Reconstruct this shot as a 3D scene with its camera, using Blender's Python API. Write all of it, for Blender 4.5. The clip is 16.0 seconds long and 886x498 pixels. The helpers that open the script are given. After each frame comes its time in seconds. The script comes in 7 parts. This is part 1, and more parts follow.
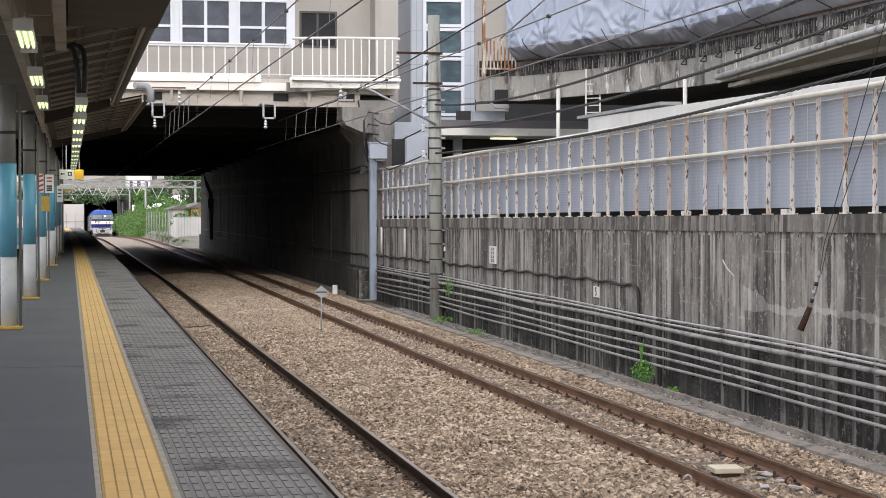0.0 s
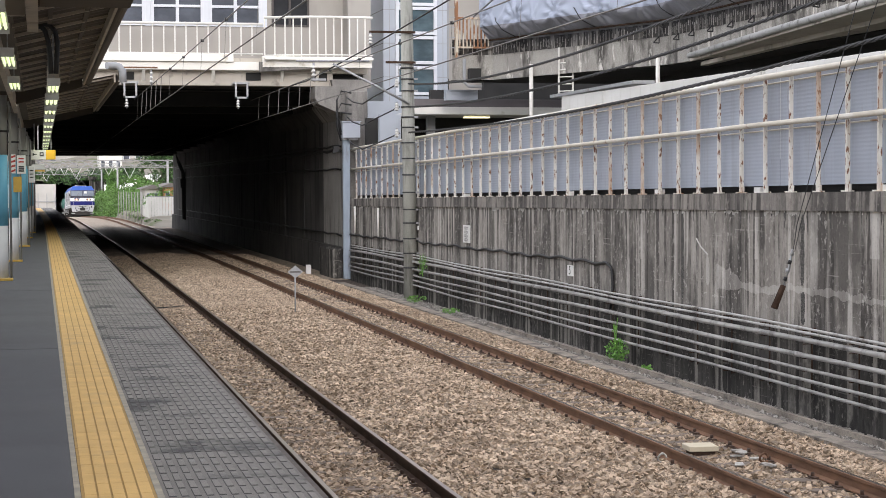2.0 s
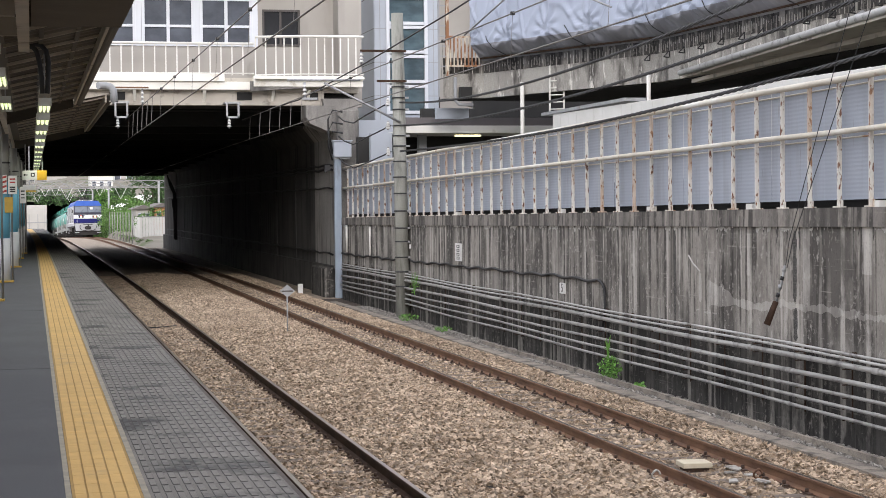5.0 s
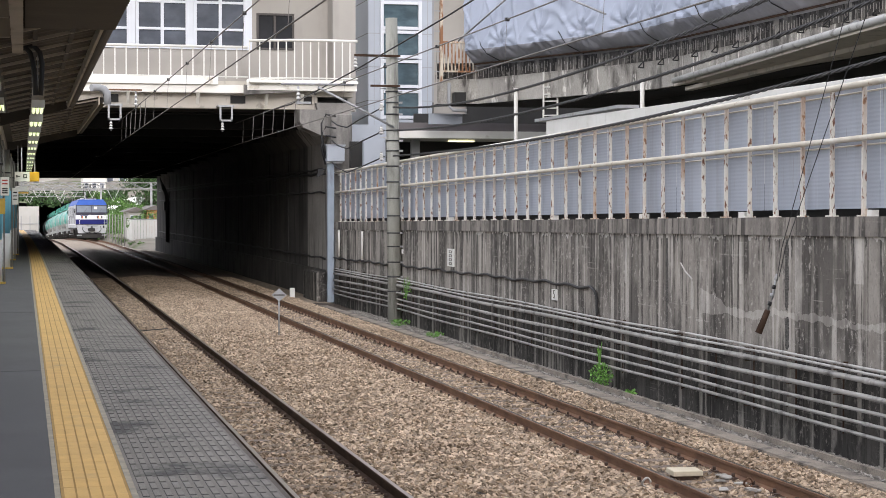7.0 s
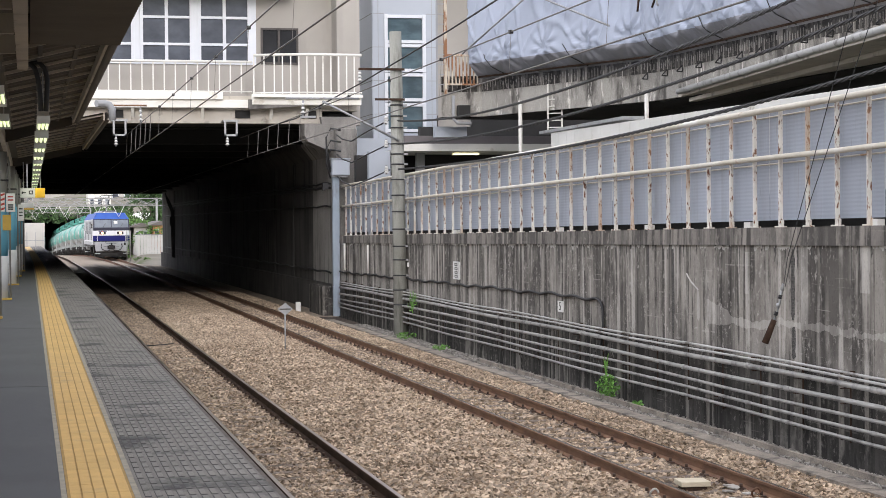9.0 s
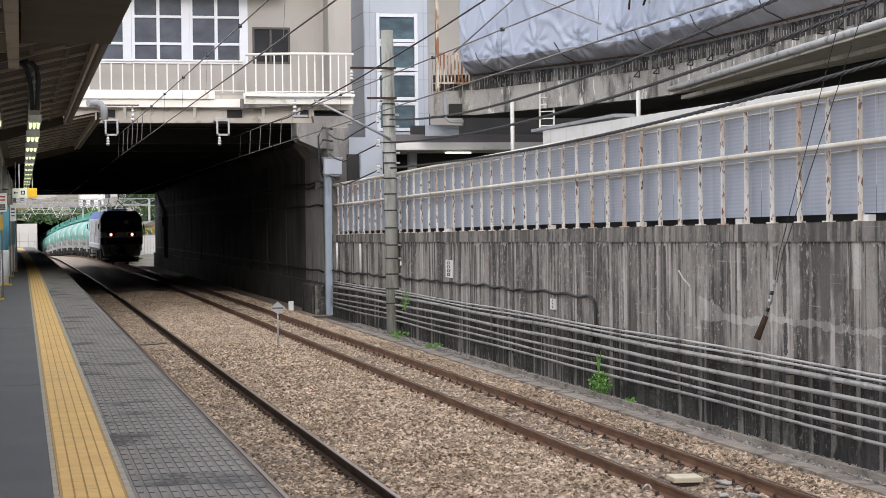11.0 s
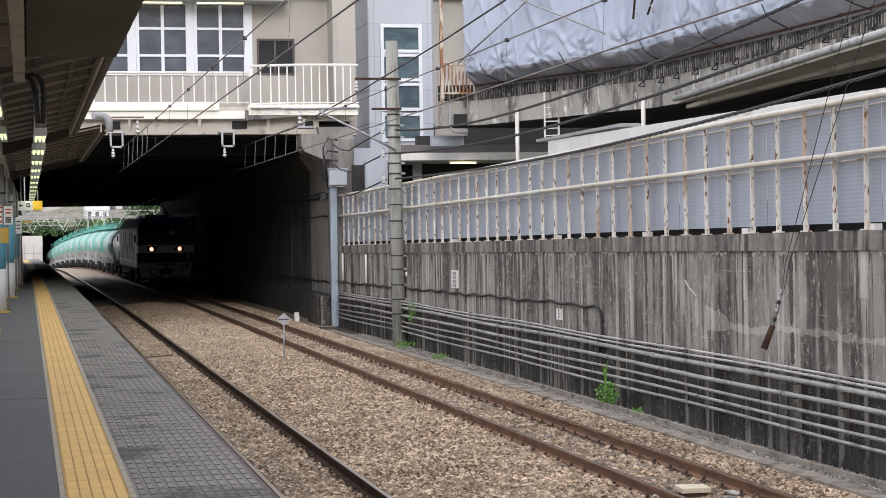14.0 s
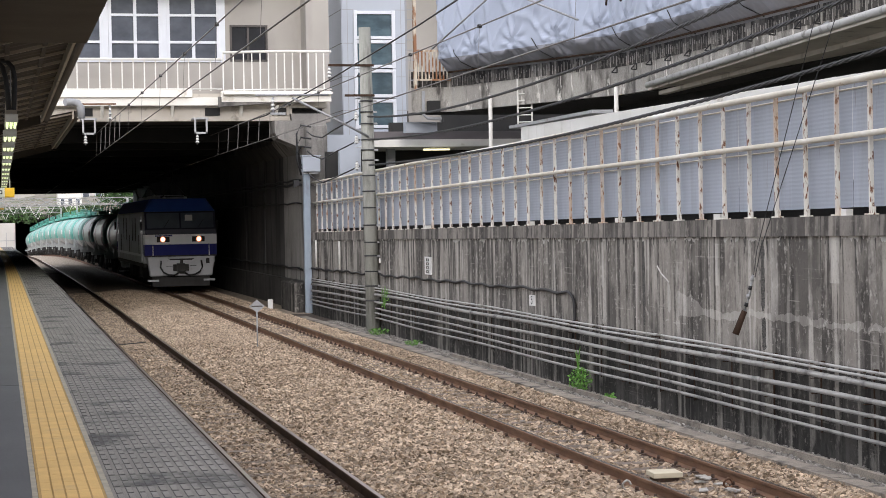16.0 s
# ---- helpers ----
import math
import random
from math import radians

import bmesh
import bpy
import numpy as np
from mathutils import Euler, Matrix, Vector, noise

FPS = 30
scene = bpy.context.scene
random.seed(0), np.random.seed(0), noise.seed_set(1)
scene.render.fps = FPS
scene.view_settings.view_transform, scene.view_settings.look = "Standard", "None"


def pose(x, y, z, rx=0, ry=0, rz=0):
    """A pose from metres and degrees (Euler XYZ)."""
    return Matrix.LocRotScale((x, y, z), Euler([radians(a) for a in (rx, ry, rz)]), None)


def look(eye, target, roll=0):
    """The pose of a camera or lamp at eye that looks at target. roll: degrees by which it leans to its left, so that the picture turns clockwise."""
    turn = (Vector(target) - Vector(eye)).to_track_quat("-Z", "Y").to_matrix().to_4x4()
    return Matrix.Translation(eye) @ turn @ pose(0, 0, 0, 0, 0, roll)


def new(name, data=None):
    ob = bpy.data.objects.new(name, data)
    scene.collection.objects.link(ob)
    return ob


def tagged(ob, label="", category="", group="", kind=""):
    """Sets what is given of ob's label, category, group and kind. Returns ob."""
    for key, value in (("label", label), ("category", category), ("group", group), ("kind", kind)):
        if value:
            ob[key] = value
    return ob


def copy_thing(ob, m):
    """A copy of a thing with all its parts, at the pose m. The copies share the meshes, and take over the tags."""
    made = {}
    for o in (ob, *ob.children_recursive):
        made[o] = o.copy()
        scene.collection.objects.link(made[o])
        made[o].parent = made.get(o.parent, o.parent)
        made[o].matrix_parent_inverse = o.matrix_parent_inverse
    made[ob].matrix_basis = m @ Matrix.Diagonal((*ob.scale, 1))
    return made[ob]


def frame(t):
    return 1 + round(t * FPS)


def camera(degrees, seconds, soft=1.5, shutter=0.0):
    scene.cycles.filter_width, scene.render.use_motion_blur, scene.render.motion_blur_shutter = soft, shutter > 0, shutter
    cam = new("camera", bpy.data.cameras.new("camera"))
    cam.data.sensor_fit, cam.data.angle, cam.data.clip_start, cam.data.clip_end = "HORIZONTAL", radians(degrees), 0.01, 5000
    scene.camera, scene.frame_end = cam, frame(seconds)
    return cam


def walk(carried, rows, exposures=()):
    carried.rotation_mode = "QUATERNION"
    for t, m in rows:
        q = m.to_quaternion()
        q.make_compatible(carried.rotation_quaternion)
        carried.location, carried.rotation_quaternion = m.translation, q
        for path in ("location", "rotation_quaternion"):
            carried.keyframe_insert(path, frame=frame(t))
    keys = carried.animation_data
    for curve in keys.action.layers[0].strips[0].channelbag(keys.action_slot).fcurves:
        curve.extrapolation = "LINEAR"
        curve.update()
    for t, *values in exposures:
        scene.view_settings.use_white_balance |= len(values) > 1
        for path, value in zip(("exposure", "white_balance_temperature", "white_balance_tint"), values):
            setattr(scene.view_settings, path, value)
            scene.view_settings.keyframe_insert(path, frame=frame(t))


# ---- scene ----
cam = camera(27.285, 16.0, 0.7)
EYE = 1.83
ROWS = [
    (0.0, 0.000, -0.000, 0.000, -11.580, -1.347, 0.000),
    (0.5, -0.024, 0.006, 0.005, -11.908, -1.329, 0.186),
    (1.0, -0.023, 0.001, 0.009, -12.032, -1.465, 0.170),
    (1.5, -0.011, 0.020, -0.006, -12.173, -1.907, -0.010),
    (2.0, -0.018, 0.001, 0.018, -12.433, -2.024, 0.229),
    (2.5, -0.024, 0.009, -0.010, -12.634, -1.592, 0.389),
    (3.0, -0.021, 0.004, 0.004, -12.753, -1.522, 0.692),
    (3.5, -0.038, 0.003, 0.000, -12.732, -1.639, 0.638),
    (4.0, -0.026, 0.022, 0.010, -12.688, -1.599, 0.621),
    (6.5, -0.029, 0.005, -0.006, -12.901, -1.232, 0.123),
    (7.0, -0.027, 0.027, 0.012, -12.941, -1.276, -0.010),
    (7.5, -0.063, 0.035, 0.029, -12.801, -0.758, 0.127),
    (8.0, -0.039, 0.012, -0.014, -12.640, -0.418, 0.015),
    (8.5, -0.034, 0.018, 0.005, -12.629, -0.836, 0.298),
    (11.0, -0.023, -0.000, -0.026, -13.001, -0.876, 0.660),
    (11.5, -0.030, -0.001, -0.006, -13.075, -1.124, 0.801),
    (12.0, -0.043, 0.010, -0.009, -13.131, -1.161, 0.762),
    (12.5, -0.042, 0.010, 0.008, -12.971, -0.532, 0.801),
    (13.0, -0.027, 0.016, -0.012, -12.878, -0.322, 0.848),
    (13.5, -0.026, 0.022, 0.004, -12.859, -0.384, 0.817),
    (14.0, -0.035, 0.013, -0.008, -12.847, -0.568, 0.966),
    (14.5, -0.016, 0.002, -0.002, -12.878, -0.858, 1.118),
    (15.0, -0.029, 0.007, -0.010, -12.946, -1.028, 0.859),
    (15.5, -0.020, 0.001, -0.004, -13.164, -1.154, 1.166),
    (16.0, -0.013, -0.001, -0.019, -13.655, -0.991, 1.036),
]
walk(cam, [(t, pose(x, y, EYE + z, 90 + pitch, roll, yaw)) for t, x, y, z, yaw, pitch, roll in ROWS],
     exposures=((0.0, 0.0, 6500, 14), (16.0, 0.0, 6500, 14)))

# ---- light: an overcast day ----
world = bpy.data.worlds.new("overcast_sky")
scene.world = world
world.use_nodes = True
wn = world.node_tree.nodes
wl = world.node_tree.links
sky = wn.new("ShaderNodeTexSky")
sky.sky_type = "NISHITA"
sky.sun_disc = False
sky.sun_elevation = radians(19)
sky.sun_rotation = radians(187)
cloud = wn.new("ShaderNodeMix")
cloud.data_type = "RGBA"
cloud.inputs[0].default_value = 0.8
cloud.inputs[7].default_value = (9.3, 9.4, 9.8, 1)
wl.new(sky.outputs[0], cloud.inputs[6])
wl.new(cloud.outputs[2], wn["Background"].inputs[0])
wn["Background"].inputs[1].default_value = 0.213
sun = new("sun", bpy.data.lights.new("sun", "SUN"))
sun.data.energy = 1.2
sun.data.angle = radians(14)
sun.data.color = (1.0, 0.97, 0.93)
sun.matrix_world = look((-12, -100, 34), (0, 0, 0))


# ---- materials ----
def mat(name, c, c2=None, scale=2.0, stretch=(1, 1, 1), rough=0.7, metal=0.0, bump=0.15, bscale=40.0, dirt=None,
        dscale=1.0, dstretch=(1, 1, 1), dlow=0.5, dhigh=0.65, local=False, rnd=0.0, spec=0.5, detail=5.0, grain=0.0, island=0.0, pale=None, pscale=1.0, pstretch=(1, 1, 1), plow=0.6, phigh=0.7, streak=None, sscale=1.0, sstretch=(1, 1, 1), slow=0.5, shigh=0.6, samount=1.0):
    """A two-scale procedural surface: a broad mottle, stains with a shape of their own, fine grain and relief."""
    m = bpy.data.materials.new(name)
    m.use_nodes = True
    n, l = m.node_tree.nodes, m.node_tree.links
    b = n["Principled BSDF"]
    b.inputs["Roughness"].default_value = rough
    b.inputs["Metallic"].default_value = metal
    b.inputs["Specular IOR Level"].default_value = spec
    if local:
        tc = n.new("ShaderNodeTexCoord")
        src = tc.outputs["Object"]
    else:
        src = n.new("ShaderNodeNewGeometry").outputs["Position"]

    def field(sc, st, det=detail, rgh=0.55):
        mp = n.new("ShaderNodeMapping")
        mp.inputs["Scale"].default_value = st
        l.new(src, mp.inputs["Vector"])
        t = n.new("ShaderNodeTexNoise")
        t.inputs["Scale"].default_value = sc
        t.inputs["Detail"].default_value = det
        t.inputs["Roughness"].default_value = rgh
        l.new(mp.outputs[0], t.inputs["Vector"])
        return t.outputs["Fac"]

    def step(f, lo, hi):
        r = n.new("ShaderNodeMapRange")
        r.inputs["From Min"].default_value = lo
        r.inputs["From Max"].default_value = hi
        l.new(f, r.inputs["Value"])
        return r.outputs[0]

    def blend(f, a, z, mode="MIX"):
        x = n.new("ShaderNodeMix")
        x.data_type = "RGBA"
        x.blend_type = mode
        for value, socket in ((f, 0), (a, 6), (z, 7)):
            if isinstance(value, (int, float)):
                x.inputs[socket].default_value = value
            elif isinstance(value, tuple):
                x.inputs[socket].default_value = (*value, 1)
            else:
                l.new(value, x.inputs[socket])
        return x.outputs[2]

    c2 = c2 or tuple(v * 0.8 for v in c)
    col = blend(step(field(scale, stretch), 0.35, 0.65), c, c2)
    if dirt:
        col = blend(step(field(dscale, dstretch, 6.0, 0.6), dlow, dhigh), col, dirt)
    if pale:
        col = blend(step(field(pscale, pstretch, 6.0, 0.65), plow, phigh), col, pale)
    if streak:
        s = n.new("ShaderNodeMath")
        s.operation = "MULTIPLY"
        l.new(step(field(sscale, sstretch, 7.0, 0.6), slow, shigh), s.inputs[0])
        s.inputs[1].default_value = samount
        col = blend(s.outputs[0], col, streak)
    if grain:
        g = step(field(bscale * 1.5, (1, 1, 1), 2.0), 0.3, 0.7)
        v = n.new("ShaderNodeMapRange")
        v.inputs["To Min"].default_value = 1 - grain
        v.inputs["To Max"].default_value = 1 + grain
        l.new(g, v.inputs["Value"])
        cc = n.new("ShaderNodeCombineColor")
        for i in range(3):
            l.new(v.outputs[0], cc.inputs[i])
        col = blend(1.0, col, cc.outputs[0], "MULTIPLY")
    if rnd or island:
        s = n.new("ShaderNodeObjectInfo").outputs["Random"] if rnd else n.new("ShaderNodeNewGeometry").outputs["Random Per Island"]
        v = n.new("ShaderNodeMapRange")
        v.inputs["To Min"].default_value = 1 - (rnd or island)
        v.inputs["To Max"].default_value = 1 + (rnd or island)
        l.new(s, v.inputs["Value"])
        cc = n.new("ShaderNodeCombineColor")
        for i in range(3):
            l.new(v.outputs[0], cc.inputs[i])
        col = blend(1.0, col, cc.outputs[0], "MULTIPLY")
    l.new(col, b.inputs["Base Color"])
    if bump:
        bp = n.new("ShaderNodeBump")
        bp.inputs["Strength"].default_value = bump
        bp.inputs["Distance"].default_value = 0.02
        l.new(field(bscale, (1, 1, 1), 4.0), bp.inputs["Height"])
        l.new(bp.outputs[0], b.inputs["Normal"])
    return m


def glow(name, c, strength):
    m = bpy.data.materials.new(name)
    m.use_nodes = True
    b = m.node_tree.nodes["Principled BSDF"]
    b.inputs["Base Color"].default_value = (*c, 1)
    b.inputs["Emission Color"].default_value = (*c, 1)
    b.inputs["Emission Strength"].default_value = strength
    return m


def wall_concrete(name, base, worn, dark, pale):
    """Board-marked concrete: broad and narrow rain bands with broken lengths, blotchy grime, pour lines and fine grain."""
    m = bpy.data.materials.new(name)
    m.use_nodes = True
    n, l = m.node_tree.nodes, m.node_tree.links
    b = n["Principled BSDF"]
    b.inputs["Roughness"].default_value = 0.92
    b.inputs["Specular IOR Level"].default_value = 0.25
    src = n.new("ShaderNodeNewGeometry").outputs["Position"]

    def field(sc, st, det, rgh, shift=0.0):
        mp = n.new("ShaderNodeMapping")
        mp.inputs["Scale"].default_value = st
        mp.inputs["Location"].default_value = (shift, shift * 1.7, shift * 0.6)
        l.new(src, mp.inputs["Vector"])
        t = n.new("ShaderNodeTexNoise")
        t.inputs["Scale"].default_value = sc
        t.inputs["Detail"].default_value = det
        t.inputs["Roughness"].default_value = rgh
        l.new(mp.outputs[0], t.inputs["Vector"])
        return t.outputs["Fac"]

    def ramp(f, lo, hi, a=0.0, z=1.0):
        r = n.new("ShaderNodeMapRange")
        for key, value in (("From Min", lo), ("From Max", hi), ("To Min", a), ("To Max", z)):
            r.inputs[key].default_value = value
        l.new(f, r.inputs["Value"])
        return r.outputs[0]

    def times(a, c):
        x = n.new("ShaderNodeMath")
        x.operation = "MULTIPLY"
        l.new(a, x.inputs[0])
        l.new(c, x.inputs[1])
        return x.outputs[0]

    def over(f, col, z):
        x = n.new("ShaderNodeMix")
        x.data_type = "RGBA"
        l.new(f, x.inputs[0])
        if isinstance(col, tuple):
            x.inputs[6].default_value = (*col, 1)
        else:
            l.new(col, x.inputs[6])
        x.inputs[7].default_value = (*z, 1)
        return x.outputs[2]

    blotch = field(1.3, (1, 1, 0.55), 7.0, 0.62)
    col = over(ramp(blotch, 0.38, 0.62), base, worn)
    col = over(times(ramp(field(1.9, (1, 1, 0.035), 3.0, 0.5, 3.0), 0.47, 0.55, 0.0, 0.75), ramp(field(1.0, (1, 1, 0.6), 4.0, 0.6, 8.0), 0.36, 0.52)), col, dark)
    col = over(times(ramp(field(6.5, (1, 1, 0.022), 2.0, 0.5, 5.0), 0.51, 0.56, 0.0, 0.85), ramp(field(1.6, (1, 1, 0.45), 6.0, 0.7, 11.0), 0.40, 0.54)), col, dark)
    col = over(times(ramp(field(4.2, (1, 1, 0.03), 2.0, 0.5, 17.0), 0.54, 0.60, 0.0, 0.8), ramp(field(1.4, (1, 1, 0.5), 6.0, 0.7, 13.0), 0.42, 0.56)), col, pale)
    col = over(times(ramp(field(9.0, (1, 1, 0.8), 7.0, 0.72, 2.0), 0.54, 0.63, 0.0, 0.65), ramp(blotch, 0.40, 0.58)), col, pale)
    col = over(times(ramp(field(3.0, (1, 0.18, 9.0), 2.0, 0.5, 4.0), 0.655, 0.675, 0.0, 0.3), ramp(field(2.0, (1, 1, 1), 5.0, 0.7, 6.0), 0.5, 0.56)), col, pale)
    col = over(ramp(field(26.0, (1, 1, 0.6), 6.0, 0.75, 9.0), 0.54, 0.72, 0.0, 0.6), col, dark)
    l.new(col, b.inputs["Base Color"])
    bp = n.new("ShaderNodeBump")
    bp.inputs["Strength"].default_value = 0.3
    bp.inputs["Distance"].default_value = 0.02
    l.new(field(22.0, (1, 1, 1), 6.0, 0.65), bp.inputs["Height"])
    l.new(bp.outputs[0], b.inputs["Normal"])
    return m


CONCRETE = wall_concrete("weathered_concrete", (0.35, 0.328, 0.296), (0.21, 0.196, 0.177), (0.046, 0.043, 0.040), (0.50, 0.475, 0.435))
# Darker concrete, for the wall band behind the conduits and other dark faces.
CONCRETE_LOW = wall_concrete("dark_low_concrete", (0.095, 0.090, 0.083), (0.052, 0.049, 0.046), (0.024, 0.023, 0.022), (0.33, 0.31, 0.28))
COPING = wall_concrete("coping_concrete", (0.27, 0.25, 0.228), (0.15, 0.14, 0.128), (0.055, 0.052, 0.049), (0.34, 0.315, 0.28))
PATCH = wall_concrete("repaired_concrete", (0.46, 0.44, 0.405), (0.34, 0.325, 0.298), (0.17, 0.16, 0.148), (0.55, 0.53, 0.49))
MOSS = mat("mossy_run", (0.04, 0.039, 0.036), (0.10, 0.097, 0.09), 22, rough=0.95, bump=0.4, bscale=60, grain=0.3)
LIME = mat("lime_streak", (0.5, 0.49, 0.46), (0.36, 0.35, 0.33), 6, rough=0.9, bump=0.2)
DECK = mat("stained_deck_concrete", (0.40, 0.385, 0.35), (0.29, 0.275, 0.25), 0.8, (1, 1, 0.7), 0.9, bump=0.3, bscale=20,
           dirt=(0.085, 0.08, 0.072), dscale=1.6, dstretch=(1, 1, 0.35), dlow=0.50, dhigh=0.62, grain=0.2,
           pale=(0.66, 0.64, 0.59), pscale=3.0, pstretch=(1.2, 1.2, 0.3), plow=0.58, phigh=0.63)
# Darkened copy of the mouth's concrete: the underpass's shade put into the colour.
TUNNEL = mat("shaded_tunnel_concrete", (0.085, 0.081, 0.077), (0.05, 0.048, 0.046), 0.7, (1, 0.6, 1), 0.9, bump=0.3, bscale=15,
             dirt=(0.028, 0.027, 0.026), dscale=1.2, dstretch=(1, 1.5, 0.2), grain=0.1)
# Paler concrete for the first metres, with daylight at the mouth painted in.
MOUTH = mat("daylit_mouth_concrete", (0.31, 0.295, 0.275), (0.21, 0.20, 0.188), 0.9, (1, 0.8, 0.7), 0.9, bump=0.25, bscale=20,
            dirt=(0.09, 0.086, 0.08), dscale=1.5, dstretch=(1, 1.4, 0.2), dlow=0.52, dhigh=0.68, grain=0.15)
PIER = mat("weathered_pier_concrete", (0.27, 0.258, 0.24), (0.18, 0.172, 0.16), 0.9, (1, 0.8, 0.7), 0.9, bump=0.25, bscale=20,
           dirt=(0.06, 0.058, 0.055), dscale=1.5, dstretch=(1, 1.4, 0.2), dlow=0.5, dhigh=0.66, grain=0.15)
# Near-black that paints in the unlit dark of underpass ceiling and far tunnel.
UNLIT = mat("unlit_concrete", (0.022, 0.022, 0.021), (0.014, 0.014, 0.014), 0.7, rough=0.95, bump=0.2)
ASPHALT = mat("platform_asphalt", (0.050, 0.052, 0.058), (0.040, 0.041, 0.046), 0.7, rough=0.7, bump=0.25, bscale=120, spec=0.6,
              dirt=(0.062, 0.063, 0.068), dscale=0.6, dlow=0.5, dhigh=0.75, grain=0.12)
TACTILE = mat("tactile_yellow", (0.64, 0.405, 0.125), (0.56, 0.35, 0.105), 5, rough=0.7, bump=0.1, bscale=60,
              dirt=(0.44, 0.30, 0.13), dscale=2.0, dlow=0.58, dhigh=0.75, rnd=0.05, grain=0.05)
TACTILE_GROOVE = mat("tactile_groove", (0.40, 0.25, 0.075), (0.33, 0.205, 0.06), 5, rough=0.8, bump=0.1)
CREAM = mat("cream_line", (0.36, 0.32, 0.24), (0.24, 0.22, 0.18), 6, rough=0.8, bump=0.1)
STUD = mat("studded_edge_panel", (0.215, 0.201, 0.182), (0.172, 0.161, 0.147), 1.4, rough=0.75, bump=0.2, bscale=90, spec=0.15,
           dirt=(0.066, 0.063, 0.059), dscale=0.9, dlow=0.53, dhigh=0.62, rnd=0.05, grain=0.2)
STUD_TOP = mat("worn_stud", (0.235, 0.221, 0.200), (0.185, 0.174, 0.158), 1.1, rough=0.7, bump=0.15, bscale=90, spec=0.2,
               dirt=(0.062, 0.061, 0.060), dscale=0.9, dlow=0.53, dhigh=0.62, rnd=0.05, grain=0.22,
               pale=(0.235, 0.228, 0.215), pscale=2.6, plow=0.59, phigh=0.70)
# Dark stud sides: the thin shadow round each stud as a colour.
STUD_SIDE = mat("stud_side_shade", (0.085, 0.081, 0.076), (0.06, 0.058, 0.054), 3, rough=0.85, bump=0)
EDGE = mat("dusty_edge_strip", (0.135, 0.108, 0.092), (0.075, 0.061, 0.053), 4, rough=0.9, bump=0.2, grain=0.2)
DUST = mat("dusty_kerb", (0.34, 0.30, 0.25), (0.23, 0.20, 0.17), 1.5, rough=0.95, bump=0.3, bscale=30, grain=0.2, dirt=(0.10, 0.09, 0.08), dscale=2.5, dlow=0.5, dhigh=0.65)
# Bed kept dark to paint in the shade between the loose stones.
BALLAST = mat("ballast_bed", (0.10, 0.077, 0.06), (0.055, 0.042, 0.033), 22, rough=0.95, bump=1.0, bscale=28,
              dirt=(0.035, 0.028, 0.024), dscale=14, dlow=0.5, dhigh=0.6, detail=3, grain=0.3)
STONE = mat("ballast_stone", (0.45, 0.355, 0.262), (0.315, 0.24, 0.172), 1.1, rough=0.95, bump=0.4, bscale=60, island=0.55, grain=0.12)
STONE_GREY = mat("grey_gravel", (0.33, 0.31, 0.285), (0.20, 0.19, 0.175), 3, rough=0.95, bump=0.3, bscale=60, island=0.4)
# Paler ballast with the daylight on the far bed painted into its colour.
FAR_BALLAST = mat("sunlit_pale_ballast", (0.36, 0.30, 0.235), (0.26, 0.21, 0.16), 3, rough=0.95, bump=0.5, bscale=12, grain=0.3,
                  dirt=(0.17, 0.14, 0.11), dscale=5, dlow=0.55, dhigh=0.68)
RUST = mat("rail_rust", (0.20, 0.105, 0.058), (0.12, 0.062, 0.035), 8, (1, 0.3, 1), 0.85, bump=0.25, bscale=60)
RAIL_TOP = mat("worn_rail_head", (0.33, 0.27, 0.22), (0.24, 0.19, 0.15), 4, (1, 0.1, 1), 0.27, 0.85, bump=0.05)
RAIL_SHINE = mat("polished_rail_head", (0.27, 0.21, 0.17), (0.20, 0.155, 0.125), 4, (1, 0.1, 1), 0.3, 0.7, bump=0.03)
RAIL_DARK = mat("greased_rail_web", (0.070, 0.043, 0.030), (0.040, 0.025, 0.018), 8, (1, 0.3, 1), 0.9, bump=0.2, spec=0.15)
SLEEPER = mat("dusty_sleeper", (0.20, 0.165, 0.135), (0.13, 0.10, 0.08), 3, (0.4, 3, 1), 0.95, bump=0.3, rnd=0.15, grain=0.15)
CLIP = mat("rusty_clip", (0.08, 0.045, 0.03), (0.045, 0.03, 0.022), 30, rough=0.85)
WHITE_RUST = mat("rusty_white_paint", (0.73, 0.71, 0.65), (0.63, 0.61, 0.55), 2, rough=0.6, bump=0.1,
                 dirt=(0.17, 0.07, 0.035), dscale=22.0, dstretch=(1, 1.0, 0.35), dlow=0.542, dhigh=0.60,
                 streak=(0.42, 0.25, 0.14), sscale=2.0, sstretch=(1, 1, 0.35), slow=0.50, shigh=0.62, samount=0.6)
RAIL_PAINT = mat("cream_rail_paint", (0.66, 0.62, 0.53), (0.56, 0.52, 0.44), 2, rough=0.55, bump=0.08,
                 dirt=(0.33, 0.19, 0.10), dscale=2.6, dlow=0.62, dhigh=0.70, pale=(0.74, 0.73, 0.69), pscale=0.35, plow=0.5, phigh=0.6)
RUSTY = mat("heavily_rusted_paint", (0.60, 0.54, 0.44), (0.50, 0.44, 0.35), 3, rough=0.7, bump=0.15,
            dirt=(0.26, 0.12, 0.055), dscale=4.0, dstretch=(1, 1, 0.4), dlow=0.44, dhigh=0.54)
WHITE_PAINT = mat("white_paint", (0.78, 0.77, 0.73), (0.70, 0.69, 0.64), 1.2, rough=0.5, bump=0.06,
                  dirt=(0.45, 0.41, 0.34), dscale=2.0, dlow=0.64, dhigh=0.76)
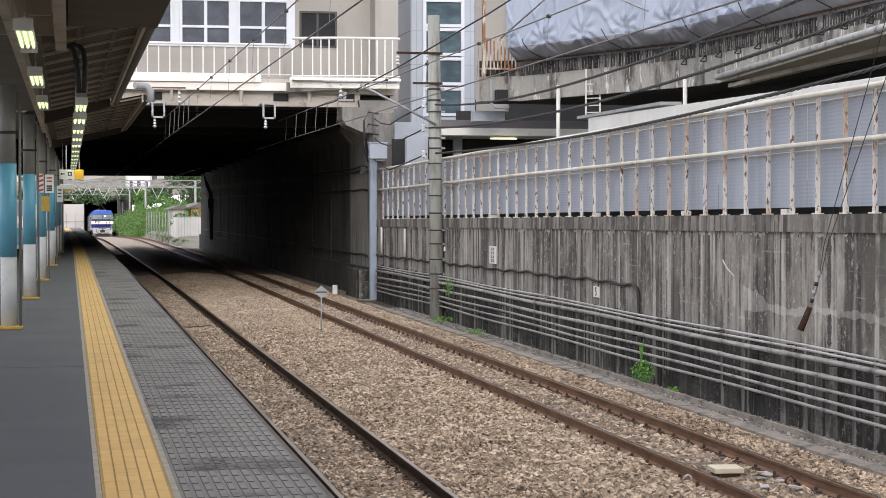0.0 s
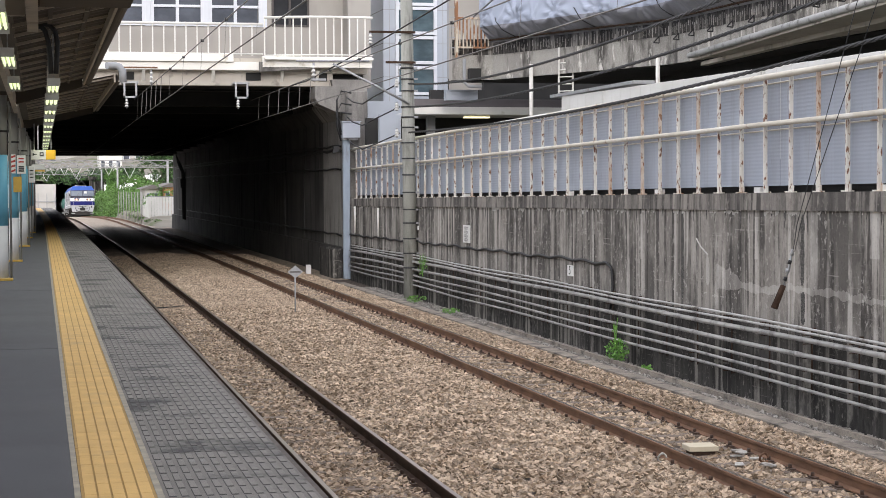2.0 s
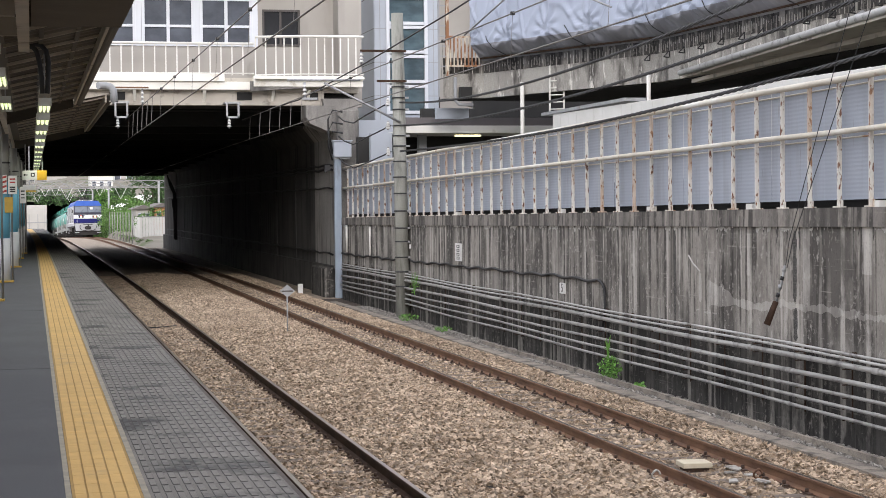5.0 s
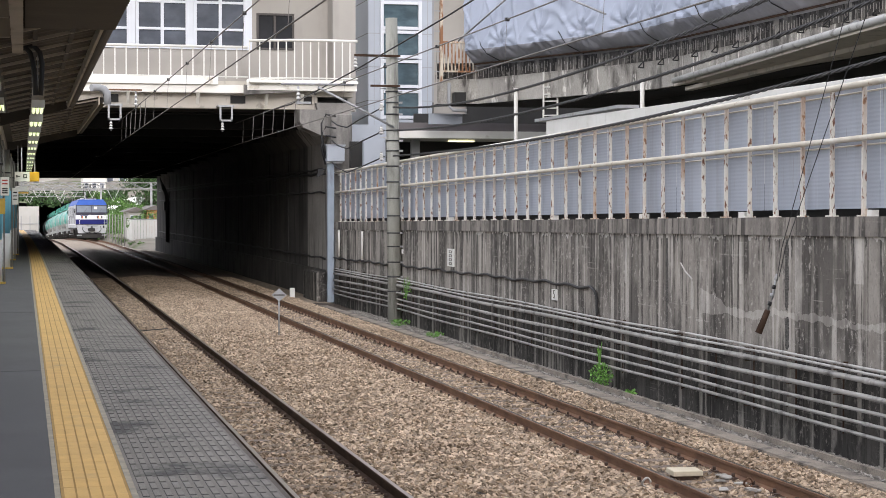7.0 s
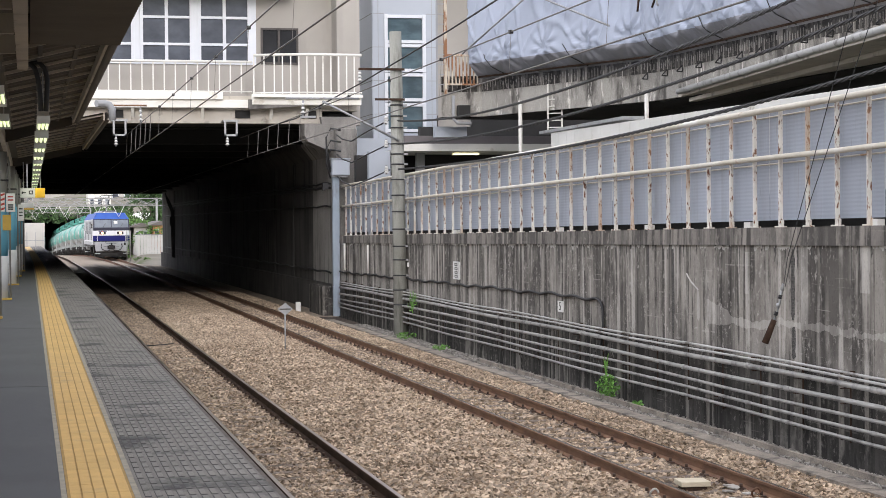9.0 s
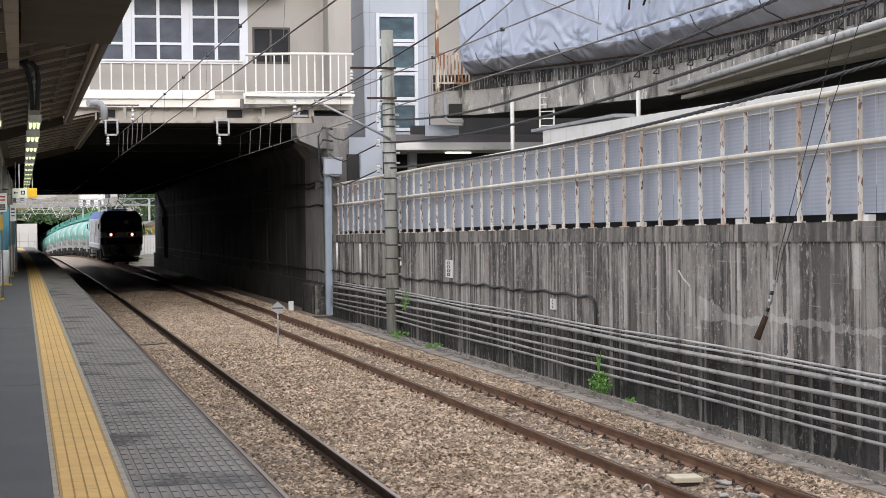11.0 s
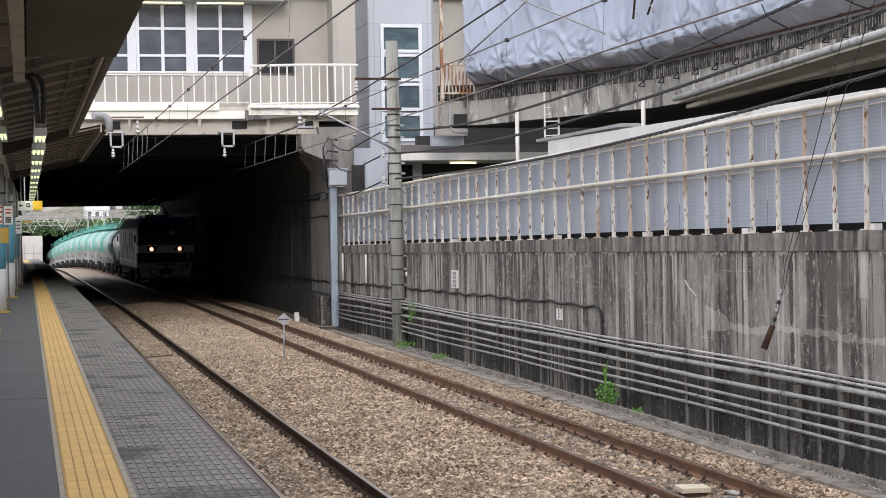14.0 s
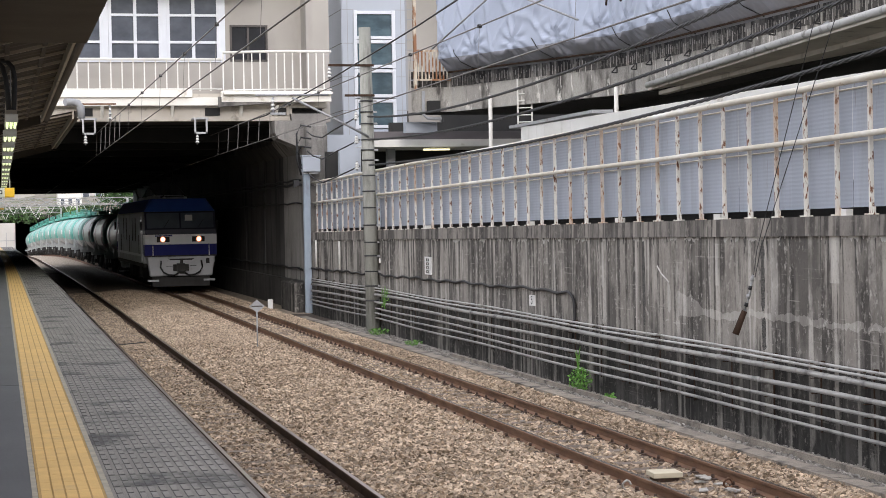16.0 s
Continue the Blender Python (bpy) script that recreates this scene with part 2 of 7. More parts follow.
CREAM_BEAM = mat("cream_beam_paint", (0.86, 0.85, 0.79), (0.80, 0.78, 0.71), 1.0, rough=0.55, bump=0.06,
                 dirt=(0.50, 0.45, 0.35), dscale=1.6, dlow=0.62, dhigh=0.75)
# Beige copy of the beam paint, darkened for the shade on undersides.
BEAM_SHADE = mat("shaded_beam_beige", (0.55, 0.51, 0.445), (0.46, 0.425, 0.37), 1.0, rough=0.7, dirt=(0.2, 0.18, 0.15), dscale=1.5, dlow=0.58, dhigh=0.7)
PANEL = mat("blue_grey_sheet", (0.372, 0.41, 0.475), (0.332, 0.37, 0.435), 0.7, (1, 1, 0.3), 0.5, bump=0.05,
            dirt=(0.30, 0.325, 0.37), dscale=1.2, dstretch=(1, 2, 0.3), dlow=0.50, dhigh=0.68, rnd=0.05,
            streak=(0.19, 0.17, 0.15), sscale=9.0, sstretch=(1, 1, 0.12), slow=0.64, shigh=0.72, samount=0.7)
PIPE = mat("grey_conduit", (0.37, 0.363, 0.35), (0.28, 0.275, 0.266), 2, (1, 0.3, 1), 0.5, bump=0.08,
           dirt=(0.10, 0.098, 0.095), dscale=3, dlow=0.52, dhigh=0.7)
PIPE_LIGHT = mat("light_conduit", (0.46, 0.46, 0.45), (0.36, 0.36, 0.35), 2, (1, 0.3, 1), 0.55, dirt=(0.14, 0.13, 0.12), dscale=3, dlow=0.55, dhigh=0.7)
BLACK = mat("black_rubber", (0.022, 0.022, 0.024), (0.014, 0.014, 0.015), 10, rough=0.6)
CABLE = mat("grey_black_cable", (0.04, 0.041, 0.045), (0.025, 0.026, 0.028), 6, rough=0.6)
WIRE = mat("dull_copper_wire", (0.20, 0.19, 0.18), (0.14, 0.133, 0.126), 5, rough=0.5, metal=0.3, bump=0)
STEEL = mat("galvanised_steel", (0.40, 0.41, 0.42), (0.30, 0.31, 0.32), 6, rough=0.5, metal=0.4, dirt=(0.22, 0.19, 0.16), dscale=3, dlow=0.58, dhigh=0.72)
POLE = mat("pole_concrete", (0.37, 0.375, 0.34), (0.27, 0.275, 0.245), 1.5, (1, 1, 0.3), 0.9, bump=0.2, bscale=40,
           dirt=(0.16, 0.16, 0.14), dscale=2, dstretch=(2, 2, 0.25), dlow=0.54, dhigh=0.68, grain=0.1)
TARP = mat("grey_tarpaulin", (0.42, 0.47, 0.58), (0.38, 0.43, 0.535), 0.5, rough=0.5, bump=0.25, bscale=5.0,
           dirt=(0.35, 0.38, 0.45), dscale=1.6, dlow=0.60, dhigh=0.78)
# Darker tarpaulin that paints in the shade of the downward-facing hem.
TARP_DARK = mat("shaded_tarpaulin_hem", (0.26, 0.265, 0.295), (0.21, 0.215, 0.24), 1.0, rough=0.6, bump=0.25, bscale=6)
BEIGE = mat("beige_render", (0.40, 0.378, 0.345), (0.365, 0.345, 0.315), 0.4, rough=0.85, bump=0.08, bscale=60, dirt=(0.32, 0.30, 0.275), dscale=0.6, dstretch=(1, 1, 0.3), dlow=0.55, dhigh=0.75)
GREY_CLAD = mat("pale_blue_cladding", (0.44, 0.48, 0.54), (0.40, 0.44, 0.50), 0.6, rough=0.5, bump=0.03)
GREY_METAL = mat("grey_cladding", (0.34, 0.35, 0.36), (0.29, 0.30, 0.31), 0.8, rough=0.5, bump=0.03)
FRAME = mat("white_window_frame", (0.72, 0.75, 0.80), (0.66, 0.69, 0.74), 1.0, rough=0.45, bump=0.02)
DARK_FRAME = mat("brown_window_frame", (0.07, 0.06, 0.055), (0.05, 0.045, 0.04), 2, rough=0.5)
GREEN_FASCIA = mat("green_fascia", (0.30, 0.62, 0.06), (0.26, 0.55, 0.05), 1, rough=0.5, bump=0.02)
GREEN_RAIL = mat("green_fascia_trim", (0.22, 0.45, 0.06), None, 1, rough=0.5, bump=0.02)
BROWN_ROOF = mat("brown_fascia", (0.15, 0.135, 0.14), (0.12, 0.11, 0.112), 1, rough=0.6)
# Near-black: paints shade under the deck and in gaps; also the duct box.
DARK = mat("near_black_shade", (0.030, 0.029, 0.028), (0.02, 0.02, 0.02), 1, rough=0.9)
CANOPY = mat("canopy_underside", (0.07, 0.057, 0.043), (0.05, 0.041, 0.031), 1.2, rough=0.75, bump=0.1, dirt=(0.05, 0.042, 0.034), dscale=1.8, dlow=0.54, dhigh=0.66)
CANOPY_DARK = mat("canopy_sheet", (0.105, 0.09, 0.072), (0.078, 0.067, 0.053), 0.8, rough=0.7, bump=0.08)
CANOPY_BEAM = mat("canopy_beam_paint", (0.42, 0.37, 0.30), (0.33, 0.29, 0.235), 1.5, rough=0.6, dirt=(0.17, 0.14, 0.11), dscale=2, dlow=0.58, dhigh=0.7)
BLUE_BAND = mat("pillar_blue", (0.13, 0.40, 0.55), (0.11, 0.35, 0.49), 2, rough=0.45, bump=0.03)
PILLAR_WHITE = mat("pillar_white", (0.62, 0.63, 0.63), (0.54, 0.55, 0.55), 2, rough=0.5, bump=0.04, dirt=(0.4, 0.39, 0.37), dscale=2, dlow=0.6, dhigh=0.75)
PILLAR_GREY = mat("pillar_grey", (0.24, 0.24, 0.225), (0.19, 0.19, 0.18), 2, rough=0.6)
COLUMN_BLUE = mat("faded_blue_column", (0.36, 0.43, 0.50), (0.29, 0.35, 0.42), 3, (1, 1, 0.4), 0.7, dirt=(0.2, 0.2, 0.2), dscale=2, dstretch=(2, 2, 0.4), dlow=0.55, dhigh=0.7)
YELLOW = mat("base_yellow", (0.58, 0.38, 0.07), (0.48, 0.31, 0.06), 5, rough=0.6)
SIGN_YELLOW = mat("sign_yellow", (0.85, 0.50, 0.03), (0.8, 0.46, 0.03), 3, rough=0.4, bump=0)
SIGN_WHITE = mat("sign_white", (0.74, 0.74, 0.72), (0.68, 0.68, 0.66), 3, rough=0.45, bump=0)
SIGN_RED = mat("sign_red", (0.45, 0.06, 0.05), (0.38, 0.05, 0.045), 3, rough=0.5, bump=0)
INK = mat("sign_ink", (0.03, 0.03, 0.03), None, 3, rough=0.6, bump=0)
LEAF = mat("weed_leaf", (0.15, 0.34, 0.06), (0.09, 0.23, 0.035), 20, rough=0.6, bump=0, island=0.35)
TREE_LEAF = mat("tree_leaf", (0.055, 0.115, 0.03), (0.03, 0.07, 0.018), 0.8, rough=0.65, bump=0, island=0.5)
BRIGHT_LEAF = mat("hedge_leaf", (0.12, 0.24, 0.05), (0.075, 0.16, 0.032), 0.8, rough=0.65, bump=0, island=0.5)
BARK = mat("bark", (0.10, 0.08, 0.06), (0.06, 0.05, 0.04), 4, rough=0.9)
EARTH = mat("dusty_ground", (0.24, 0.215, 0.18), (0.16, 0.15, 0.11), 0.3, rough=0.95, bump=0.3, bscale=5, dirt=(0.10, 0.13, 0.05), dscale=0.15, dlow=0.52, dhigh=0.62)
LOCO_BLUE = mat("engine_roof_blue", (0.045, 0.115, 0.42), (0.038, 0.095, 0.36), 1.5, rough=0.55, spec=0.2, bump=0.02, local=True)
LOCO_NAVY = mat("engine_navy", (0.018, 0.022, 0.15), (0.014, 0.018, 0.125), 1.5, rough=0.55, spec=0.15, bump=0.02, local=True)
LOCO_WHITE = mat("engine_white", (0.78, 0.79, 0.80), (0.70, 0.71, 0.73), 1.5, rough=0.4, bump=0.02, local=True)
LOCO_BLACK = mat("engine_windscreen_band", (0.012, 0.013, 0.035), (0.009, 0.010, 0.028), 1.5, rough=0.4, bump=0.02, local=True)
LOCO_GREY = mat("engine_grey", (0.48, 0.49, 0.51), (0.40, 0.41, 0.43), 1.2, rough=0.5, bump=0.03, local=True, dirt=(0.2, 0.18, 0.16), dscale=1.5, dlow=0.58, dhigh=0.72)
LOCO_DARK = mat("engine_underframe", (0.035, 0.033, 0.032), (0.022, 0.021, 0.02), 3, rough=0.8, local=True)
WINDSHIELD = mat("windscreen_glass", (0.15, 0.175, 0.21), (0.10, 0.12, 0.15), 1.0, rough=0.08, bump=0, local=True, spec=1.0)
HEADLIGHT = glow("headlight_lamp", (1.0, 0.62, 0.42), 2.6)
# Glow for an added ring that paints the orange halo round each headlight.
HEADLIGHT_HALO = glow("headlight_halo", (1.0, 0.30, 0.12), 0.7)
TANK_GREEN = mat("tank_teal", (0.13, 0.42, 0.36), (0.11, 0.36, 0.31), 0.9, rough=0.35, bump=0.02, local=True)
TANK_GREY = mat("tank_grey", (0.44, 0.46, 0.46), (0.36, 0.38, 0.38), 0.9, rough=0.4, bump=0.02, local=True)
TEAL_RAIL = mat("walkway_teal", (0.08, 0.36, 0.29), (0.06, 0.29, 0.23), 2, rough=0.5, local=True, bump=0.02)
LAMP_TUBE = glow("fluorescent_tube", (0.86, 1.0, 0.55), 1.15)
LAMP_SIDE = glow("lamp_side_glow", (1.0, 0.98, 0.75), 1.2)
WARM_STRIP = glow("warm_strip_light", (1.0, 0.93, 0.55), 1.6)
LAMP_BOX = mat("lamp_housing", (0.55, 0.55, 0.52), (0.45, 0.45, 0.42), 3, rough=0.5)
GLASS = mat("dark_window_glass", (0.13, 0.145, 0.175), (0.075, 0.083, 0.10), 0.9, (1, 1, 1.5), 0.06, bump=0, spec=0.4)
GLASS_DARK = mat("brown_window_glass", (0.035, 0.036, 0.04), (0.02, 0.021, 0.024), 0.8, rough=0.15, bump=0, spec=0.25)
GLASS_LIFT = mat("blue_window_glass", (0.10, 0.155, 0.185), (0.05, 0.08, 0.10), 1.2, (1, 1, 2.0), 0.07, bump=0, spec=0.4)
PLASTER = mat("far_house_wall", (0.55, 0.53, 0.50), (0.47, 0.45, 0.42), 0.4, rough=0.85)
FAR_ROOF = mat("far_house_roof", (0.16, 0.14, 0.13), (0.12, 0.11, 0.10), 0.5, rough=0.8)
ORANGE = mat("orange_wall", (0.55, 0.25, 0.12), (0.47, 0.21, 0.10), 0.5, rough=0.8)
WOOD_PALE = mat("pale_board", (0.62, 0.56, 0.43), (0.54, 0.48, 0.36), 6, (1, 6, 1), 0.8, bump=0.1)


# ---- mesh helpers ----
def quad(bm, pts):
    return bm.faces.new([bm.verts.new(p) for p in pts])


def box(bm, x0, x1, y0, y1, z0, z1, mi=0):
    v = [bm.verts.new(p) for p in ((x0, y0, z0), (x1, y0, z0), (x1, y1, z0), (x0, y1, z0), (x0, y0, z1), (x1, y0, z1), (x1, y1, z1), (x0, y1, z1))]
    for i in ((3, 2, 1, 0), (4, 5, 6, 7), (0, 1, 5, 4), (1, 2, 6, 5), (2, 3, 7, 6), (3, 0, 4, 7)):
        bm.faces.new([v[k] for k in i]).material_index = mi


def tube(bm, pts, r, seg=8, mi=0, cap=True, r2=None):
    """A round bar along a line of points, tapering from r to r2."""
    pts = [Vector(p) for p in pts]
    rings = []
    up = Vector((0.13, 0.07, 1)).normalized()
    for i, p in enumerate(pts):
        d = (pts[min(i + 1, len(pts) - 1)] - pts[max(i - 1, 0)]).normalized()
        if abs(d.dot(up)) > 0.97:
            a = d.cross(Vector((1, 0, 0))).normalized()
        else:
            a = d.cross(up).normalized()
        b = d.cross(a)
        rr = r if r2 is None else r + (r2 - r) * i / (len(pts) - 1)
        rings.append([bm.verts.new(p + rr * (math.cos(2 * math.pi * k / seg) * a + math.sin(2 * math.pi * k / seg) * b)) for k in range(seg)])
    for q0, q1 in zip(rings, rings[1:]):
        for k in range(seg):
            f = bm.faces.new((q0[k], q0[(k + 1) % seg], q1[(k + 1) % seg], q1[k]))
            f.material_index, f.smooth = mi, seg > 5
    if cap:
        bm.faces.new(rings[0][::-1]).material_index = mi
        bm.faces.new(rings[-1]).material_index = mi


def prism(bm, outline, a, b, axis="y", mi=0):
    """A closed outline in the other two axes, drawn out from a to b along axis."""
    def at(u, v, w):
        return {"x": (w, u, v), "y": (u, w, v), "z": (u, v, w)}[axis]
    p = [bm.verts.new(at(u, v, a)) for u, v in outline]
    q = [bm.verts.new(at(u, v, b)) for u, v in outline]
    k = len(p)
    for i in range(k):
        bm.faces.new((p[i], p[(i + 1) % k], q[(i + 1) % k], q[i])).material_index = mi
    bm.faces.new(p[::-1]).material_index = mi
    bm.faces.new(q).material_index = mi


def mesh_of(name, bm, *mats, bevel=0.0):
    bmesh.ops.recalc_face_normals(bm, faces=bm.faces[:])
    if bevel:
        bmesh.ops.bevel(bm, geom=[e for e in bm.edges if e.is_manifold and e.calc_face_angle(0) > 0.6], offset=bevel, segments=1, affect="EDGES")
    me = bpy.data.meshes.new(name)
    bm.to_mesh(me)
    bm.free()
    for m in mats:
        me.materials.append(m)
    return me


def part(name, bm, material, parent, label="", bevel=0.0):
    mats = material if isinstance(material, (list, tuple)) else (material,)
    ob = new(name, mesh_of(name, bm, *mats, bevel=bevel))
    ob.parent = parent
    if label:
        tagged(ob, label)
    return ob


def piece(name, me, parent, m):
    ob = new(name, me)
    ob.parent = parent
    ob.matrix_basis = m
    return ob


def thing(name, label, category, group="", kind="", at=(0, 0, 0)):
    ob = tagged(new(name), label, category, group, kind)
    ob.location = at
    return ob


def solid(name, bm, material, label, category, group="", kind="", bevel=0.0):
    mats = material if isinstance(material, (list, tuple)) else (material,)
    return tagged(new(name, mesh_of(name, bm, *mats, bevel=bevel)), label, category, group, kind)


def boxes(*rows):
    bm = bmesh.new()
    for r in rows:
        box(bm, *r)
    return bm


def tubes(r, *lines, seg=8):
    bm = bmesh.new()
    for ln in lines:
        tube(bm, ln, r, seg)
    return bm


# ---- the line of the railway: straight, then a slow curve to the west and a dip ----
def bend(y):
    return -7.2e-5 * max(0.0, y - 60.0) ** 2


def dip(y):
    return -1.33e-4 * max(0.0, y - 150.0) ** 2


RAIL_Z, TRACK_1, TRACK_2, GAUGE = -1.10, 3.24, 7.40, 1.067
WALL_X = 10.1


def stations(a, b, near=4.0):
    """Places along the line from a to b: long steps on the straight, short ones on the bend."""
    ys = [a]
    while ys[-1] < b - 1e-6:
        ys.append(min(b, ys[-1] + near))
    return ys


def wall_top(y):
    return 1.93 - 0.009 * y


def along(bm, outline, ys, mi=0, flat=False):
    """A cross-section (x, z) swept along the line."""
    rings = [[bm.verts.new((x + bend(y), y, z + (0 if flat else dip(y)))) for x, z in outline] for y in ys]
    k = len(outline)
    for p, q in zip(rings, rings[1:]):
        for i in range(k):
            bm.faces.new((p[i], p[(i + 1) % k], q[(i + 1) % k], q[i])).material_index = mi
    bm.faces.new(rings[0][::-1]).material_index = mi
    bm.faces.new(rings[-1]).material_index = mi


def rect(x0, x1, z0, z1):
    return [(x0, z0), (x1, z0), (x1, z1), (x0, z1)]


# ---- ground, track bed ----
def build_ground():
    bm = bmesh.new()
    quad(bm, [(-1500, -400, -1.62), (1500, -400, -1.62), (1500, 180, -1.62), (-1500, 180, -1.62)])
    quad(bm, [(-1500, 180, -1.62), (1500, 180, -1.62), (1500, 300, -4.6), (-1500, 300, -4.6)])
    quad(bm, [(-1500, 300, -4.6), (1500, 300, -4.6), (1500, 2500, -4.6), (-1500, 2500, -4.6)])
    solid("ground", bm, EARTH, "dusty earth ground beside the railway", "ground", kind="structure")


def bed_height(x, y):
    """The ballast's surface: heaped between the tracks, lower between the rails, with uneven stones."""
    h = -1.262
    mid = (TRACK_1 + TRACK_2) / 2
    h += 0.10 * math.exp(-((x - mid) / 0.9) ** 2)
    for c in (TRACK_1, TRACK_2):
        d = abs(x - c)
        if d < 0.5:
            h -= 0.015
    if x > 8.95:
        h -= 0.05 * min(1, (x - 8.95) / 0.4)
    if x < 2.3:
        h -= 0.05
    return h + 0.018 * noise.noise((x * 2.5, y * 2.5, 0)) + 0.012 * noise.noise((x * 9, y * 9, 3))


def build_ballast():
    verts, faces = [], []
    xs = np.arange(1.5, 10.11, 0.123)
    ys = [y for y in np.arange(-12, 62, 0.16)] + [y for y in np.arange(62, 300, 3.0)]
    for y in ys:
        for x in xs:
            verts.append((x + bend(y), y, bed_height(x, y) + dip(y)))
    k = len(xs)
    for j in range(len(ys) - 1):
        for i in range(k - 1):
            a = j * k + i
            faces.append((a, a + 1, a + k + 1, a + k))
    me = bpy.data.meshes.new("ballast_bed")
    me.from_pydata(verts, [], faces)
    me.materials.append(BALLAST)
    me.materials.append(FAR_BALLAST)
    # Beyond y=60 the bed takes the ballast with painted-in daylight.
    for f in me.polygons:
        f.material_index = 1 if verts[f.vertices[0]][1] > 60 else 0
    tagged(new("ballast_bed", me), "brown crushed stone ballast between the tracks", "ballast", kind="stuff")

    def scatter(name, count, x0, x1, ya, yb, material, label, smin, smax, bias, blocky):
        rng = np.random.default_rng(7 + count)
        base = np.array([(1, 0, 0), (0, 1, 0), (-1, 0, 0), (0, -1, 0), (0.2, 0.1, 0.8), (0, 0, -0.6)], float)
        tri = np.array([(0, 1, 4), (1, 2, 4), (2, 3, 4), (3, 0, 4), (1, 0, 5), (2, 1, 5), (3, 2, 5), (0, 3, 5)])
        if blocky:
            base = np.array([(x, y, z) for z in (-0.55, 0.55) for x, y in ((-0.8, -0.7), (0.8, -0.7), (0.8, 0.7), (-0.8, 0.7))], float)
            tri = np.array([(4, 5, 6), (4, 6, 7), (0, 1, 5), (0, 5, 4), (1, 2, 6), (1, 6, 5), (2, 3, 7), (2, 7, 6), (3, 0, 4), (3, 4, 7)])
        k = len(base)
        v = ya + (yb - ya) * rng.random(count) ** bias
        u = x0 + (x1 - x0) * rng.random(count)
        keep = np.ones(count, bool)
        for c in (TRACK_1, TRACK_2):
            for s in (-0.566, 0.566):
                keep &= np.abs(u - (c + s)) > 0.085
        keep &= (np.abs(u - TRACK_2) > 0.46) | (rng.random(count) < 0.55)
        u, v = u[keep], v[keep]
        n = len(u)
        size = smin + (smax - smin) * rng.random(n) ** 1.5
        shape = base[None] * (0.65 + 0.7 * rng.random((n, k, 3)))
        shape *= size[:, None, None]
        ang = rng.random((n, 3)) * 6.283
        tilt = (rng.random((n, 2)) - 0.5) * 1.3
        c, s = np.cos(ang[:, 0])[:, None], np.sin(ang[:, 0])[:, None]
        px, py, pz = shape[..., 0].copy(), shape[..., 1].copy(), shape[..., 2].copy()
        px, pz = px + tilt[:, :1] * pz, pz + tilt[:, :1] * px + tilt[:, 1:] * py
        qx, qy = c * px - s * py, s * px + c * py
        hz = np.array([bed_height(a, b) for a, b in zip(u, v)]) + 0.008
        co = np.stack([qx + u[:, None], qy + v[:, None], pz + hz[:, None]], -1).reshape(-1, 3)
        idx = (tri[None] + (np.arange(n) * k)[:, None, None]).reshape(-1, 3)
        me2 = bpy.data.meshes.new(name)
        me2.from_pydata(co.tolist(), [], idx.tolist())
        me2.materials.append(material)
        tagged(new(name, me2), label, "ballast", kind="stuff")

    scatter("ballast_stones", 118000, 1.75, 9.12, 15.0, 46.0, STONE, "loose pale brown ballast stones", 0.019, 0.036, 1.15, True)
    scatter("ballast_stones", 85000, 1.75, 9.12, 45.0, 82.0, STONE, "loose pale brown ballast stones farther along", 0.024, 0.048, 1.2, False)
    scatter("gravel", 14000, 9.2, 10.02, 18.0, 55.0, STONE_GREY, "grey gravel along the foot of the wall", 0.016, 0.032, 1.2, True)


def build_track(name, centre, label, webs, head):
    track = thing(name, label, "railway track", "tracks", "structure")
    ys = stations(-8, 60, 17) + stations(62, 300, 4)
    for side in (-1, 1):
        c = centre + side * (GAUGE / 2 + 0.0325)
        bm = bmesh.new()
        z = RAIL_Z
        prof = [(c - 0.064, z - 0.153), (c + 0.064, z - 0.153), (c + 0.064, z - 0.14), (c + 0.012, z - 0.118), (c + 0.010, z - 0.045),
                (c + 0.0325, z - 0.034), (c + 0.0325, z - 0.006), (c + 0.025, z), (c - 0.025, z), (c - 0.0325, z - 0.006),
                (c - 0.0325, z - 0.034), (c - 0.010, z - 0.045), (c - 0.012, z - 0.118), (c - 0.064, z - 0.14)]
        along(bm, prof, ys)
        bm.normal_update()
        for f in bm.faces:
            zz = [v.co.z for v in f.verts]
            if f.normal.z > 0.5 and max(zz) > z - 0.02 + dip(f.verts[0].co.y) or f.normal.z < -0.5 and min(zz) > z - 0.002:
                f.material_index = 1
        part("rail", bm, (webs, head), track)
    bm = boxes((-1.05, 1.05, -0.115, 0.115, -0.18, -0.153))
    me = mesh_of("sleeper", bm, SLEEPER, bevel=0.008)
    bm = bmesh.new()
    box(bm, -0.028, 0.028, -0.07, 0.07, -0.153, -0.128)
    tube(bm, [(0, 0.02, -0.13), (0, 0.02, -0.085)], 0.02, 6)
    box(bm, -0.045, 0.045, -0.10, 0.10, -0.158, -0.146)
    mc = mesh_of("rail_clip", bm, CLIP)
    k = 0
    y = 16.0
    while y < 118:
        piece("sleeper", me, track, pose(centre + bend(y) + 0.01 * math.sin(y * 7), y, RAIL_Z, 0, 0, 0.6 * math.sin(y * 3.1)))
        if y < 58:
            for s in (-1, 1):
                for o in (-0.1, 0.1):
                    piece("rail_clip", mc, track, pose(centre + s * (GAUGE / 2 + 0.0325) + o, y, RAIL_Z, 0, 0, 2 * math.sin(k * 5.0)))
                    k += 1
        y += 0.59
    return track


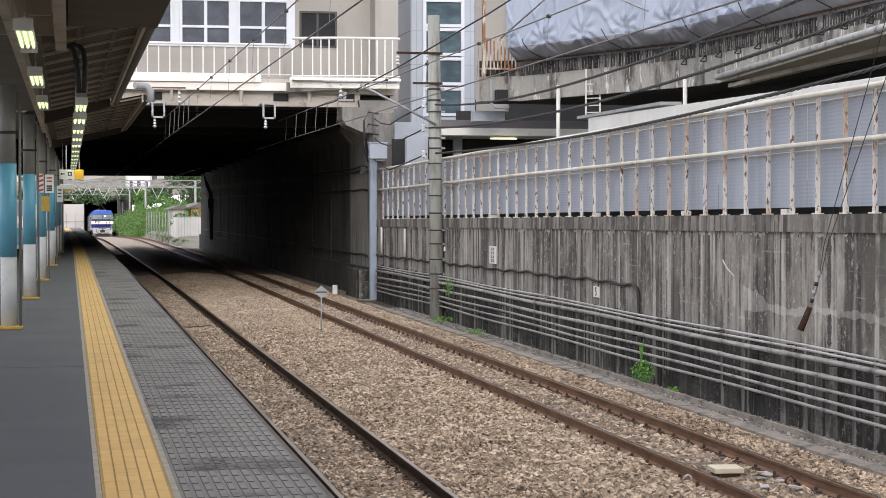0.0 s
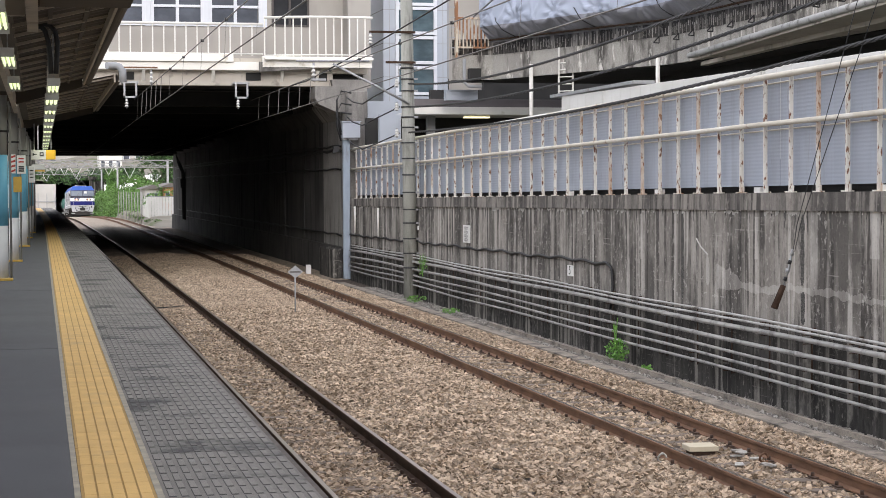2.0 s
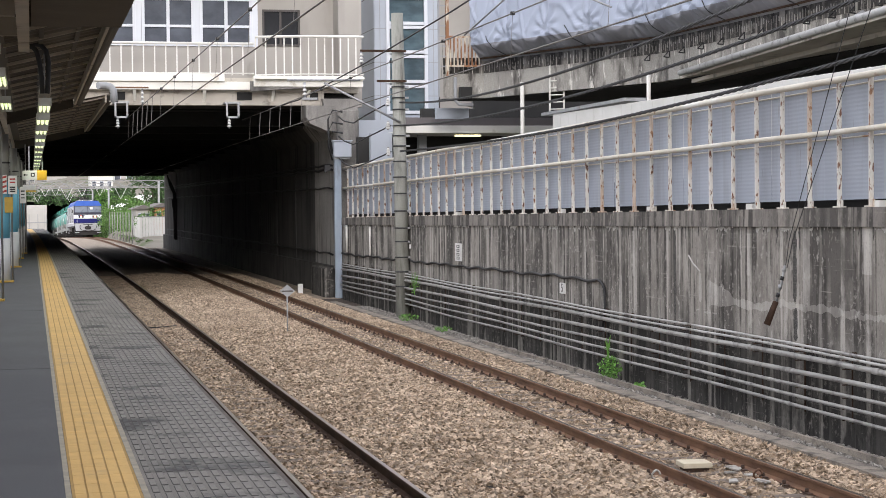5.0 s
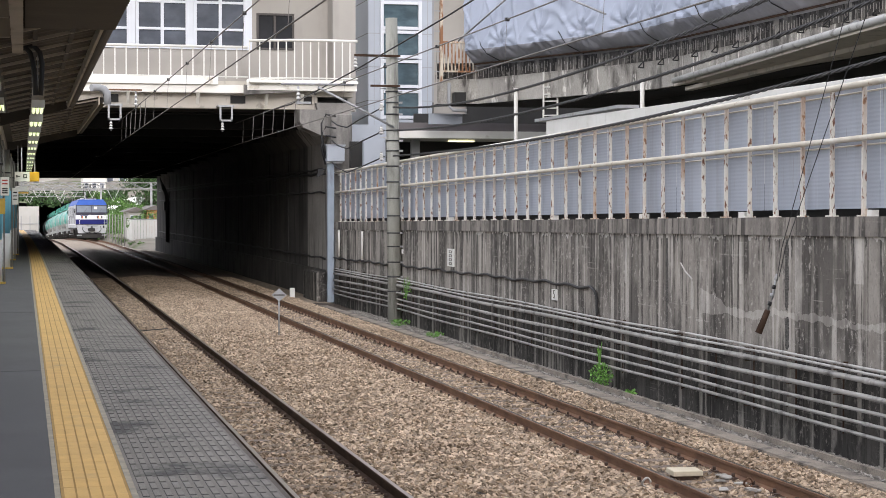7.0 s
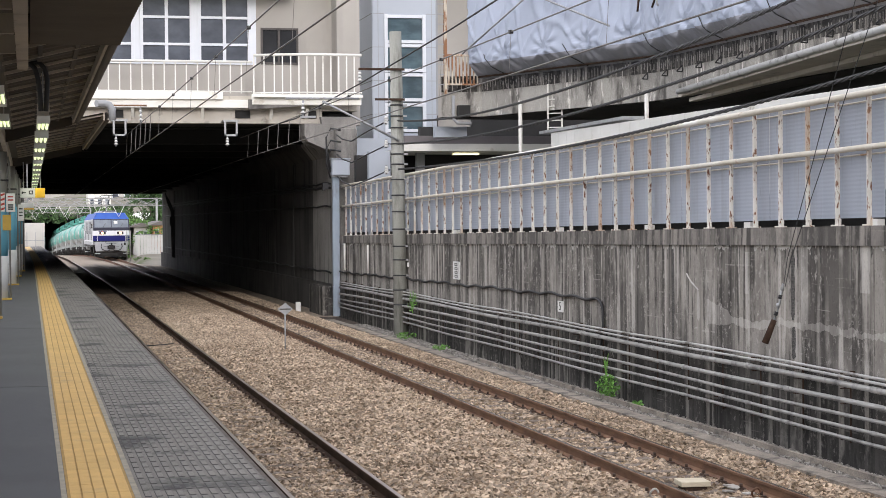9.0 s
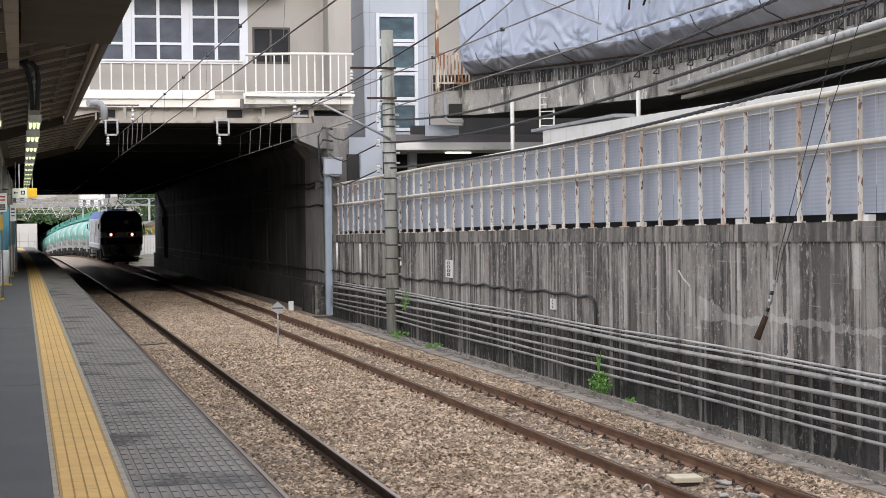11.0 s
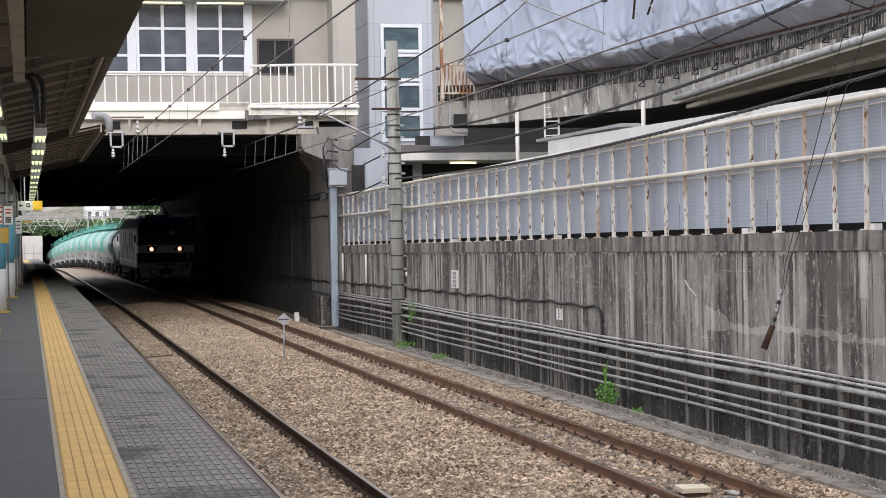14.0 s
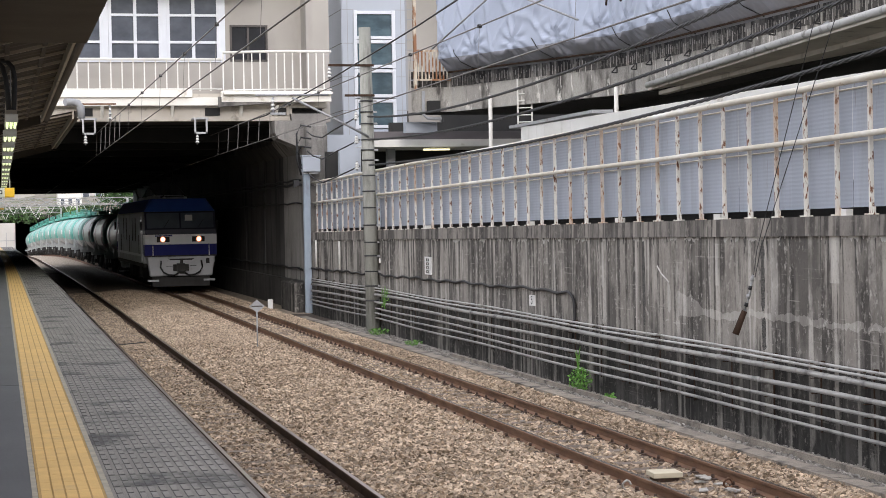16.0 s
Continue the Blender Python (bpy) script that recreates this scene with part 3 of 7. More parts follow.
# ---- platform ----
def build_platform():
    edge = 1.62
    bm = bmesh.new()
    ys = stations(-12, 60, 18) + stations(63, 159, 4)
    along(bm, [(-3.4, -1.5), (edge - 0.25, -1.5), (edge - 0.25, -0.16), (edge - 0.02, -0.16), (edge - 0.02, -0.012), (0.66, -0.012), (0.66, 0), (-3.4, 0)], ys, flat=True)
    base = solid("platform", bm, (ASPHALT,), "dark grey asphalt station platform", "platform", kind="structure")
    bm = bmesh.new()
    for a, b in ((-11.9, 21.11), (21.135, 33.0), (33.025, 60.0)):
        along(bm, rect(-3.39, 0.158, 0.0, 0.006), [a, b], flat=True)
    part("asphalt_layer", bm, ASPHALT, base)
    for a, b in ((0.160, 0.197), (0.640, 0.684)):
        bm = bmesh.new()
        along(bm, rect(a, b, 0.0, 0.006), ys, flat=True)
        part("border_line", bm, CREAM, base, "cream line along the tactile paving")
    bm = bmesh.new()
    along(bm, [(edge - 0.03, -0.10), (edge + 0.012, -0.10), (edge + 0.012, -0.006), (edge + 0.006, 0.002), (edge - 0.03, 0.002)], ys, flat=True)
    part("edge_strip", bm, EDGE, base, "dusty brown strip on the platform edge")
    # tactile tiles with five bars
    bm = boxes((-0.219, 0.219, -0.1985, 0.1985, 0, 0.008))
    for i in range(5):
        x = -0.164 + 0.082 * i
        for p in ((x - 0.035, x + 0.035, -0.1985, 0.1985, 0.008, 0.0125),):
            box(bm, *p)
    for f in bm.faces:
        f.material_index = 1 if max(v.co.z for v in f.verts) > 0.009 else 0
    me = mesh_of("tactile_tile", bm, TACTILE_GROOVE, TACTILE)
    # studded edge panels with rows of long studs
    bm = boxes((-0.452, 0.452, -0.298, 0.298, 0, 0.008))
    for i in range(12):
        for j in range(2):
            x, y = -0.407 + 0.074 * i, -0.149 + 0.298 * j
            w, h = 0.0235, 0.128
            p = [bm.verts.new((x + sx * w, y + sy * h, 0.008)) for sx, sy in ((-1, -1), (1, -1), (1, 1), (-1, 1))]
            q = [bm.verts.new((x + sx * (w - 0.004), y + sy * (h - 0.006), 0.0135)) for sx, sy in ((-1, -1), (1, -1), (1, 1), (-1, 1))]
            for a in range(4):
                bm.faces.new((p[a], p[(a + 1) % 4], q[(a + 1) % 4], q[a])).material_index = 2
            bm.faces.new(q).material_index = 1
    ms = mesh_of("studded_panel", bm, STUD, STUD_TOP, STUD_SIDE)
    y = -10.8
    while y < 156:
        piece("tactile_tile", me, base, pose(0.4185 + bend(y), y, 0.0, 0, 0, 0.15 * math.sin(y * 9)))
        y += 0.4
    y = -10.5
    while y < 156:
        piece("studded_panel", ms, base, pose(1.134 + bend(y), y, 0.0))
        y += 0.6
    return base


# ---- retaining wall, conduits, fence ----
def build_retaining_wall():
    wall = thing("retaining_wall", "rain-streaked grey concrete retaining wall", "wall", kind="structure")
    # Panels before y=-10 stand unseen, added to block low sky light.
    ys = [-75.0, -40.0, -10.0, 4.0, 14.0, 22.9, 26.5, 31.5, 39.0, 47.0, 53.2, 61.0]
    for a, b in zip(ys, ys[1:]):
        bm = bmesh.new()
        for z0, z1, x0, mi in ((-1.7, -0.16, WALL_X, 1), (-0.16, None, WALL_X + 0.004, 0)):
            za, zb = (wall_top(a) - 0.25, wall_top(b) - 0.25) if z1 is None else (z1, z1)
            v = [bm.verts.new(p) for p in ((x0, a + 0.006, z0), (x0, b - 0.006, z0), (x0, b - 0.006, zb), (x0, a + 0.006, za),
                                           (WALL_X + 0.5, a + 0.006, z0), (WALL_X + 0.5, b - 0.006, z0), (WALL_X + 0.5, b - 0.006, zb), (WALL_X + 0.5, a + 0.006, za))]
            for i in ((0, 3, 2, 1), (4, 5, 6, 7), (3, 7, 6, 2), (0, 4, 7, 3), (1, 2, 6, 5), (0, 1, 5, 4)):
                bm.faces.new([v[k] for k in i]).material_index = mi
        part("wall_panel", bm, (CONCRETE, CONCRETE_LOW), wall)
        bm = bmesh.new()
        p = [(WALL_X - 0.035, a, wall_top(a) - 0.25), (WALL_X - 0.035, b, wall_top(b) - 0.25), (WALL_X - 0.03, b, wall_top(b)), (WALL_X - 0.03, a, wall_top(a))]
        q = [(WALL_X + 0.55, *c[1:]) for c in p]
        P, Q = [bm.verts.new(c) for c in p], [bm.verts.new(c) for c in q]
        for i in range(4):
            bm.faces.new((P[i], P[(i + 1) % 4], Q[(i + 1) % 4], Q[i]))
        bm.faces.new(P[::-1]), bm.faces.new(Q)
        part("coping", bm, COPING, wall, "stained concrete coping band")
    # broken render with a pale patch
    rnd = random.Random(4)
    bm = bmesh.new()
    def flake(ya, yb, top, bottom, seed, rough):
        """A flaked strip along the wall: top and bottom heights at even steps, broken by noise."""
        n = int((ya - yb) / 0.018)
        last = None
        for k in range(n + 1):
            f = k / n
            u = f * (len(top) - 1)
            i = min(int(u), len(top) - 2)
            y = ya + (yb - ya) * f
            zt = top[i] + (top[i + 1] - top[i]) * (u - i) + rough * (noise.noise((y * 4, seed, 0)) + 0.3 * noise.noise((y * 15, seed, 3)))
            zb = bottom[i] + (bottom[i + 1] - bottom[i]) * (u - i) + rough * (1.2 * noise.noise((y * 3, seed, 7)) + 0.35 * noise.noise((y * 17, seed, 5)))
            x = WALL_X + 0.0022
            pair = (bm.verts.new((x, y, zt)), bm.verts.new((x, y, zb))) if zt - zb > 0.012 else None
            if pair and last:
                bm.faces.new((last[0], pair[0], pair[1], last[1]))
            last = pair
    flake(26.87, 26.72, (0.78, 0.72, 0.60), (0.30, 0.26, 0.34), 6, 0.05)
    flake(26.45, 23.9, (0.62, 0.56, 0.50, 0.38, 0.40, 0.36, 0.40, 0.42), (0.24, 0.23, 0.25, 0.30, 0.25, 0.27, 0.25, 0.29), 1, 0.05)
    flake(23.75, 20.2, (0.44, 0.44, 0.42, 0.46, 0.43, 0.42, 0.40, 0.46), (0.36, 0.33, 0.36, 0.33, 0.34, 0.33, 0.34, 0.33), 2, 0.07)
    flake(20.1, 14.0, (0.42, 0.42, 0.40, 0.42, 0.38, 0.40, 0.36), (0.36, 0.35, 0.38, 0.36, 0.36, 0.35, 0.36), 5, 0.07)
    flake(27.5, 25.4, (0.12, 0.14, 0.12), (0.13, 0.12, 0.13), 8, 0.05)
    part("render_patch", bm, PATCH, wall, "pale patch where the render has flaked off")
    bm = bmesh.new()
    for y0, z0, y1, z1 in ((27.3, 0.98, 27.12, 0.86), (27.12, 0.86, 26.95, 0.80), (26.95, 0.80, 26.8, 0.74)):
        tube(bm, [(WALL_X, y0, z0), (WALL_X, y1, z1)], 0.014, 5)
    part("crack_filler", bm, LIME, wall, "pale filled crack")
    # dark moss runs with a mottled core
    bm = bmesh.new()
    for yc, w, zt, zb in ((23.2, 0.085, 1.42, 0.45), (23.18, 0.08, 0.40, -0.08), (27.95, 0.075, 1.41, 0.0)):
        for k in range(26):
            z0 = zt + (zb - zt) * k / 26
            z1 = zt + (zb - zt) * (k + 0.97) / 26
            a, b = [w * (0.75 + 0.5 * noise.noise((z * 9, yc, 1))) * min(1, (k + 1.5) / 4, (27 - k) / 4) for z in (z0, z1)]
            x = WALL_X + 0.0032
            quad(bm, [(x, yc - a, z0), (x, yc + a, z0), (x, yc + b, z1), (x, yc - b, z1)])
    part("moss_run", bm, MOSS, wall, "dark mossy run down the wall")
    # broken pale strips of old render
    bm = bmesh.new()
    for y0, y1, zt, zb in ((21.12, 20.86, 1.50, 0.90), (22.93, 22.70, 1.48, 0.42), (30.1, 29.98, 1.33, 0.55), (24.9, 24.78, 1.36, 0.75), (19.3, 19.12, 1.48, 0.6)):
        k = 14
        for q in range(k):
            a, b = zt + (zb - zt) * q / k, zt + (zb - zt) * (q + 1) / k
            w0, w1 = [0.03 * noise.noise((z * 6, y0, 2)) for z in (a, b)]
            quad(bm, [(WALL_X + 0.0026, y0 + w0, a), (WALL_X + 0.0026, y1 - w0, a), (WALL_X + 0.0026, y1 - w1, b), (WALL_X + 0.0026, y0 + w1, b)])
    part("render_strip", bm, PATCH, wall, "pale strip of old render")
    # dark drips and white lime splashes under the coping
    bm, bl = bmesh.new(), bmesh.new()
    y = 13.0
    while y < 60:
        y += rnd.uniform(0.06, 0.5)
        ln = rnd.uniform(0.06, 0.35) * (2.4 if rnd.random() < 0.25 else 1)
        w = rnd.uniform(0.012, 0.05)
        zt = wall_top(y) - 0.252
        last = None
        for q in range(9):
            f = q / 8
            ww = w * (1 - f) ** 0.6 * (0.8 + 0.6 * noise.noise((f * 5, y * 3, 1)))
            yo = y + 0.02 * noise.noise((f * 3, y, 4))
            now = (bm.verts.new((WALL_X + 0.0030, yo - ww, zt - ln * f)), bm.verts.new((WALL_X + 0.0030, yo + ww, zt - ln * f)))
            if last:
                bm.faces.new((last[0], last[1], now[1], now[0]))
            last = now
    y, last = 12.0, None
    while y < 60:
        zt = wall_top(y) - 0.2515
        d = 0.10 * (noise.noise((y * 1.3, 2, 0)) + 0.7 * noise.noise((y * 7, 5, 0)) + 0.5 * noise.noise((y * 19, 8, 0))) + 0.012
        top = max(0.0, 0.05 * noise.noise((y * 5, 9, 2)))
        pair = (bl.verts.new((WALL_X + 0.0014, y, zt - top)), bl.verts.new((WALL_X + 0.0014, y, zt - top - d))) if d > 0.012 else None
        if pair and last:
            bl.faces.new((last[0], pair[0], pair[1], last[1]))
        last = pair
        y += 0.022
    part("dark_drip", bm, MOSS, wall, "dark drips below the coping")
    part("lime_run", bl, LIME, wall, "white lime splashes under the coping")
    # white drain stubs
    for y in (59.2, 54.98):
        part("drain_pipe", tubes(0.035, [(WALL_X - 0.03, y, 1.14), (WALL_X - 0.03, y, 0.26)]), WHITE_PAINT, wall, "white plastic drain pipe")


def build_kerb():
    kerb = thing("drain_kerb", "dusty low concrete kerb of the trackside drain", "kerb", kind="structure")
    me = mesh_of("kerb_stone", boxes((-0.13, 0.12, -0.999, 0.999, -0.25, 0.0)), DUST)
    y = 8.0
    k = 0
    while y < 58:
        piece("kerb_stone", me, kerb, pose(9.20, y, -1.215 + 0.002 * math.sin(k * 2.3), 0, 0, 0.05 * math.sin(k * 1.7)))
        y += 2.0
        k += 1
    me = mesh_of("kerb_stone", boxes((-0.03, 0.03, -0.999, 0.999, -0.25, 0.0)), DUST)
    y = 8.3
    while y < 40:
        piece("kerb_stone", me, kerb, pose(9.72, y, -1.22 + 0.002 * math.sin(k * 2.9), 0, 0, 0.05 * math.sin(k * 1.3)))
        y += 2.0
        k += 1


def build_conduits():
    # (height, radius, material, label)
    rows = ((-0.095, 0.019, PIPE_LIGHT, "thin pale grey cable conduit on the wall"), (-0.160, 0.019, PIPE_LIGHT, "thin pale grey cable conduit on the wall"),
            (-0.26, 0.038, PIPE, "thick grey cable conduit on the wall"), (-0.46, 0.034, PIPE, "thick grey cable conduit on the wall"),
            (-0.635, 0.025, PIPE, "dark grey cable conduit on the wall"), (-0.775, 0.025, PIPE, "dark grey cable conduit on the wall"),
            (-0.915, 0.025, PIPE, "dark grey cable conduit on the wall"))
    for i, (z, r, m, label) in enumerate(rows):
        run = thing("cable_conduit", label, "conduit", "conduits on the wall")
        x = WALL_X - 0.15 - 0.01 * (i % 2)
        line = [(x, y, z + 0.012 * math.sin(y * 0.55 + i) - (0.05 if y > 50 else 0) * (y - 50) / 10) for y in np.arange(-8, 60.5, 1.5)]
        part("pipe", tubes(r, line, seg=10), m, run)
        y = 3.0 + 0.7 * (i % 3)
        while y < 59:
            zz = z + 0.012 * math.sin(y * 0.55 + i) - (0.05 if y > 50 else 0) * (y - 50) / 10
            part("sleeve", tubes(r * 1.14, [(x, y - 0.09, zz), (x, y + 0.09, zz)], seg=10), m, run)
            y += 4.0
    for y in np.arange(1.0, 60, 1.45):
        bm = boxes((WALL_X - 0.06, WALL_X - 0.045, y - 0.010, y + 0.010, -1.0, -0.10), (WALL_X - 0.05, WALL_X + 0.001, y - 0.015, y + 0.015, -0.12, -0.09),
                   (WALL_X - 0.05, WALL_X + 0.001, y - 0.015, y + 0.015, -0.98, -0.95))
        for z, r, m, label in rows:
            box(bm, WALL_X - 0.19, WALL_X - 0.05, y - 0.012, y + 0.012, z - r - 0.012, z - r - 0.002)
        solid("conduit_bracket", bm, RAIL_DARK, "dark steel bracket carrying the conduits", "bracket", "conduit brackets")
    # the sagging black cable clipped to the wall, which turns down to the conduits
    pts = []
    for k in range(150):
        y = 60.3 - k * 0.19
        z = 0.18 + (60.3 - y) * 0.0078 + 0.022 * math.sin(y * 4.0) + 0.012 * math.sin(y * 1.3)
        pts.append((WALL_X - 0.035, y, z))
    yl, zl = pts[-1][1:]
    for k in range(1, 9):
        a = k / 8 * math.pi / 2
        pts.append((WALL_X - 0.035, yl - 0.45 * math.sin(a), zl - 0.45 * (1 - math.cos(a)) * 0.5))
    pts.append((WALL_X - 0.035, yl - 0.47, -0.10))
    pts.append((WALL_X - 0.08, yl - 0.47, -0.42))
    solid("wall_cable", tubes(0.028, pts, seg=7), BLACK, "wavy black cable clipped along the concrete wall", "cable")


def build_fence():
    fence = thing("trackside_fence", "rusty white steel fence with blue-grey sheet panels", "fence")
    post = mesh_of("post", boxes((-0.026, 0.026, -0.026, 0.026, 0.0, 1.70), (-0.07, 0.07, -0.06, 0.06, 0.0, 0.02), (-0.015, 0.015, -0.09, -0.03, 0.0, 0.10)), WHITE_RUST, bevel=0.004)
    xf = WALL_X + 0.14
    y = 14.70
    while y < 61.0:
        piece("post", post, fence, pose(xf, y, wall_top(y), 0.4 * math.sin(y * 3.0), 0, 0))
        y += 0.9219
    a, b = -2.0, 61.0
    for h, r in ((1.66, 0.044), (0.985, 0.038)):
        part("rail", tubes(r, [(xf - 0.05, y, wall_top(y) + h + 0.006 * math.sin(y * 1.1)) for y in stations(a, b, 3.0)], seg=10), RAIL_PAINT, fence)
    for h in (0.902, 1.572):
        part("rail", tubes(0.013, [(xf + 0.045, y, wall_top(y) + h) for y in stations(a, b, 6.0)], seg=6), RAIL_PAINT, fence)
    # corrugated sheets behind the posts, ribs lying flat
    bm = bmesh.new()
    prof = []
    for k in range(57):
        z = 0.103 + k * 0.0275
        prof.append((0.0018 if k % 2 else 0.0, z))
    v0 = [bm.verts.new((x, -0.905, z)) for x, z in prof]
    v1 = [bm.verts.new((x, 0.905, z - 0.0163)) for x, z in prof]
    for i in range(len(prof) - 1):
        bm.faces.new((v0[i], v0[i + 1], v1[i + 1], v1[i]))
    sheet = mesh_of("sheet_panel", bm, PANEL)
    y = 3.7
    k = 0
    while y < 60.5:
        piece("sheet_panel", sheet, fence, pose(xf + 0.09 + 0.004 * (k % 2), y, wall_top(y - 0.905)))
        y += 1.81
        k += 1
    # dark sheet painting in the shaded gap, and stub blocks under the sheets
    part("backing", boxes((xf + 0.35, xf + 0.38, -2, 61, 1.2, 2.2)), DARK, fence, "dark sheet painting in the shaded gap under the fence")
    for y in (16.2, 21.05, 25.15, 29.6, 35.0, 44.0):
        part("block", boxes((xf + 0.0, xf + 0.1, y - 0.12, y + 0.12, wall_top(y), wall_top(y) + 0.085)), WHITE_PAINT, fence, "pale block under the fence")
    # tiled parapet of the street behind
    street = thing("street_parapet", "white tiled parapet behind the fence", "wall", kind="structure")
    px = 11.2
    part("parapet_core", boxes((px + 0.01, px + 0.35, 0, 39.4, 1.2, 3.42)), WHITE_PAINT, street)
    me = mesh_of("parapet_tile", boxes((-0.012, 0.0, -0.295, 0.295, -0.15, 0.15)), WHITE_PAINT, bevel=0.004)
    y = 12.0
    while y < 39:
        piece("parapet_tile", me, street, pose(px, y, 3.62 - (39 - y) * 0.008))
        y += 0.6
    part("cap", boxes((px - 0.05, px + 0.38, 33.6, 39.5, 3.775, 3.84)), STEEL, street, "grey metal cap")


# ---- underpass below the station building ----
def build_underpass():
    bm = bmesh.new()
    y0, y1 = 61.0, 138.0
    ys = stations(y0, y1, 4.0)
    wallp = thing("wall_underpass", "concrete side wall of the underpass, light and shade painted in", "wall", kind="structure")
    tunnel_outline = [(10.15, -1.7), (10.8, -1.7), (10.8, 5.4), (9.6, 5.4), (9.75, 4.6), (10.15, 4.1)]
    along(bm, tunnel_outline, [61.0, 63.0, 66.5], flat=True)
    part("wall_mouth", bm, MOUTH, wallp, "grey concrete wall at the underpass mouth, daylight painted in")
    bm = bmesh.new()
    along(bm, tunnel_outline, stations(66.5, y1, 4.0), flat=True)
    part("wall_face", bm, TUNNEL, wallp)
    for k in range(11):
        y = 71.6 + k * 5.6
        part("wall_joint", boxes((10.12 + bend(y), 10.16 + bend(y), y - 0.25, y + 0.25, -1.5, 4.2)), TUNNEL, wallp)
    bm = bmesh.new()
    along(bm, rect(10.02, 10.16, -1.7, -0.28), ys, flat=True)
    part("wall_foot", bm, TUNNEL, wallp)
    for z, r in ((0.12, 0.035), (3.05, 0.05), (3.2, 0.035), (2.4, 0.03)):
        line = [(10.10 + bend(y), y, z + 0.03 * math.sin(y * 1.9)) for y in np.arange(62.3, 136, 1.0)]
        part("wall_cable", tubes(r, line, seg=6), BLACK, wallp, "black cable along the underpass wall")
    # Back wall added to keep side light out of the underpass.
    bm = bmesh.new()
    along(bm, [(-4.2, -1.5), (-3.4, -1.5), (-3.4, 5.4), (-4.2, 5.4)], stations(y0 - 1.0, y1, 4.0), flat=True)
    solid("wall_platform_back", bm, TUNNEL, "added back wall of the platform that keeps the underpass dark", "wall", kind="structure")
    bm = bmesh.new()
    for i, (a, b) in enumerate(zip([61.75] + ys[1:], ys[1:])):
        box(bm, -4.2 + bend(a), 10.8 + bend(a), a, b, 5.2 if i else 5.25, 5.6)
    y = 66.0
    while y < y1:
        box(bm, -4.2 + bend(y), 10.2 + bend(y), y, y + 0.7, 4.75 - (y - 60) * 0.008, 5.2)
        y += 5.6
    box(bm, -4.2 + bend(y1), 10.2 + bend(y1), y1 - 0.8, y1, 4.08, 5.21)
    solid("ceiling", bm, UNLIT, "beamed underpass ceiling with its shade painted black", "ceiling", kind="structure")
    # portal column, cornice and pier
    pier = thing("portal_pier", "grey concrete pier at the underpass mouth", "pier", kind="structure")
    part("shaft", boxes((10.0, 10.75, 60.55, 61.4, -1.7, 5.0)), PIER, pier, bevel=0.03)
    bm = bmesh.new()
    prism(bm, [(9.0, 5.15), (9.0, 4.75), (9.12, 4.55), (9.7, 4.3), (10.0, 4.28), (10.0, 5.15)], 60.7, 62.0, "y")
    part("corbel", bm, PIER, pier, "chamfered concrete corbel")
    part("plinth", boxes((9.6, 10.0, 60.9, 64.0, -1.7, -0.32)), CONCRETE_LOW, pier, "blackened concrete plinth", bevel=0.03)
    col = thing("blue_column", "faded pale blue steel column at the underpass mouth", "column")
    part("shaft", boxes((9.86, 10.08, 60.2, 60.42, -1.3, 3.45)), COLUMN_BLUE, col, bevel=0.012)
    bx = thing("junction_box", "pale grey electrical box on the column", "junction box")
    part("case", boxes((9.8, 10.4, 60.0, 60.3, 3.4, 3.93)), GREY_CLAD, bx, bevel=0.02)
    part("lid", boxes((9.77, 10.43, 59.97, 60.33, 3.93, 3.96)), GREY_CLAD, bx)
    part("foot_bracket", boxes((9.82, 10.35, 60.1, 60.34, 3.34, 3.4)), STEEL, bx)
    post = thing("white_post", "small white marker post by the track", "marker post")
    part("post", boxes((9.0, 9.17, 63.1, 63.2, -1.35, -0.93)), SIGN_WHITE, post, bevel=0.01)


# ---- footbridge and station building over the tracks ----
def railing(name, label, line, z0, h, step, rail_m, parent_group):
    """An upright-bar railing along a plan line, level."""
    r = thing(name, label, "railing", parent_group)
    bm = bmesh.new()
    tube(bm, [(x, y, z0 + h) for x, y in line], 0.045, 8)
    part("top_rail", bm, rail_m, r)
    bm = bmesh.new()
    tube(bm, [(x, y, z0 + 0.06) for x, y in line], 0.025, 6)
    part("bottom_rail", bm, rail_m, r)
    bar = mesh_of("bar", boxes((-0.02, 0.02, -0.015, 0.015, 0.0, h)), rail_m)
    for (xa, ya), (xb, yb) in zip(line, line[1:]):
        n = max(1, round(math.hypot(xb - xa, yb - ya) / step))
        for k in range(n):
            f = k / n
            piece("bar", bar, r, pose(xa + f * (xb - xa), ya + f * (yb - ya), z0, 0, 0, math.degrees(math.atan2(yb - ya, xb - xa))))
    return r


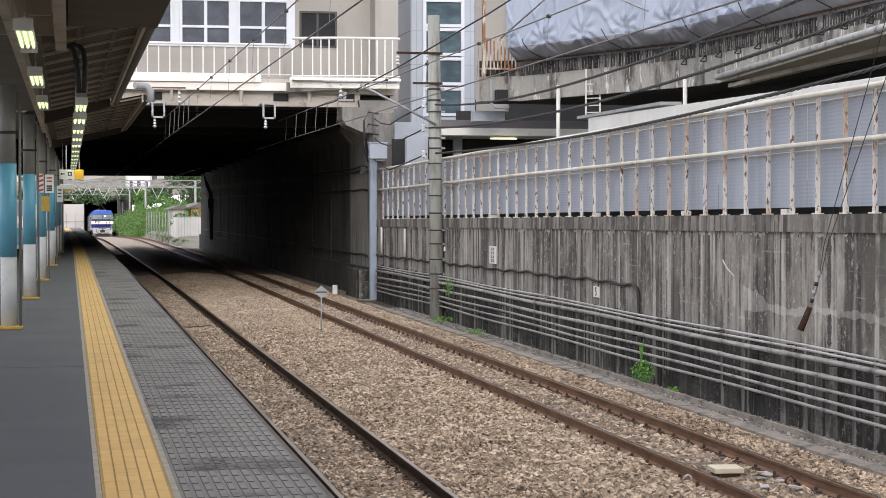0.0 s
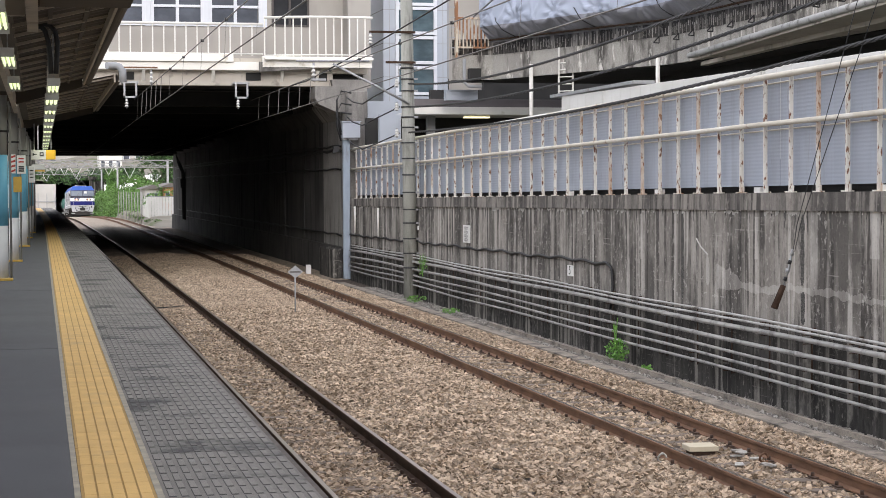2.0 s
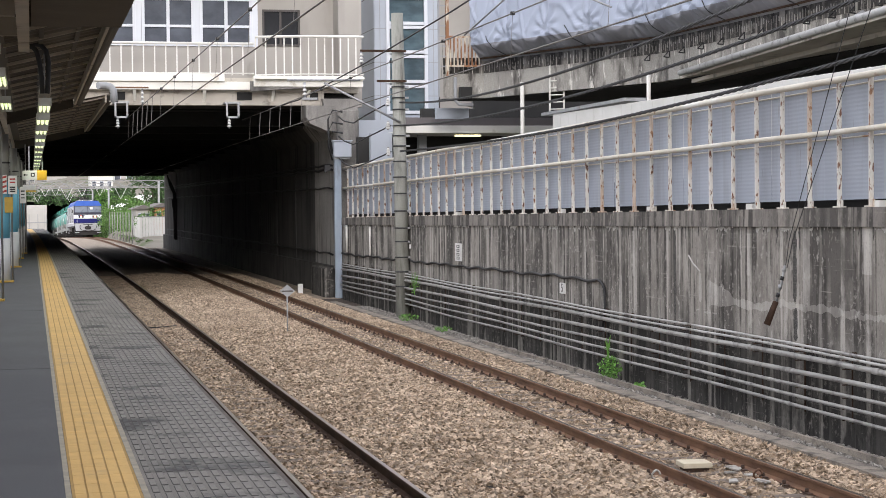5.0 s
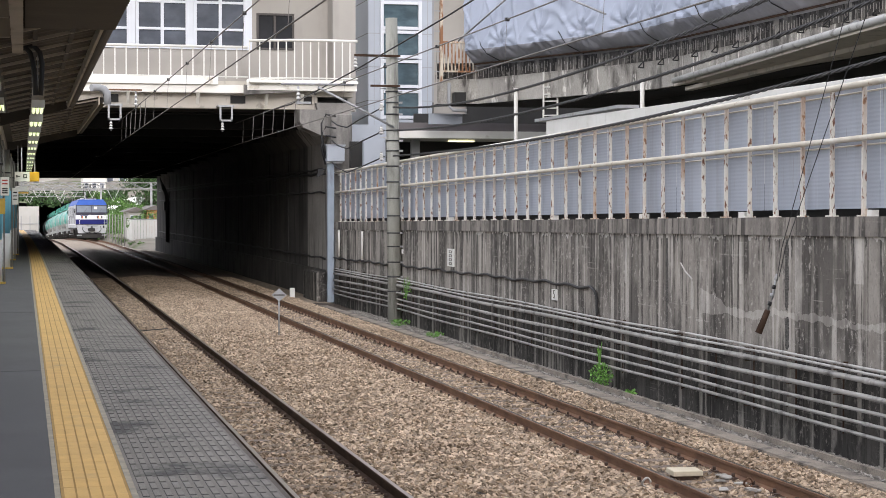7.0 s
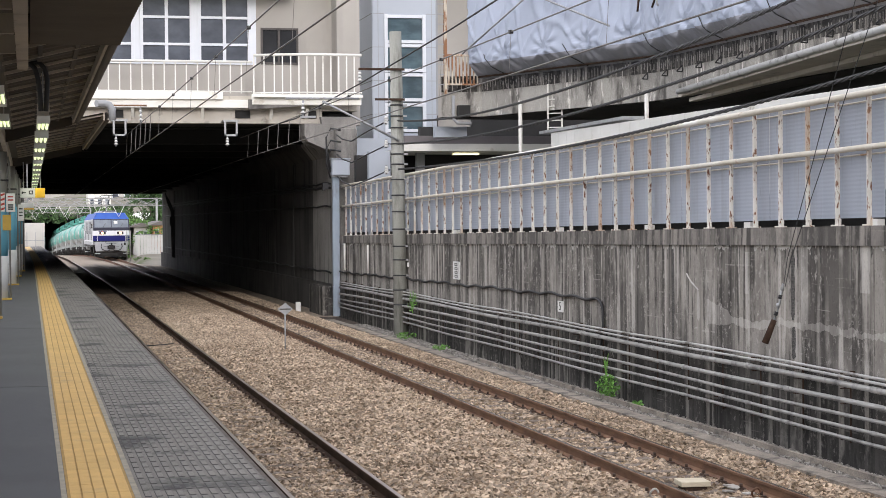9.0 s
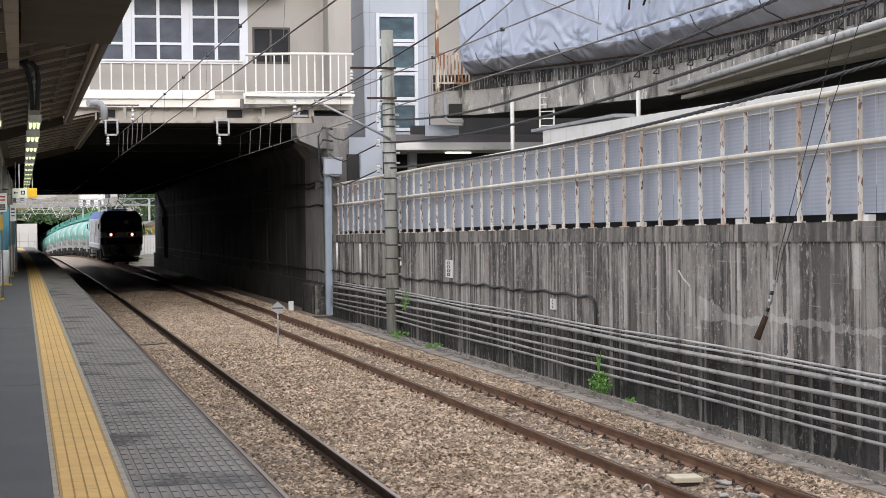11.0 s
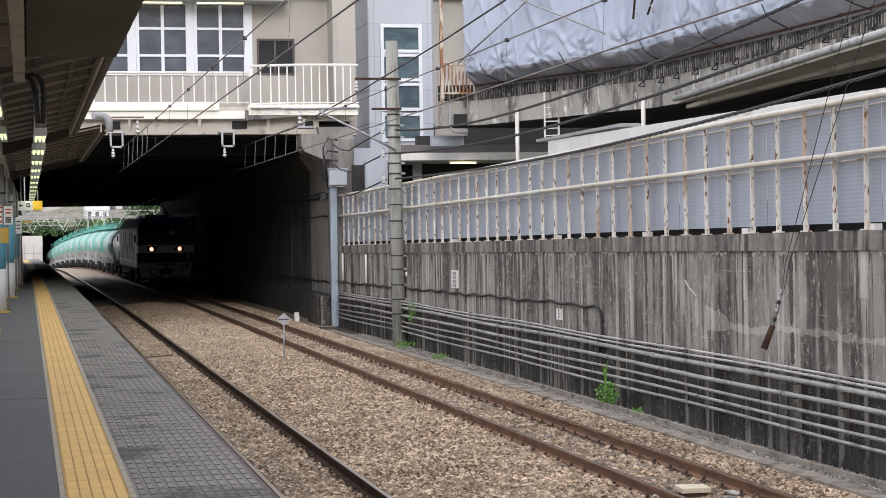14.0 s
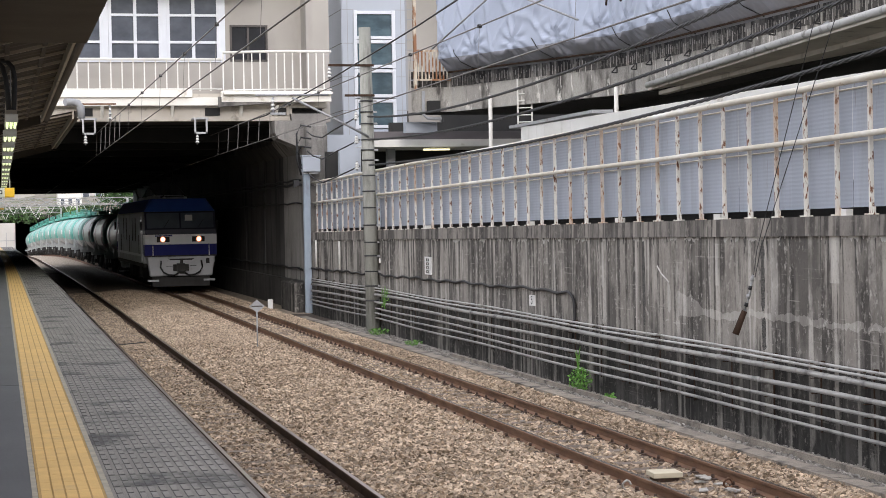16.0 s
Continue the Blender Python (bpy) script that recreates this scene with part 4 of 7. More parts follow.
def build_footbridge():
    br = thing("footbridge", "cream painted steel footbridge deck across the tracks", "footbridge", kind="structure")
    part("fascia_beam", boxes((-4.2, 6.3, 60.9, 61.2, 5.95, 6.2)), CREAM_BEAM, br, bevel=0.01)
    part("lower_beam", boxes((-4.2, 7.3, 61.0, 61.3, 5.68, 5.948)), CREAM_BEAM, br, bevel=0.01)
    part("end_beam", boxes((7.25, 10.95, 60.75, 61.05, 5.78, 6.14)), CREAM_BEAM, br, bevel=0.01)
    bm = bmesh.new()
    prism(bm, [(7.15, 5.62), (8.9, 5.74), (8.9, 5.80), (7.15, 5.96)], 60.78, 61.0, "y")
    part("rusty_arm", boxes((2.45, 3.75, 60.14, 60.2, 5.66, 5.71), (2.6, 2.66, 60.2, 60.95, 5.66, 5.71)), RUST, br, "rusty steel arm on the bridge face")
    part("haunch", bm, PIER, br)
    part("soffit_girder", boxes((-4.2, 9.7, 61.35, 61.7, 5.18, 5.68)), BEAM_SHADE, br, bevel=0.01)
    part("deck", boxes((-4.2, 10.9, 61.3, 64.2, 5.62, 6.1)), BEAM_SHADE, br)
    for x in (3.3, 5.6, 7.9, 9.1):
        bm = bmesh.new()
        prism(bm, [(61.02, 5.68), (61.36, 5.68), (61.36, 5.3)], x, x + 0.1, "x")
        part("gusset", bm, CREAM_BEAM, br)
    for x in (2.55, 6.75, 9.0):
        part("hatch", boxes((x, x + 0.5, 61.30, 61.36, 5.36, 5.62)), DARK, br, "dark plate painting a shaded recess onto the girder")
    part("backing_panel", boxes((-4.2, 7.2, 62.2, 62.26, 6.1, 7.1)), BEIGE, br)
    railing("bridge_railing", "white painted steel bar railing of the footbridge", [(-4.0, 61.05), (7.3, 61.05)], 6.17, 1.05, 0.36, WHITE_PAINT, "bridge railings")
    railing("balcony_railing", "white painted curved balcony railing with upright bars", [(7.35, 61.0), (8.0, 60.72), (8.8, 60.52), (9.6, 60.45), (10.4, 60.45), (10.92, 60.5)], 6.12, 1.32, 0.29, WHITE_PAINT, "bridge railings")
    part("balcony_floor", boxes((7.3, 10.95, 60.5, 62.3, 6.02, 6.10)), CREAM_BEAM, br)

    b = thing("station_building", "beige rendered station building with white framed windows", "building", kind="structure")
    yf = 63.5
    # wall with real openings: piers, sills and lintels round the windows
    part("wall", boxes((-4.2, 11.2, yf, yf + 0.25, 5.9, 7.33), (7.72, 7.9, yf, yf + 0.25, 7.33, 12.5), (-4.2, 7.72, yf, yf + 0.25, 9.86, 12.5),
                       (7.9, 9.22, yf, yf + 0.25, 8.62, 12.5), (9.22, 11.2, yf, yf + 0.25, 7.33, 12.5), (7.9, 9.22, yf, yf + 0.25, 7.33, 7.36)), BEIGE, b)
    part("side_wall", boxes((10.98, 11.2, 63.75, 72, 5.2, 12.5)), BEIGE, b)
    part("side_bay", boxes((10.4, 11.2, 62.4, 63.5, 5.2, 12.5)), BEIGE, b)
    part("fascia", boxes((8.91, 10.95, yf - 0.5, yf - 0.3, 10.13, 10.9)), GREEN_FASCIA, b)
    part("roof", boxes((-4.2, 11.5, yf - 0.0, 75, 12.5, 12.7)), GREY_METAL, b)
    part("fascia", boxes((-4.2, 8.8, yf - 1.2, yf - 0.9, 9.88, 10.9)), GREEN_FASCIA, b, "bright green fascia band")
    part("fascia_trim", boxes((-4.2, 8.9, yf - 1.25, yf - 0.0, 9.80, 9.875)), GREY_METAL, b)
    part("strip_light", boxes((-4.0, 5.3, yf - 0.6, yf - 0.5, 9.755, 9.798), (5.8, 7.4, yf - 0.6, yf - 0.5, 9.755, 9.798)), WARM_STRIP, b, "warm strip light under the fascia")
    for x0, x1 in ((-4.1, -0.6), (-0.4, 1.6), (1.75, 3.5), (3.8, 5.5), (5.78, 7.5)):
        w = thing("window_bridge", "white framed station window with six panes", "window", "station windows", "structure")
        zs = (7.38, 8.02, 8.95, 9.82)
        xm = (x0 + x1) / 2
        for xx in (x0, xm, x1):
            part("mullion", boxes((xx - 0.055, xx + 0.055, yf - 0.06, yf + 0.08, 7.36, 9.86)), FRAME, w, bevel=0.006)
        for z in zs:
            part("transom", boxes((x0 - 0.05, x1 + 0.05, yf - 0.055, yf + 0.075, z - 0.045, z + 0.045)), FRAME, w, bevel=0.006)
        for xa, xb in ((x0, xm), (xm, x1)):
            for za, zb in zip(zs, zs[1:]):
                part("pane", boxes((xa + 0.04, xb - 0.04, yf + 0.01, yf + 0.03, za + 0.03, zb - 0.03)), GLASS, w)
        part("pier", boxes((x1 + 0.05, x1 + 0.24, yf - 0.03, yf + 0.2, 7.33, 9.98)), FRAME, w)
    w = thing("window_balcony", "small dark framed sliding window", "window", kind="structure")
    part("frame", boxes((7.9, 9.22, yf - 0.04, yf + 0.1, 7.36, 7.43), (7.9, 9.22, yf - 0.04, yf + 0.1, 8.56, 8.63), (7.9, 7.97, yf - 0.04, yf + 0.1, 7.43, 8.56),
                        (9.15, 9.22, yf - 0.04, yf + 0.1, 7.43, 8.56), (8.5, 8.57, yf - 0.03, yf + 0.1, 7.43, 8.56)), DARK_FRAME, w)
    part("pane", boxes((7.97, 8.5, yf + 0.03, yf + 0.05, 7.43, 8.56)), GLASS_DARK, w)
    part("pane", boxes((8.57, 9.15, yf + 0.03, yf + 0.05, 7.43, 8.56)), GLASS_DARK, w)
    part("room_back", boxes((-4.2, 11.2, 67.9, 68.1, 6.1, 12.5)), BEIGE, b)
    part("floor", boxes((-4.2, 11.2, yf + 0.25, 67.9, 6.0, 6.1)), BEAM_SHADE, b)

    # the lift tower
    t = thing("lift_tower", "pale grey lift tower with a column of white framed windows", "tower", kind="structure")
    yl = 67.0
    part("wall", boxes((12.53, 13.0, yl, yl + 3, 4.0, 10.75), (14.5, 14.95, yl, yl + 3, 4.0, 10.75), (13.0, 14.5, yl + 0.25, yl + 3, 4.0, 10.75), (13.0, 14.5, yl, yl + 0.25, 9.56, 10.75), (13.0, 14.5, yl, yl + 0.25, 4.0, 5.16)), GREY_CLAD, t)
    part("roof_cap", boxes((12.4, 15.05, yl - 0.12, yl + 3.1, 10.75, 11.0)), GREY_METAL, t)
    for z in np.arange(4.6, 10.7, 1.25):
        part("cladding_joint", boxes((12.54, 12.95, yl - 0.004, yl + 0.02, z, z + 0.025), (14.55, 14.94, yl - 0.004, yl + 0.02, z, z + 0.025)), GREY_METAL, t)
    for x in (12.72, 14.76):
        part("cladding_joint", boxes((x, x + 0.02, yl - 0.0045, yl + 0.02, 4.0, 10.75)), GREY_METAL, t)
    part("downpipe", tubes(0.05, [(15.02, yl + 0.3, 3.5), (15.02, yl + 0.3, 10.7)]), DARK_FRAME, t, "dark downpipe at the tower's corner")
    for z0, z1 in ((5.31, 6.15), (6.46, 7.27), (7.56, 8.36), (8.63, 9.45)):
        w = thing("window_lift", "white framed window of the lift tower", "window", "lift windows", "structure")
        part("frame", boxes((12.96, 13.09, yl - 0.05, yl + 0.1, z0 - 0.14, z1 + 0.14), (14.41, 14.54, yl - 0.05, yl + 0.1, z0 - 0.14, z1 + 0.14),
                            (13.09, 14.41, yl - 0.05, yl + 0.1, z0 - 0.12, z0), (13.09, 14.41, yl - 0.05, yl + 0.1, z1, z1 + 0.12)), FRAME, w, bevel=0.008)
        part("pane", boxes((13.09, 14.41, yl + 0.05, yl + 0.08, z0, z1)), GLASS_LIFT, w)
        part("blind_rail", boxes((13.09, 14.41, yl + 0.085, yl + 0.10, z0 + 0.38, z0 + 0.43)), GREY_METAL, w)
    # the receding side of the tower with its sloping joints
    def side(a, b, z0, z1, o=0.0):
        bm = bmesh.new()
        xa, xb = 12.50 - 0.03 * a, 12.50 - 0.03 * b
        prism(bm, [(xa - o, yl + 0.02 + 3.4 * a), (xb - o, yl + 0.02 + 3.4 * b), (12.525, yl + 0.02 + 3.4 * b), (12.525, yl + 0.02 + 3.4 * a)], z0, z1, "z")
        return bm
    part("side_wall", side(0.0, 1.0, 4.0, 10.75), GREY_CLAD, t, "grey clad side of the tower")
    for z in np.arange(4.6, 10.7, 1.25):
        part("cladding_joint", side(0.0, 1.0, z, z + 0.025, 0.006), BROWN_ROOF, t)
    part("tower_base", boxes((11.6, 15.0, yl - 0.2, yl - 0.06, 3.2, 4.95)), GREY_CLAD, t)
    part("rear_wall", boxes((15.1, 24, yl + 1.5, yl + 2, 2.0, 13)), BEIGE, t)
    part("downpipe", tubes(0.06, [(16.6, yl + 1.3, 4.5), (16.6, yl + 1.3, 13)]), GREY_METAL, t)
    part("green_fascia", boxes((15.2, 19.5, yl + 1.0, yl + 1.2, 10.75, 11.6)), GREEN_FASCIA, t, "bright green fascia band")

    # low entrance roof behind the fence
    r = thing("entrance_roof", "flat entrance roof with a brown fascia", "roof", kind="structure")
    part("fascia", boxes((11.2, 16.15, 55.8, 56.0, 4.27, 4.52)), BROWN_ROOF, r)
    part("soffit", boxes((11.2, 16.15, 56.0, 60.0, 4.04, 4.12)), WHITE_PAINT, r)
    part("edge_trim", boxes((11.2, 16.15, 55.75, 55.80, 4.04, 4.268)), WHITE_PAINT, r)
    part("back_wall", boxes((10.52, 16.2, 59.5, 59.8, 0.5, 4.05)), DARK, r)
    part("end_wall", boxes((10.5, 11.19, 57.0, 57.3, 0.5, 4.08)), GREY_CLAD, r, "pale clad end wall")
    part("post", boxes((12.1, 12.35, 57.2, 57.5, 0.5, 4.05)), GREY_METAL, r)
    part("lamp", boxes((13.25, 14.1, 57.0, 57.12, 3.97, 4.02)), WARM_STRIP, r, "warm strip light")


# ---- platform canopy, pillars, lamps, signs ----
def build_canopy():
    c = thing("platform_canopy_near", "flat corrugated canopy roof over the platform", "canopy", kind="structure")
    bm = bmesh.new()
    xs = np.linspace(0.0, 1.06, 3)
    y, k = -8.0, 0
    rows = []
    while y < 22.5:
        rows.append([bm.verts.new((x, y, 3.985 + (0.032 if k % 2 else 0.0))) for x in (0.0, 1.06)])
        y += 0.11
        k += 1
    for p, q in zip(rows, rows[1:]):
        bm.faces.new((p[0], p[1], q[1], q[0]))
    part("corrugated_sheet", bm, CANOPY_DARK, c)
    part("roof_cover", boxes((-3.4, 1.04, -8, 22.45, 4.36, 4.42)), CANOPY_DARK, c)
    part("edge_trim", boxes((1.03, 1.05, -8, 22.47, 4.01, 4.2)), CANOPY_DARK, c)
    bm = bmesh.new()
    prism(bm, [(-0.36, 3.92), (1.05, 4.24), (1.05, 4.37), (-0.36, 4.37)], 22.48, 22.56, "y")
    part("end_board", bm, CANOPY, c)
    part("end_trim", boxes((-0.02, 1.05, 22.44, 22.47, 4.01, 4.36)), CANOPY, c)
    part("beam", boxes((-0.16, -0.02, -8, 24.5, 3.86, 4.12)), CANOPY_BEAM, c)
    part("beam", boxes((-0.62, -0.52, -8, 60, 3.62, 3.86)), CANOPY_BEAM, c)
    y = 4.0
    while y < 24:
        part("cross_beam", boxes((-3.3, -0.17, y, y + 0.11, 3.88, 4.1)), CANOPY_BEAM, c)
        y += 2.3
    part("lower_sheet", boxes((-3.4, -0.17, -8, 42, 4.14, 4.17)), CANOPY_DARK, c)

    def sloped(name, label, ya, yb, xi, zi, xe, ze, step):
        r = thing(name, label, "canopy", kind="structure")
        bm = bmesh.new()
        y, k, rows = ya, 0, []
        while y <= yb:
            d = 0.02 if k % 4 < 2 else 0.0
            rows.append((bm.verts.new((xi, y, zi + 0.1 + d)), bm.verts.new((xe, y, ze + 0.1 + d))))
            y += 0.11
            k += 1
        for p, q in zip(rows, rows[1:]):
            bm.faces.new((p[0], p[1], q[1], q[0]))
        part("roof_sheet", bm, CANOPY, r)
        bm = bmesh.new()
        quad(bm, [(xi, ya, zi + 0.13), (xe, ya, ze + 0.13), (xe, yb, ze + 0.13), (xi, yb, zi + 0.13)])
        part("roof_cover", bm, CANOPY_DARK, r)
        y = ya + 0.1
        while y < yb:
            bm = bmesh.new()
            v = [(xi, zi + 0.055), (xe - 0.05, ze + 0.055), (xe - 0.05, ze + 0.098), (xi, zi + 0.098)]
            prism(bm, v, y, y + 0.06, "y")
            part("rafter", bm, CANOPY_BEAM, r)
            y += step
        for f in (0.35, 0.7):
            x, z = xi + f * (xe - xi), zi + f * (ze - zi)
            part("purlin", boxes((x - 0.03, x + 0.03, ya, yb, z + 0.07, z + 0.098)), CANOPY, r)
        part("eave_board", boxes((xe - 0.09, xe - 0.05, ya, yb, ze - 0.06, ze + 0.12)), CANOPY_BEAM, r)
        bm = bmesh.new()
        for k in range(8):
            a0, a1 = math.pi * (1 + k / 8), math.pi * (1 + (k + 1) / 8)
            quad(bm, [(xe + 0.03 + 0.075 * math.cos(a0), ya, ze + 0.03 + 0.075 * math.sin(a0)), (xe + 0.03 + 0.075 * math.cos(a1), ya, ze + 0.03 + 0.075 * math.sin(a1)),
                      (xe + 0.03 + 0.075 * math.cos(a1), yb, ze + 0.03 + 0.075 * math.sin(a1)), (xe + 0.03 + 0.075 * math.cos(a0), yb, ze + 0.03 + 0.075 * math.sin(a0))])
        part("gutter", bm, CANOPY_DARK, r, "dark rain gutter")
        bm = bmesh.new()
        y, k = ya, 0
        while y < yb:
            box(bm, xe - 0.02, xe + 0.10, y, y + 0.06, ze + 0.09, ze + 0.12)
            y += 0.12
        part("sheet_edge", bm, CANOPY_DARK, r, "wavy edge of the roof sheets")
        bm = bmesh.new()
        prism(bm, [(xi - 0.6, zi - 0.30), (xe - 0.1, ze - 0.10), (xe - 0.1, ze + 0.08), (xi - 0.6, zi + 0.08)], yb + 0.002, yb + 0.05, "y")
        part("end_board", bm, CANOPY, r)
        part("inner_ceiling", boxes((-3.4, xi + 0.02, ya, yb, zi + 0.1, zi + 0.16)), CANOPY_DARK, r)
        return r

    sloped("platform_canopy_middle", "sloping brown canopy roof with pale rafters", 22.6, 41.5, -0.35, 3.84, 1.02, 4.15, 1.6)
    r = sloped("platform_canopy_far", "sloping brown canopy roof with a gutter by the bridge", 43.0, 60.3, -0.35, 3.88, 1.76, 4.30, 1.6)
    part("gutter_elbow", tubes(0.085, [(1.50, 42.6, 4.60), (1.67, 42.7, 4.61), (1.79, 42.7, 4.58), (1.86, 42.7, 4.48), (1.87, 42.7, 4.23)], seg=10), GREY_METAL, r, "grey plastic gutter elbow")
    for o in (0.0, 0.13):
        solid("canopy_conduit", tubes(0.034, [(-0.16 + o, 25.2, 3.98), (-0.08 + o, 25.2, 4.03), (0.0 + o, 25.2, 4.01), (0.07 + o, 25.2, 3.93), (0.11 + o * 0.9, 25.2, 3.78), (0.13 + o * 0.7, 25.2, 3.6), (0.14 + o * 0.5, 25.2, 3.36)]), BLACK,
              "bent black conduit under the canopy", "conduit", "canopy conduits")


def build_lamp(x, y, z, group, first):
    lamp = thing("platform_lamp", "lit fluorescent platform lamp under the canopy", "lamp", group)
    bm = bmesh.new()
    prism(bm, [(-0.11, 0.0), (0.11, 0.0), (0.085, 0.06), (-0.085, 0.06)], 0, 2.35, "y")
    part("housing", bm, LAMP_BOX, lamp)
    for o in (-0.07, 0.0, 0.07):
        part("tube", tubes(0.022, [(o, 0.45, -0.018), (o, 2.0, -0.018)], seg=6), LAMP_TUBE, lamp)
    for a in (-0.01, 2.35):
        part("end_plate", boxes((-0.11, 0.11, a, a + 0.01, -0.05, 0.06)), LAMP_BOX, lamp)
    part("hanger", boxes((-0.01, 0.01, 0.6, 0.62, 0.075, 0.72)), STEEL, lamp)
    lamp.location = (x, y, z)
    return lamp


def build_lamps():
    first = build_lamp(0.18, 25.9, 3.28, "platform lamps", True)
    for k in range(1, 11):
        y = 25.9 + k * 4.25
        copy_thing(first, pose(0.18 + bend(y), y, 3.28))
    first.scale = (0.8, 1, 1)
    for k in range(11):
        y = 25.9 + k * 4.25
        tubes_light = new("platform_lamp_light", bpy.data.lights.new("platform_lamp_light", "AREA"))
        tubes_light.data.shape, tubes_light.data.size, tubes_light.data.size_y = "RECTANGLE", 0.2, 2.2
        tubes_light.data.energy, tubes_light.data.color = 15.0, (0.93, 1.0, 0.82)
        tubes_light.location = (0.18 + bend(y), y + 1.17, 3.22)
    for y in (16.6, 22.3, 28.0):
        copy_thing(first, pose(-0.39, y, 3.43))
    solid("lamp_duct", boxes((0.10, 0.26, 25.6, 72, 3.40, 3.50)), CANOPY_BEAM, "cable duct above the row of lamps", "duct")


def build_pillars():
    spots = ((-0.88, 27.84), (-0.76, 36.7), (-0.66, 45.8), (-0.54, 57.0), (-0.50, 66.4), (-0.40, 73.7), (-0.45, 83.0), (-0.55, 92.0), (-0.7, 101.0))
    p = thing("platform_pillar", "round white pillar with a pale blue band", "pillar", "platform pillars")
    part("lower_shaft", tubes(0.118, [(0, 0, 0.04), (0, 0, 1.08)], seg=20), PILLAR_WHITE, p)
    part("blue_band", tubes(0.121, [(0, 0, 1.08), (0, 0, 2.46)], seg=20), BLUE_BAND, p, "pale blue painted band")
    part("upper_shaft", tubes(0.118, [(0, 0, 2.46), (0, 0, 3.62)], seg=20), PILLAR_GREY, p)
    part("base_plate", boxes((-0.2, 0.2, -0.2, 0.2, 0.006, 0.05)), YELLOW, p, "yellow base plate", bevel=0.008)
    part("conduit", tubes(0.022, [(0.17, -0.02, 0.05), (0.17, -0.02, 3.3), (0.14, -0.02, 3.5)]), PILLAR_GREY, p)
    part("strap", tubes(0.155, [(0, 0, 2.90), (0, 0, 2.94)], seg=16), BLACK, p)
    p.location = (*spots[0], 0)
    for x, y in spots[1:]:
        copy_thing(p, pose(x, y, 0))


def build_signs():
    s = thing("hanging_sign", "white and orange hanging platform sign", "sign")
    part("board", boxes((-0.28, 0.16, 57.2, 57.32, 2.66, 2.95)), SIGN_WHITE, s, bevel=0.006)
    part("orange_board", boxes((0.162, 0.45, 57.19, 57.33, 2.66, 2.95)), SIGN_YELLOW, s, "orange end of the sign", bevel=0.006)
    part("pictogram", boxes((-0.03, 0.09, 57.192, 57.2, 2.76, 2.88)), INK, s)
    part("arrow", boxes((-0.22, -0.12, 57.192, 57.2, 2.80, 2.83), (-0.24, -0.2, 57.192, 57.2, 2.78, 2.85)), INK, s)
    part("pictogram_hole", boxes((0.0, 0.06, 57.188, 57.192, 2.79, 2.85)), SIGN_WHITE, s)
    for x in (-0.2, 0.3):
        part("bracket", boxes((x, x + 0.03, 57.24, 57.28, 2.95, 3.75)), STEEL, s)
    s = thing("clock_box", "white box sign hanging below the canopy", "sign")
    part("box", boxes((-0.3, 0.14, 63.2, 63.45, 2.40, 2.58)), SIGN_WHITE, s, bevel=0.02)
    part("yellow_edge", boxes((-0.3, 0.14, 63.19, 63.46, 2.34, 2.395)), YELLOW, s)
    part("bracket", boxes((-0.1, -0.06, 63.3, 63.34, 2.58, 5.21)), STEEL, s)
    s = thing("striped_sign", "red and white striped warning plate on the pillar", "sign")
    part("plate", boxes((-0.76, -0.60, 45.60, 45.63, 2.16, 2.62)), SIGN_WHITE, s)
    for k in range(4):
        bm = bmesh.new()
        z = 2.20 + 0.115 * k
        prism(bm, [(-0.755, z - 0.035), (-0.605, z + 0.015), (-0.605, z + 0.065), (-0.755, z + 0.015)], 45.593, 45.60, "y")
        part("stripe", bm, SIGN_RED, s)
    s = thing("notice_plate", "white notice plate with small print on the pillar", "sign")
    part("plate", boxes((-0.57, -0.36, 45.55, 45.58, 2.15, 2.60)), SIGN_WHITE, s, bevel=0.01)
    for z in (2.5, 2.42, 2.3, 2.25, 2.20):
        part("print_line", boxes((-0.53, -0.40, 45.543, 45.55, z, z + 0.035)), SIGN_RED if z > 2.4 else INK, s)
    s = thing("yellow_notice", "small yellow notice on the pillar", "sign")
    part("plate", boxes((-0.66, -0.46, 45.63, 45.665, 1.70, 2.08)), YELLOW, s, bevel=0.01)
    s = thing("notice_plate", "white notice plate farther along the platform", "sign")
    part("plate", boxes((-0.36, -0.18, 56.8, 56.83, 1.95, 2.45)), SIGN_WHITE, s, bevel=0.01)
    part("print_line", boxes((-0.33, -0.22, 56.79, 56.8, 2.3, 2.34), (-0.33, -0.22, 56.79, 56.8, 2.2, 2.23), (-0.33, -0.22, 56.79, 56.8, 2.1, 2.13)), INK, s)
    b = thing("wall_phone_box", "white rounded call box behind the pillars", "call box")
    bm = bmesh.new()
    tube(bm, [(-1.18, 40.0, 1.30), (-1.18, 40.25, 1.30)], 0.2, 16)
    box(bm, -1.38, -0.98, 40.0, 40.25, 0.92, 1.3)
    part("hood", bm, PILLAR_WHITE, b)
    part("panel", boxes((-1.3, -1.05, 39.98, 40.0, 1.0, 1.36)), BLUE_BAND, b)
    part("stand", boxes((-1.24, -1.12, 40.08, 40.2, 0.006, 0.92)), PILLAR_GREY, b)
    b = thing("info_board", "white framed information board behind the pillars", "board")
    part("frame", boxes((-1.42, -1.0, 44.0, 44.06, 1.55, 1.98)), PILLAR_WHITE, b)
    part("sheet", boxes((-1.37, -1.05, 43.99, 44.0, 1.6, 1.93)), GREY_CLAD, b)
    part("leg", boxes((-1.3, -1.26, 44.0, 44.04, 0.006, 1.55)), PILLAR_GREY, b)
    part("leg", boxes((-1.12, -1.08, 44.0, 44.04, 0.006, 1.55)), PILLAR_GREY, b)


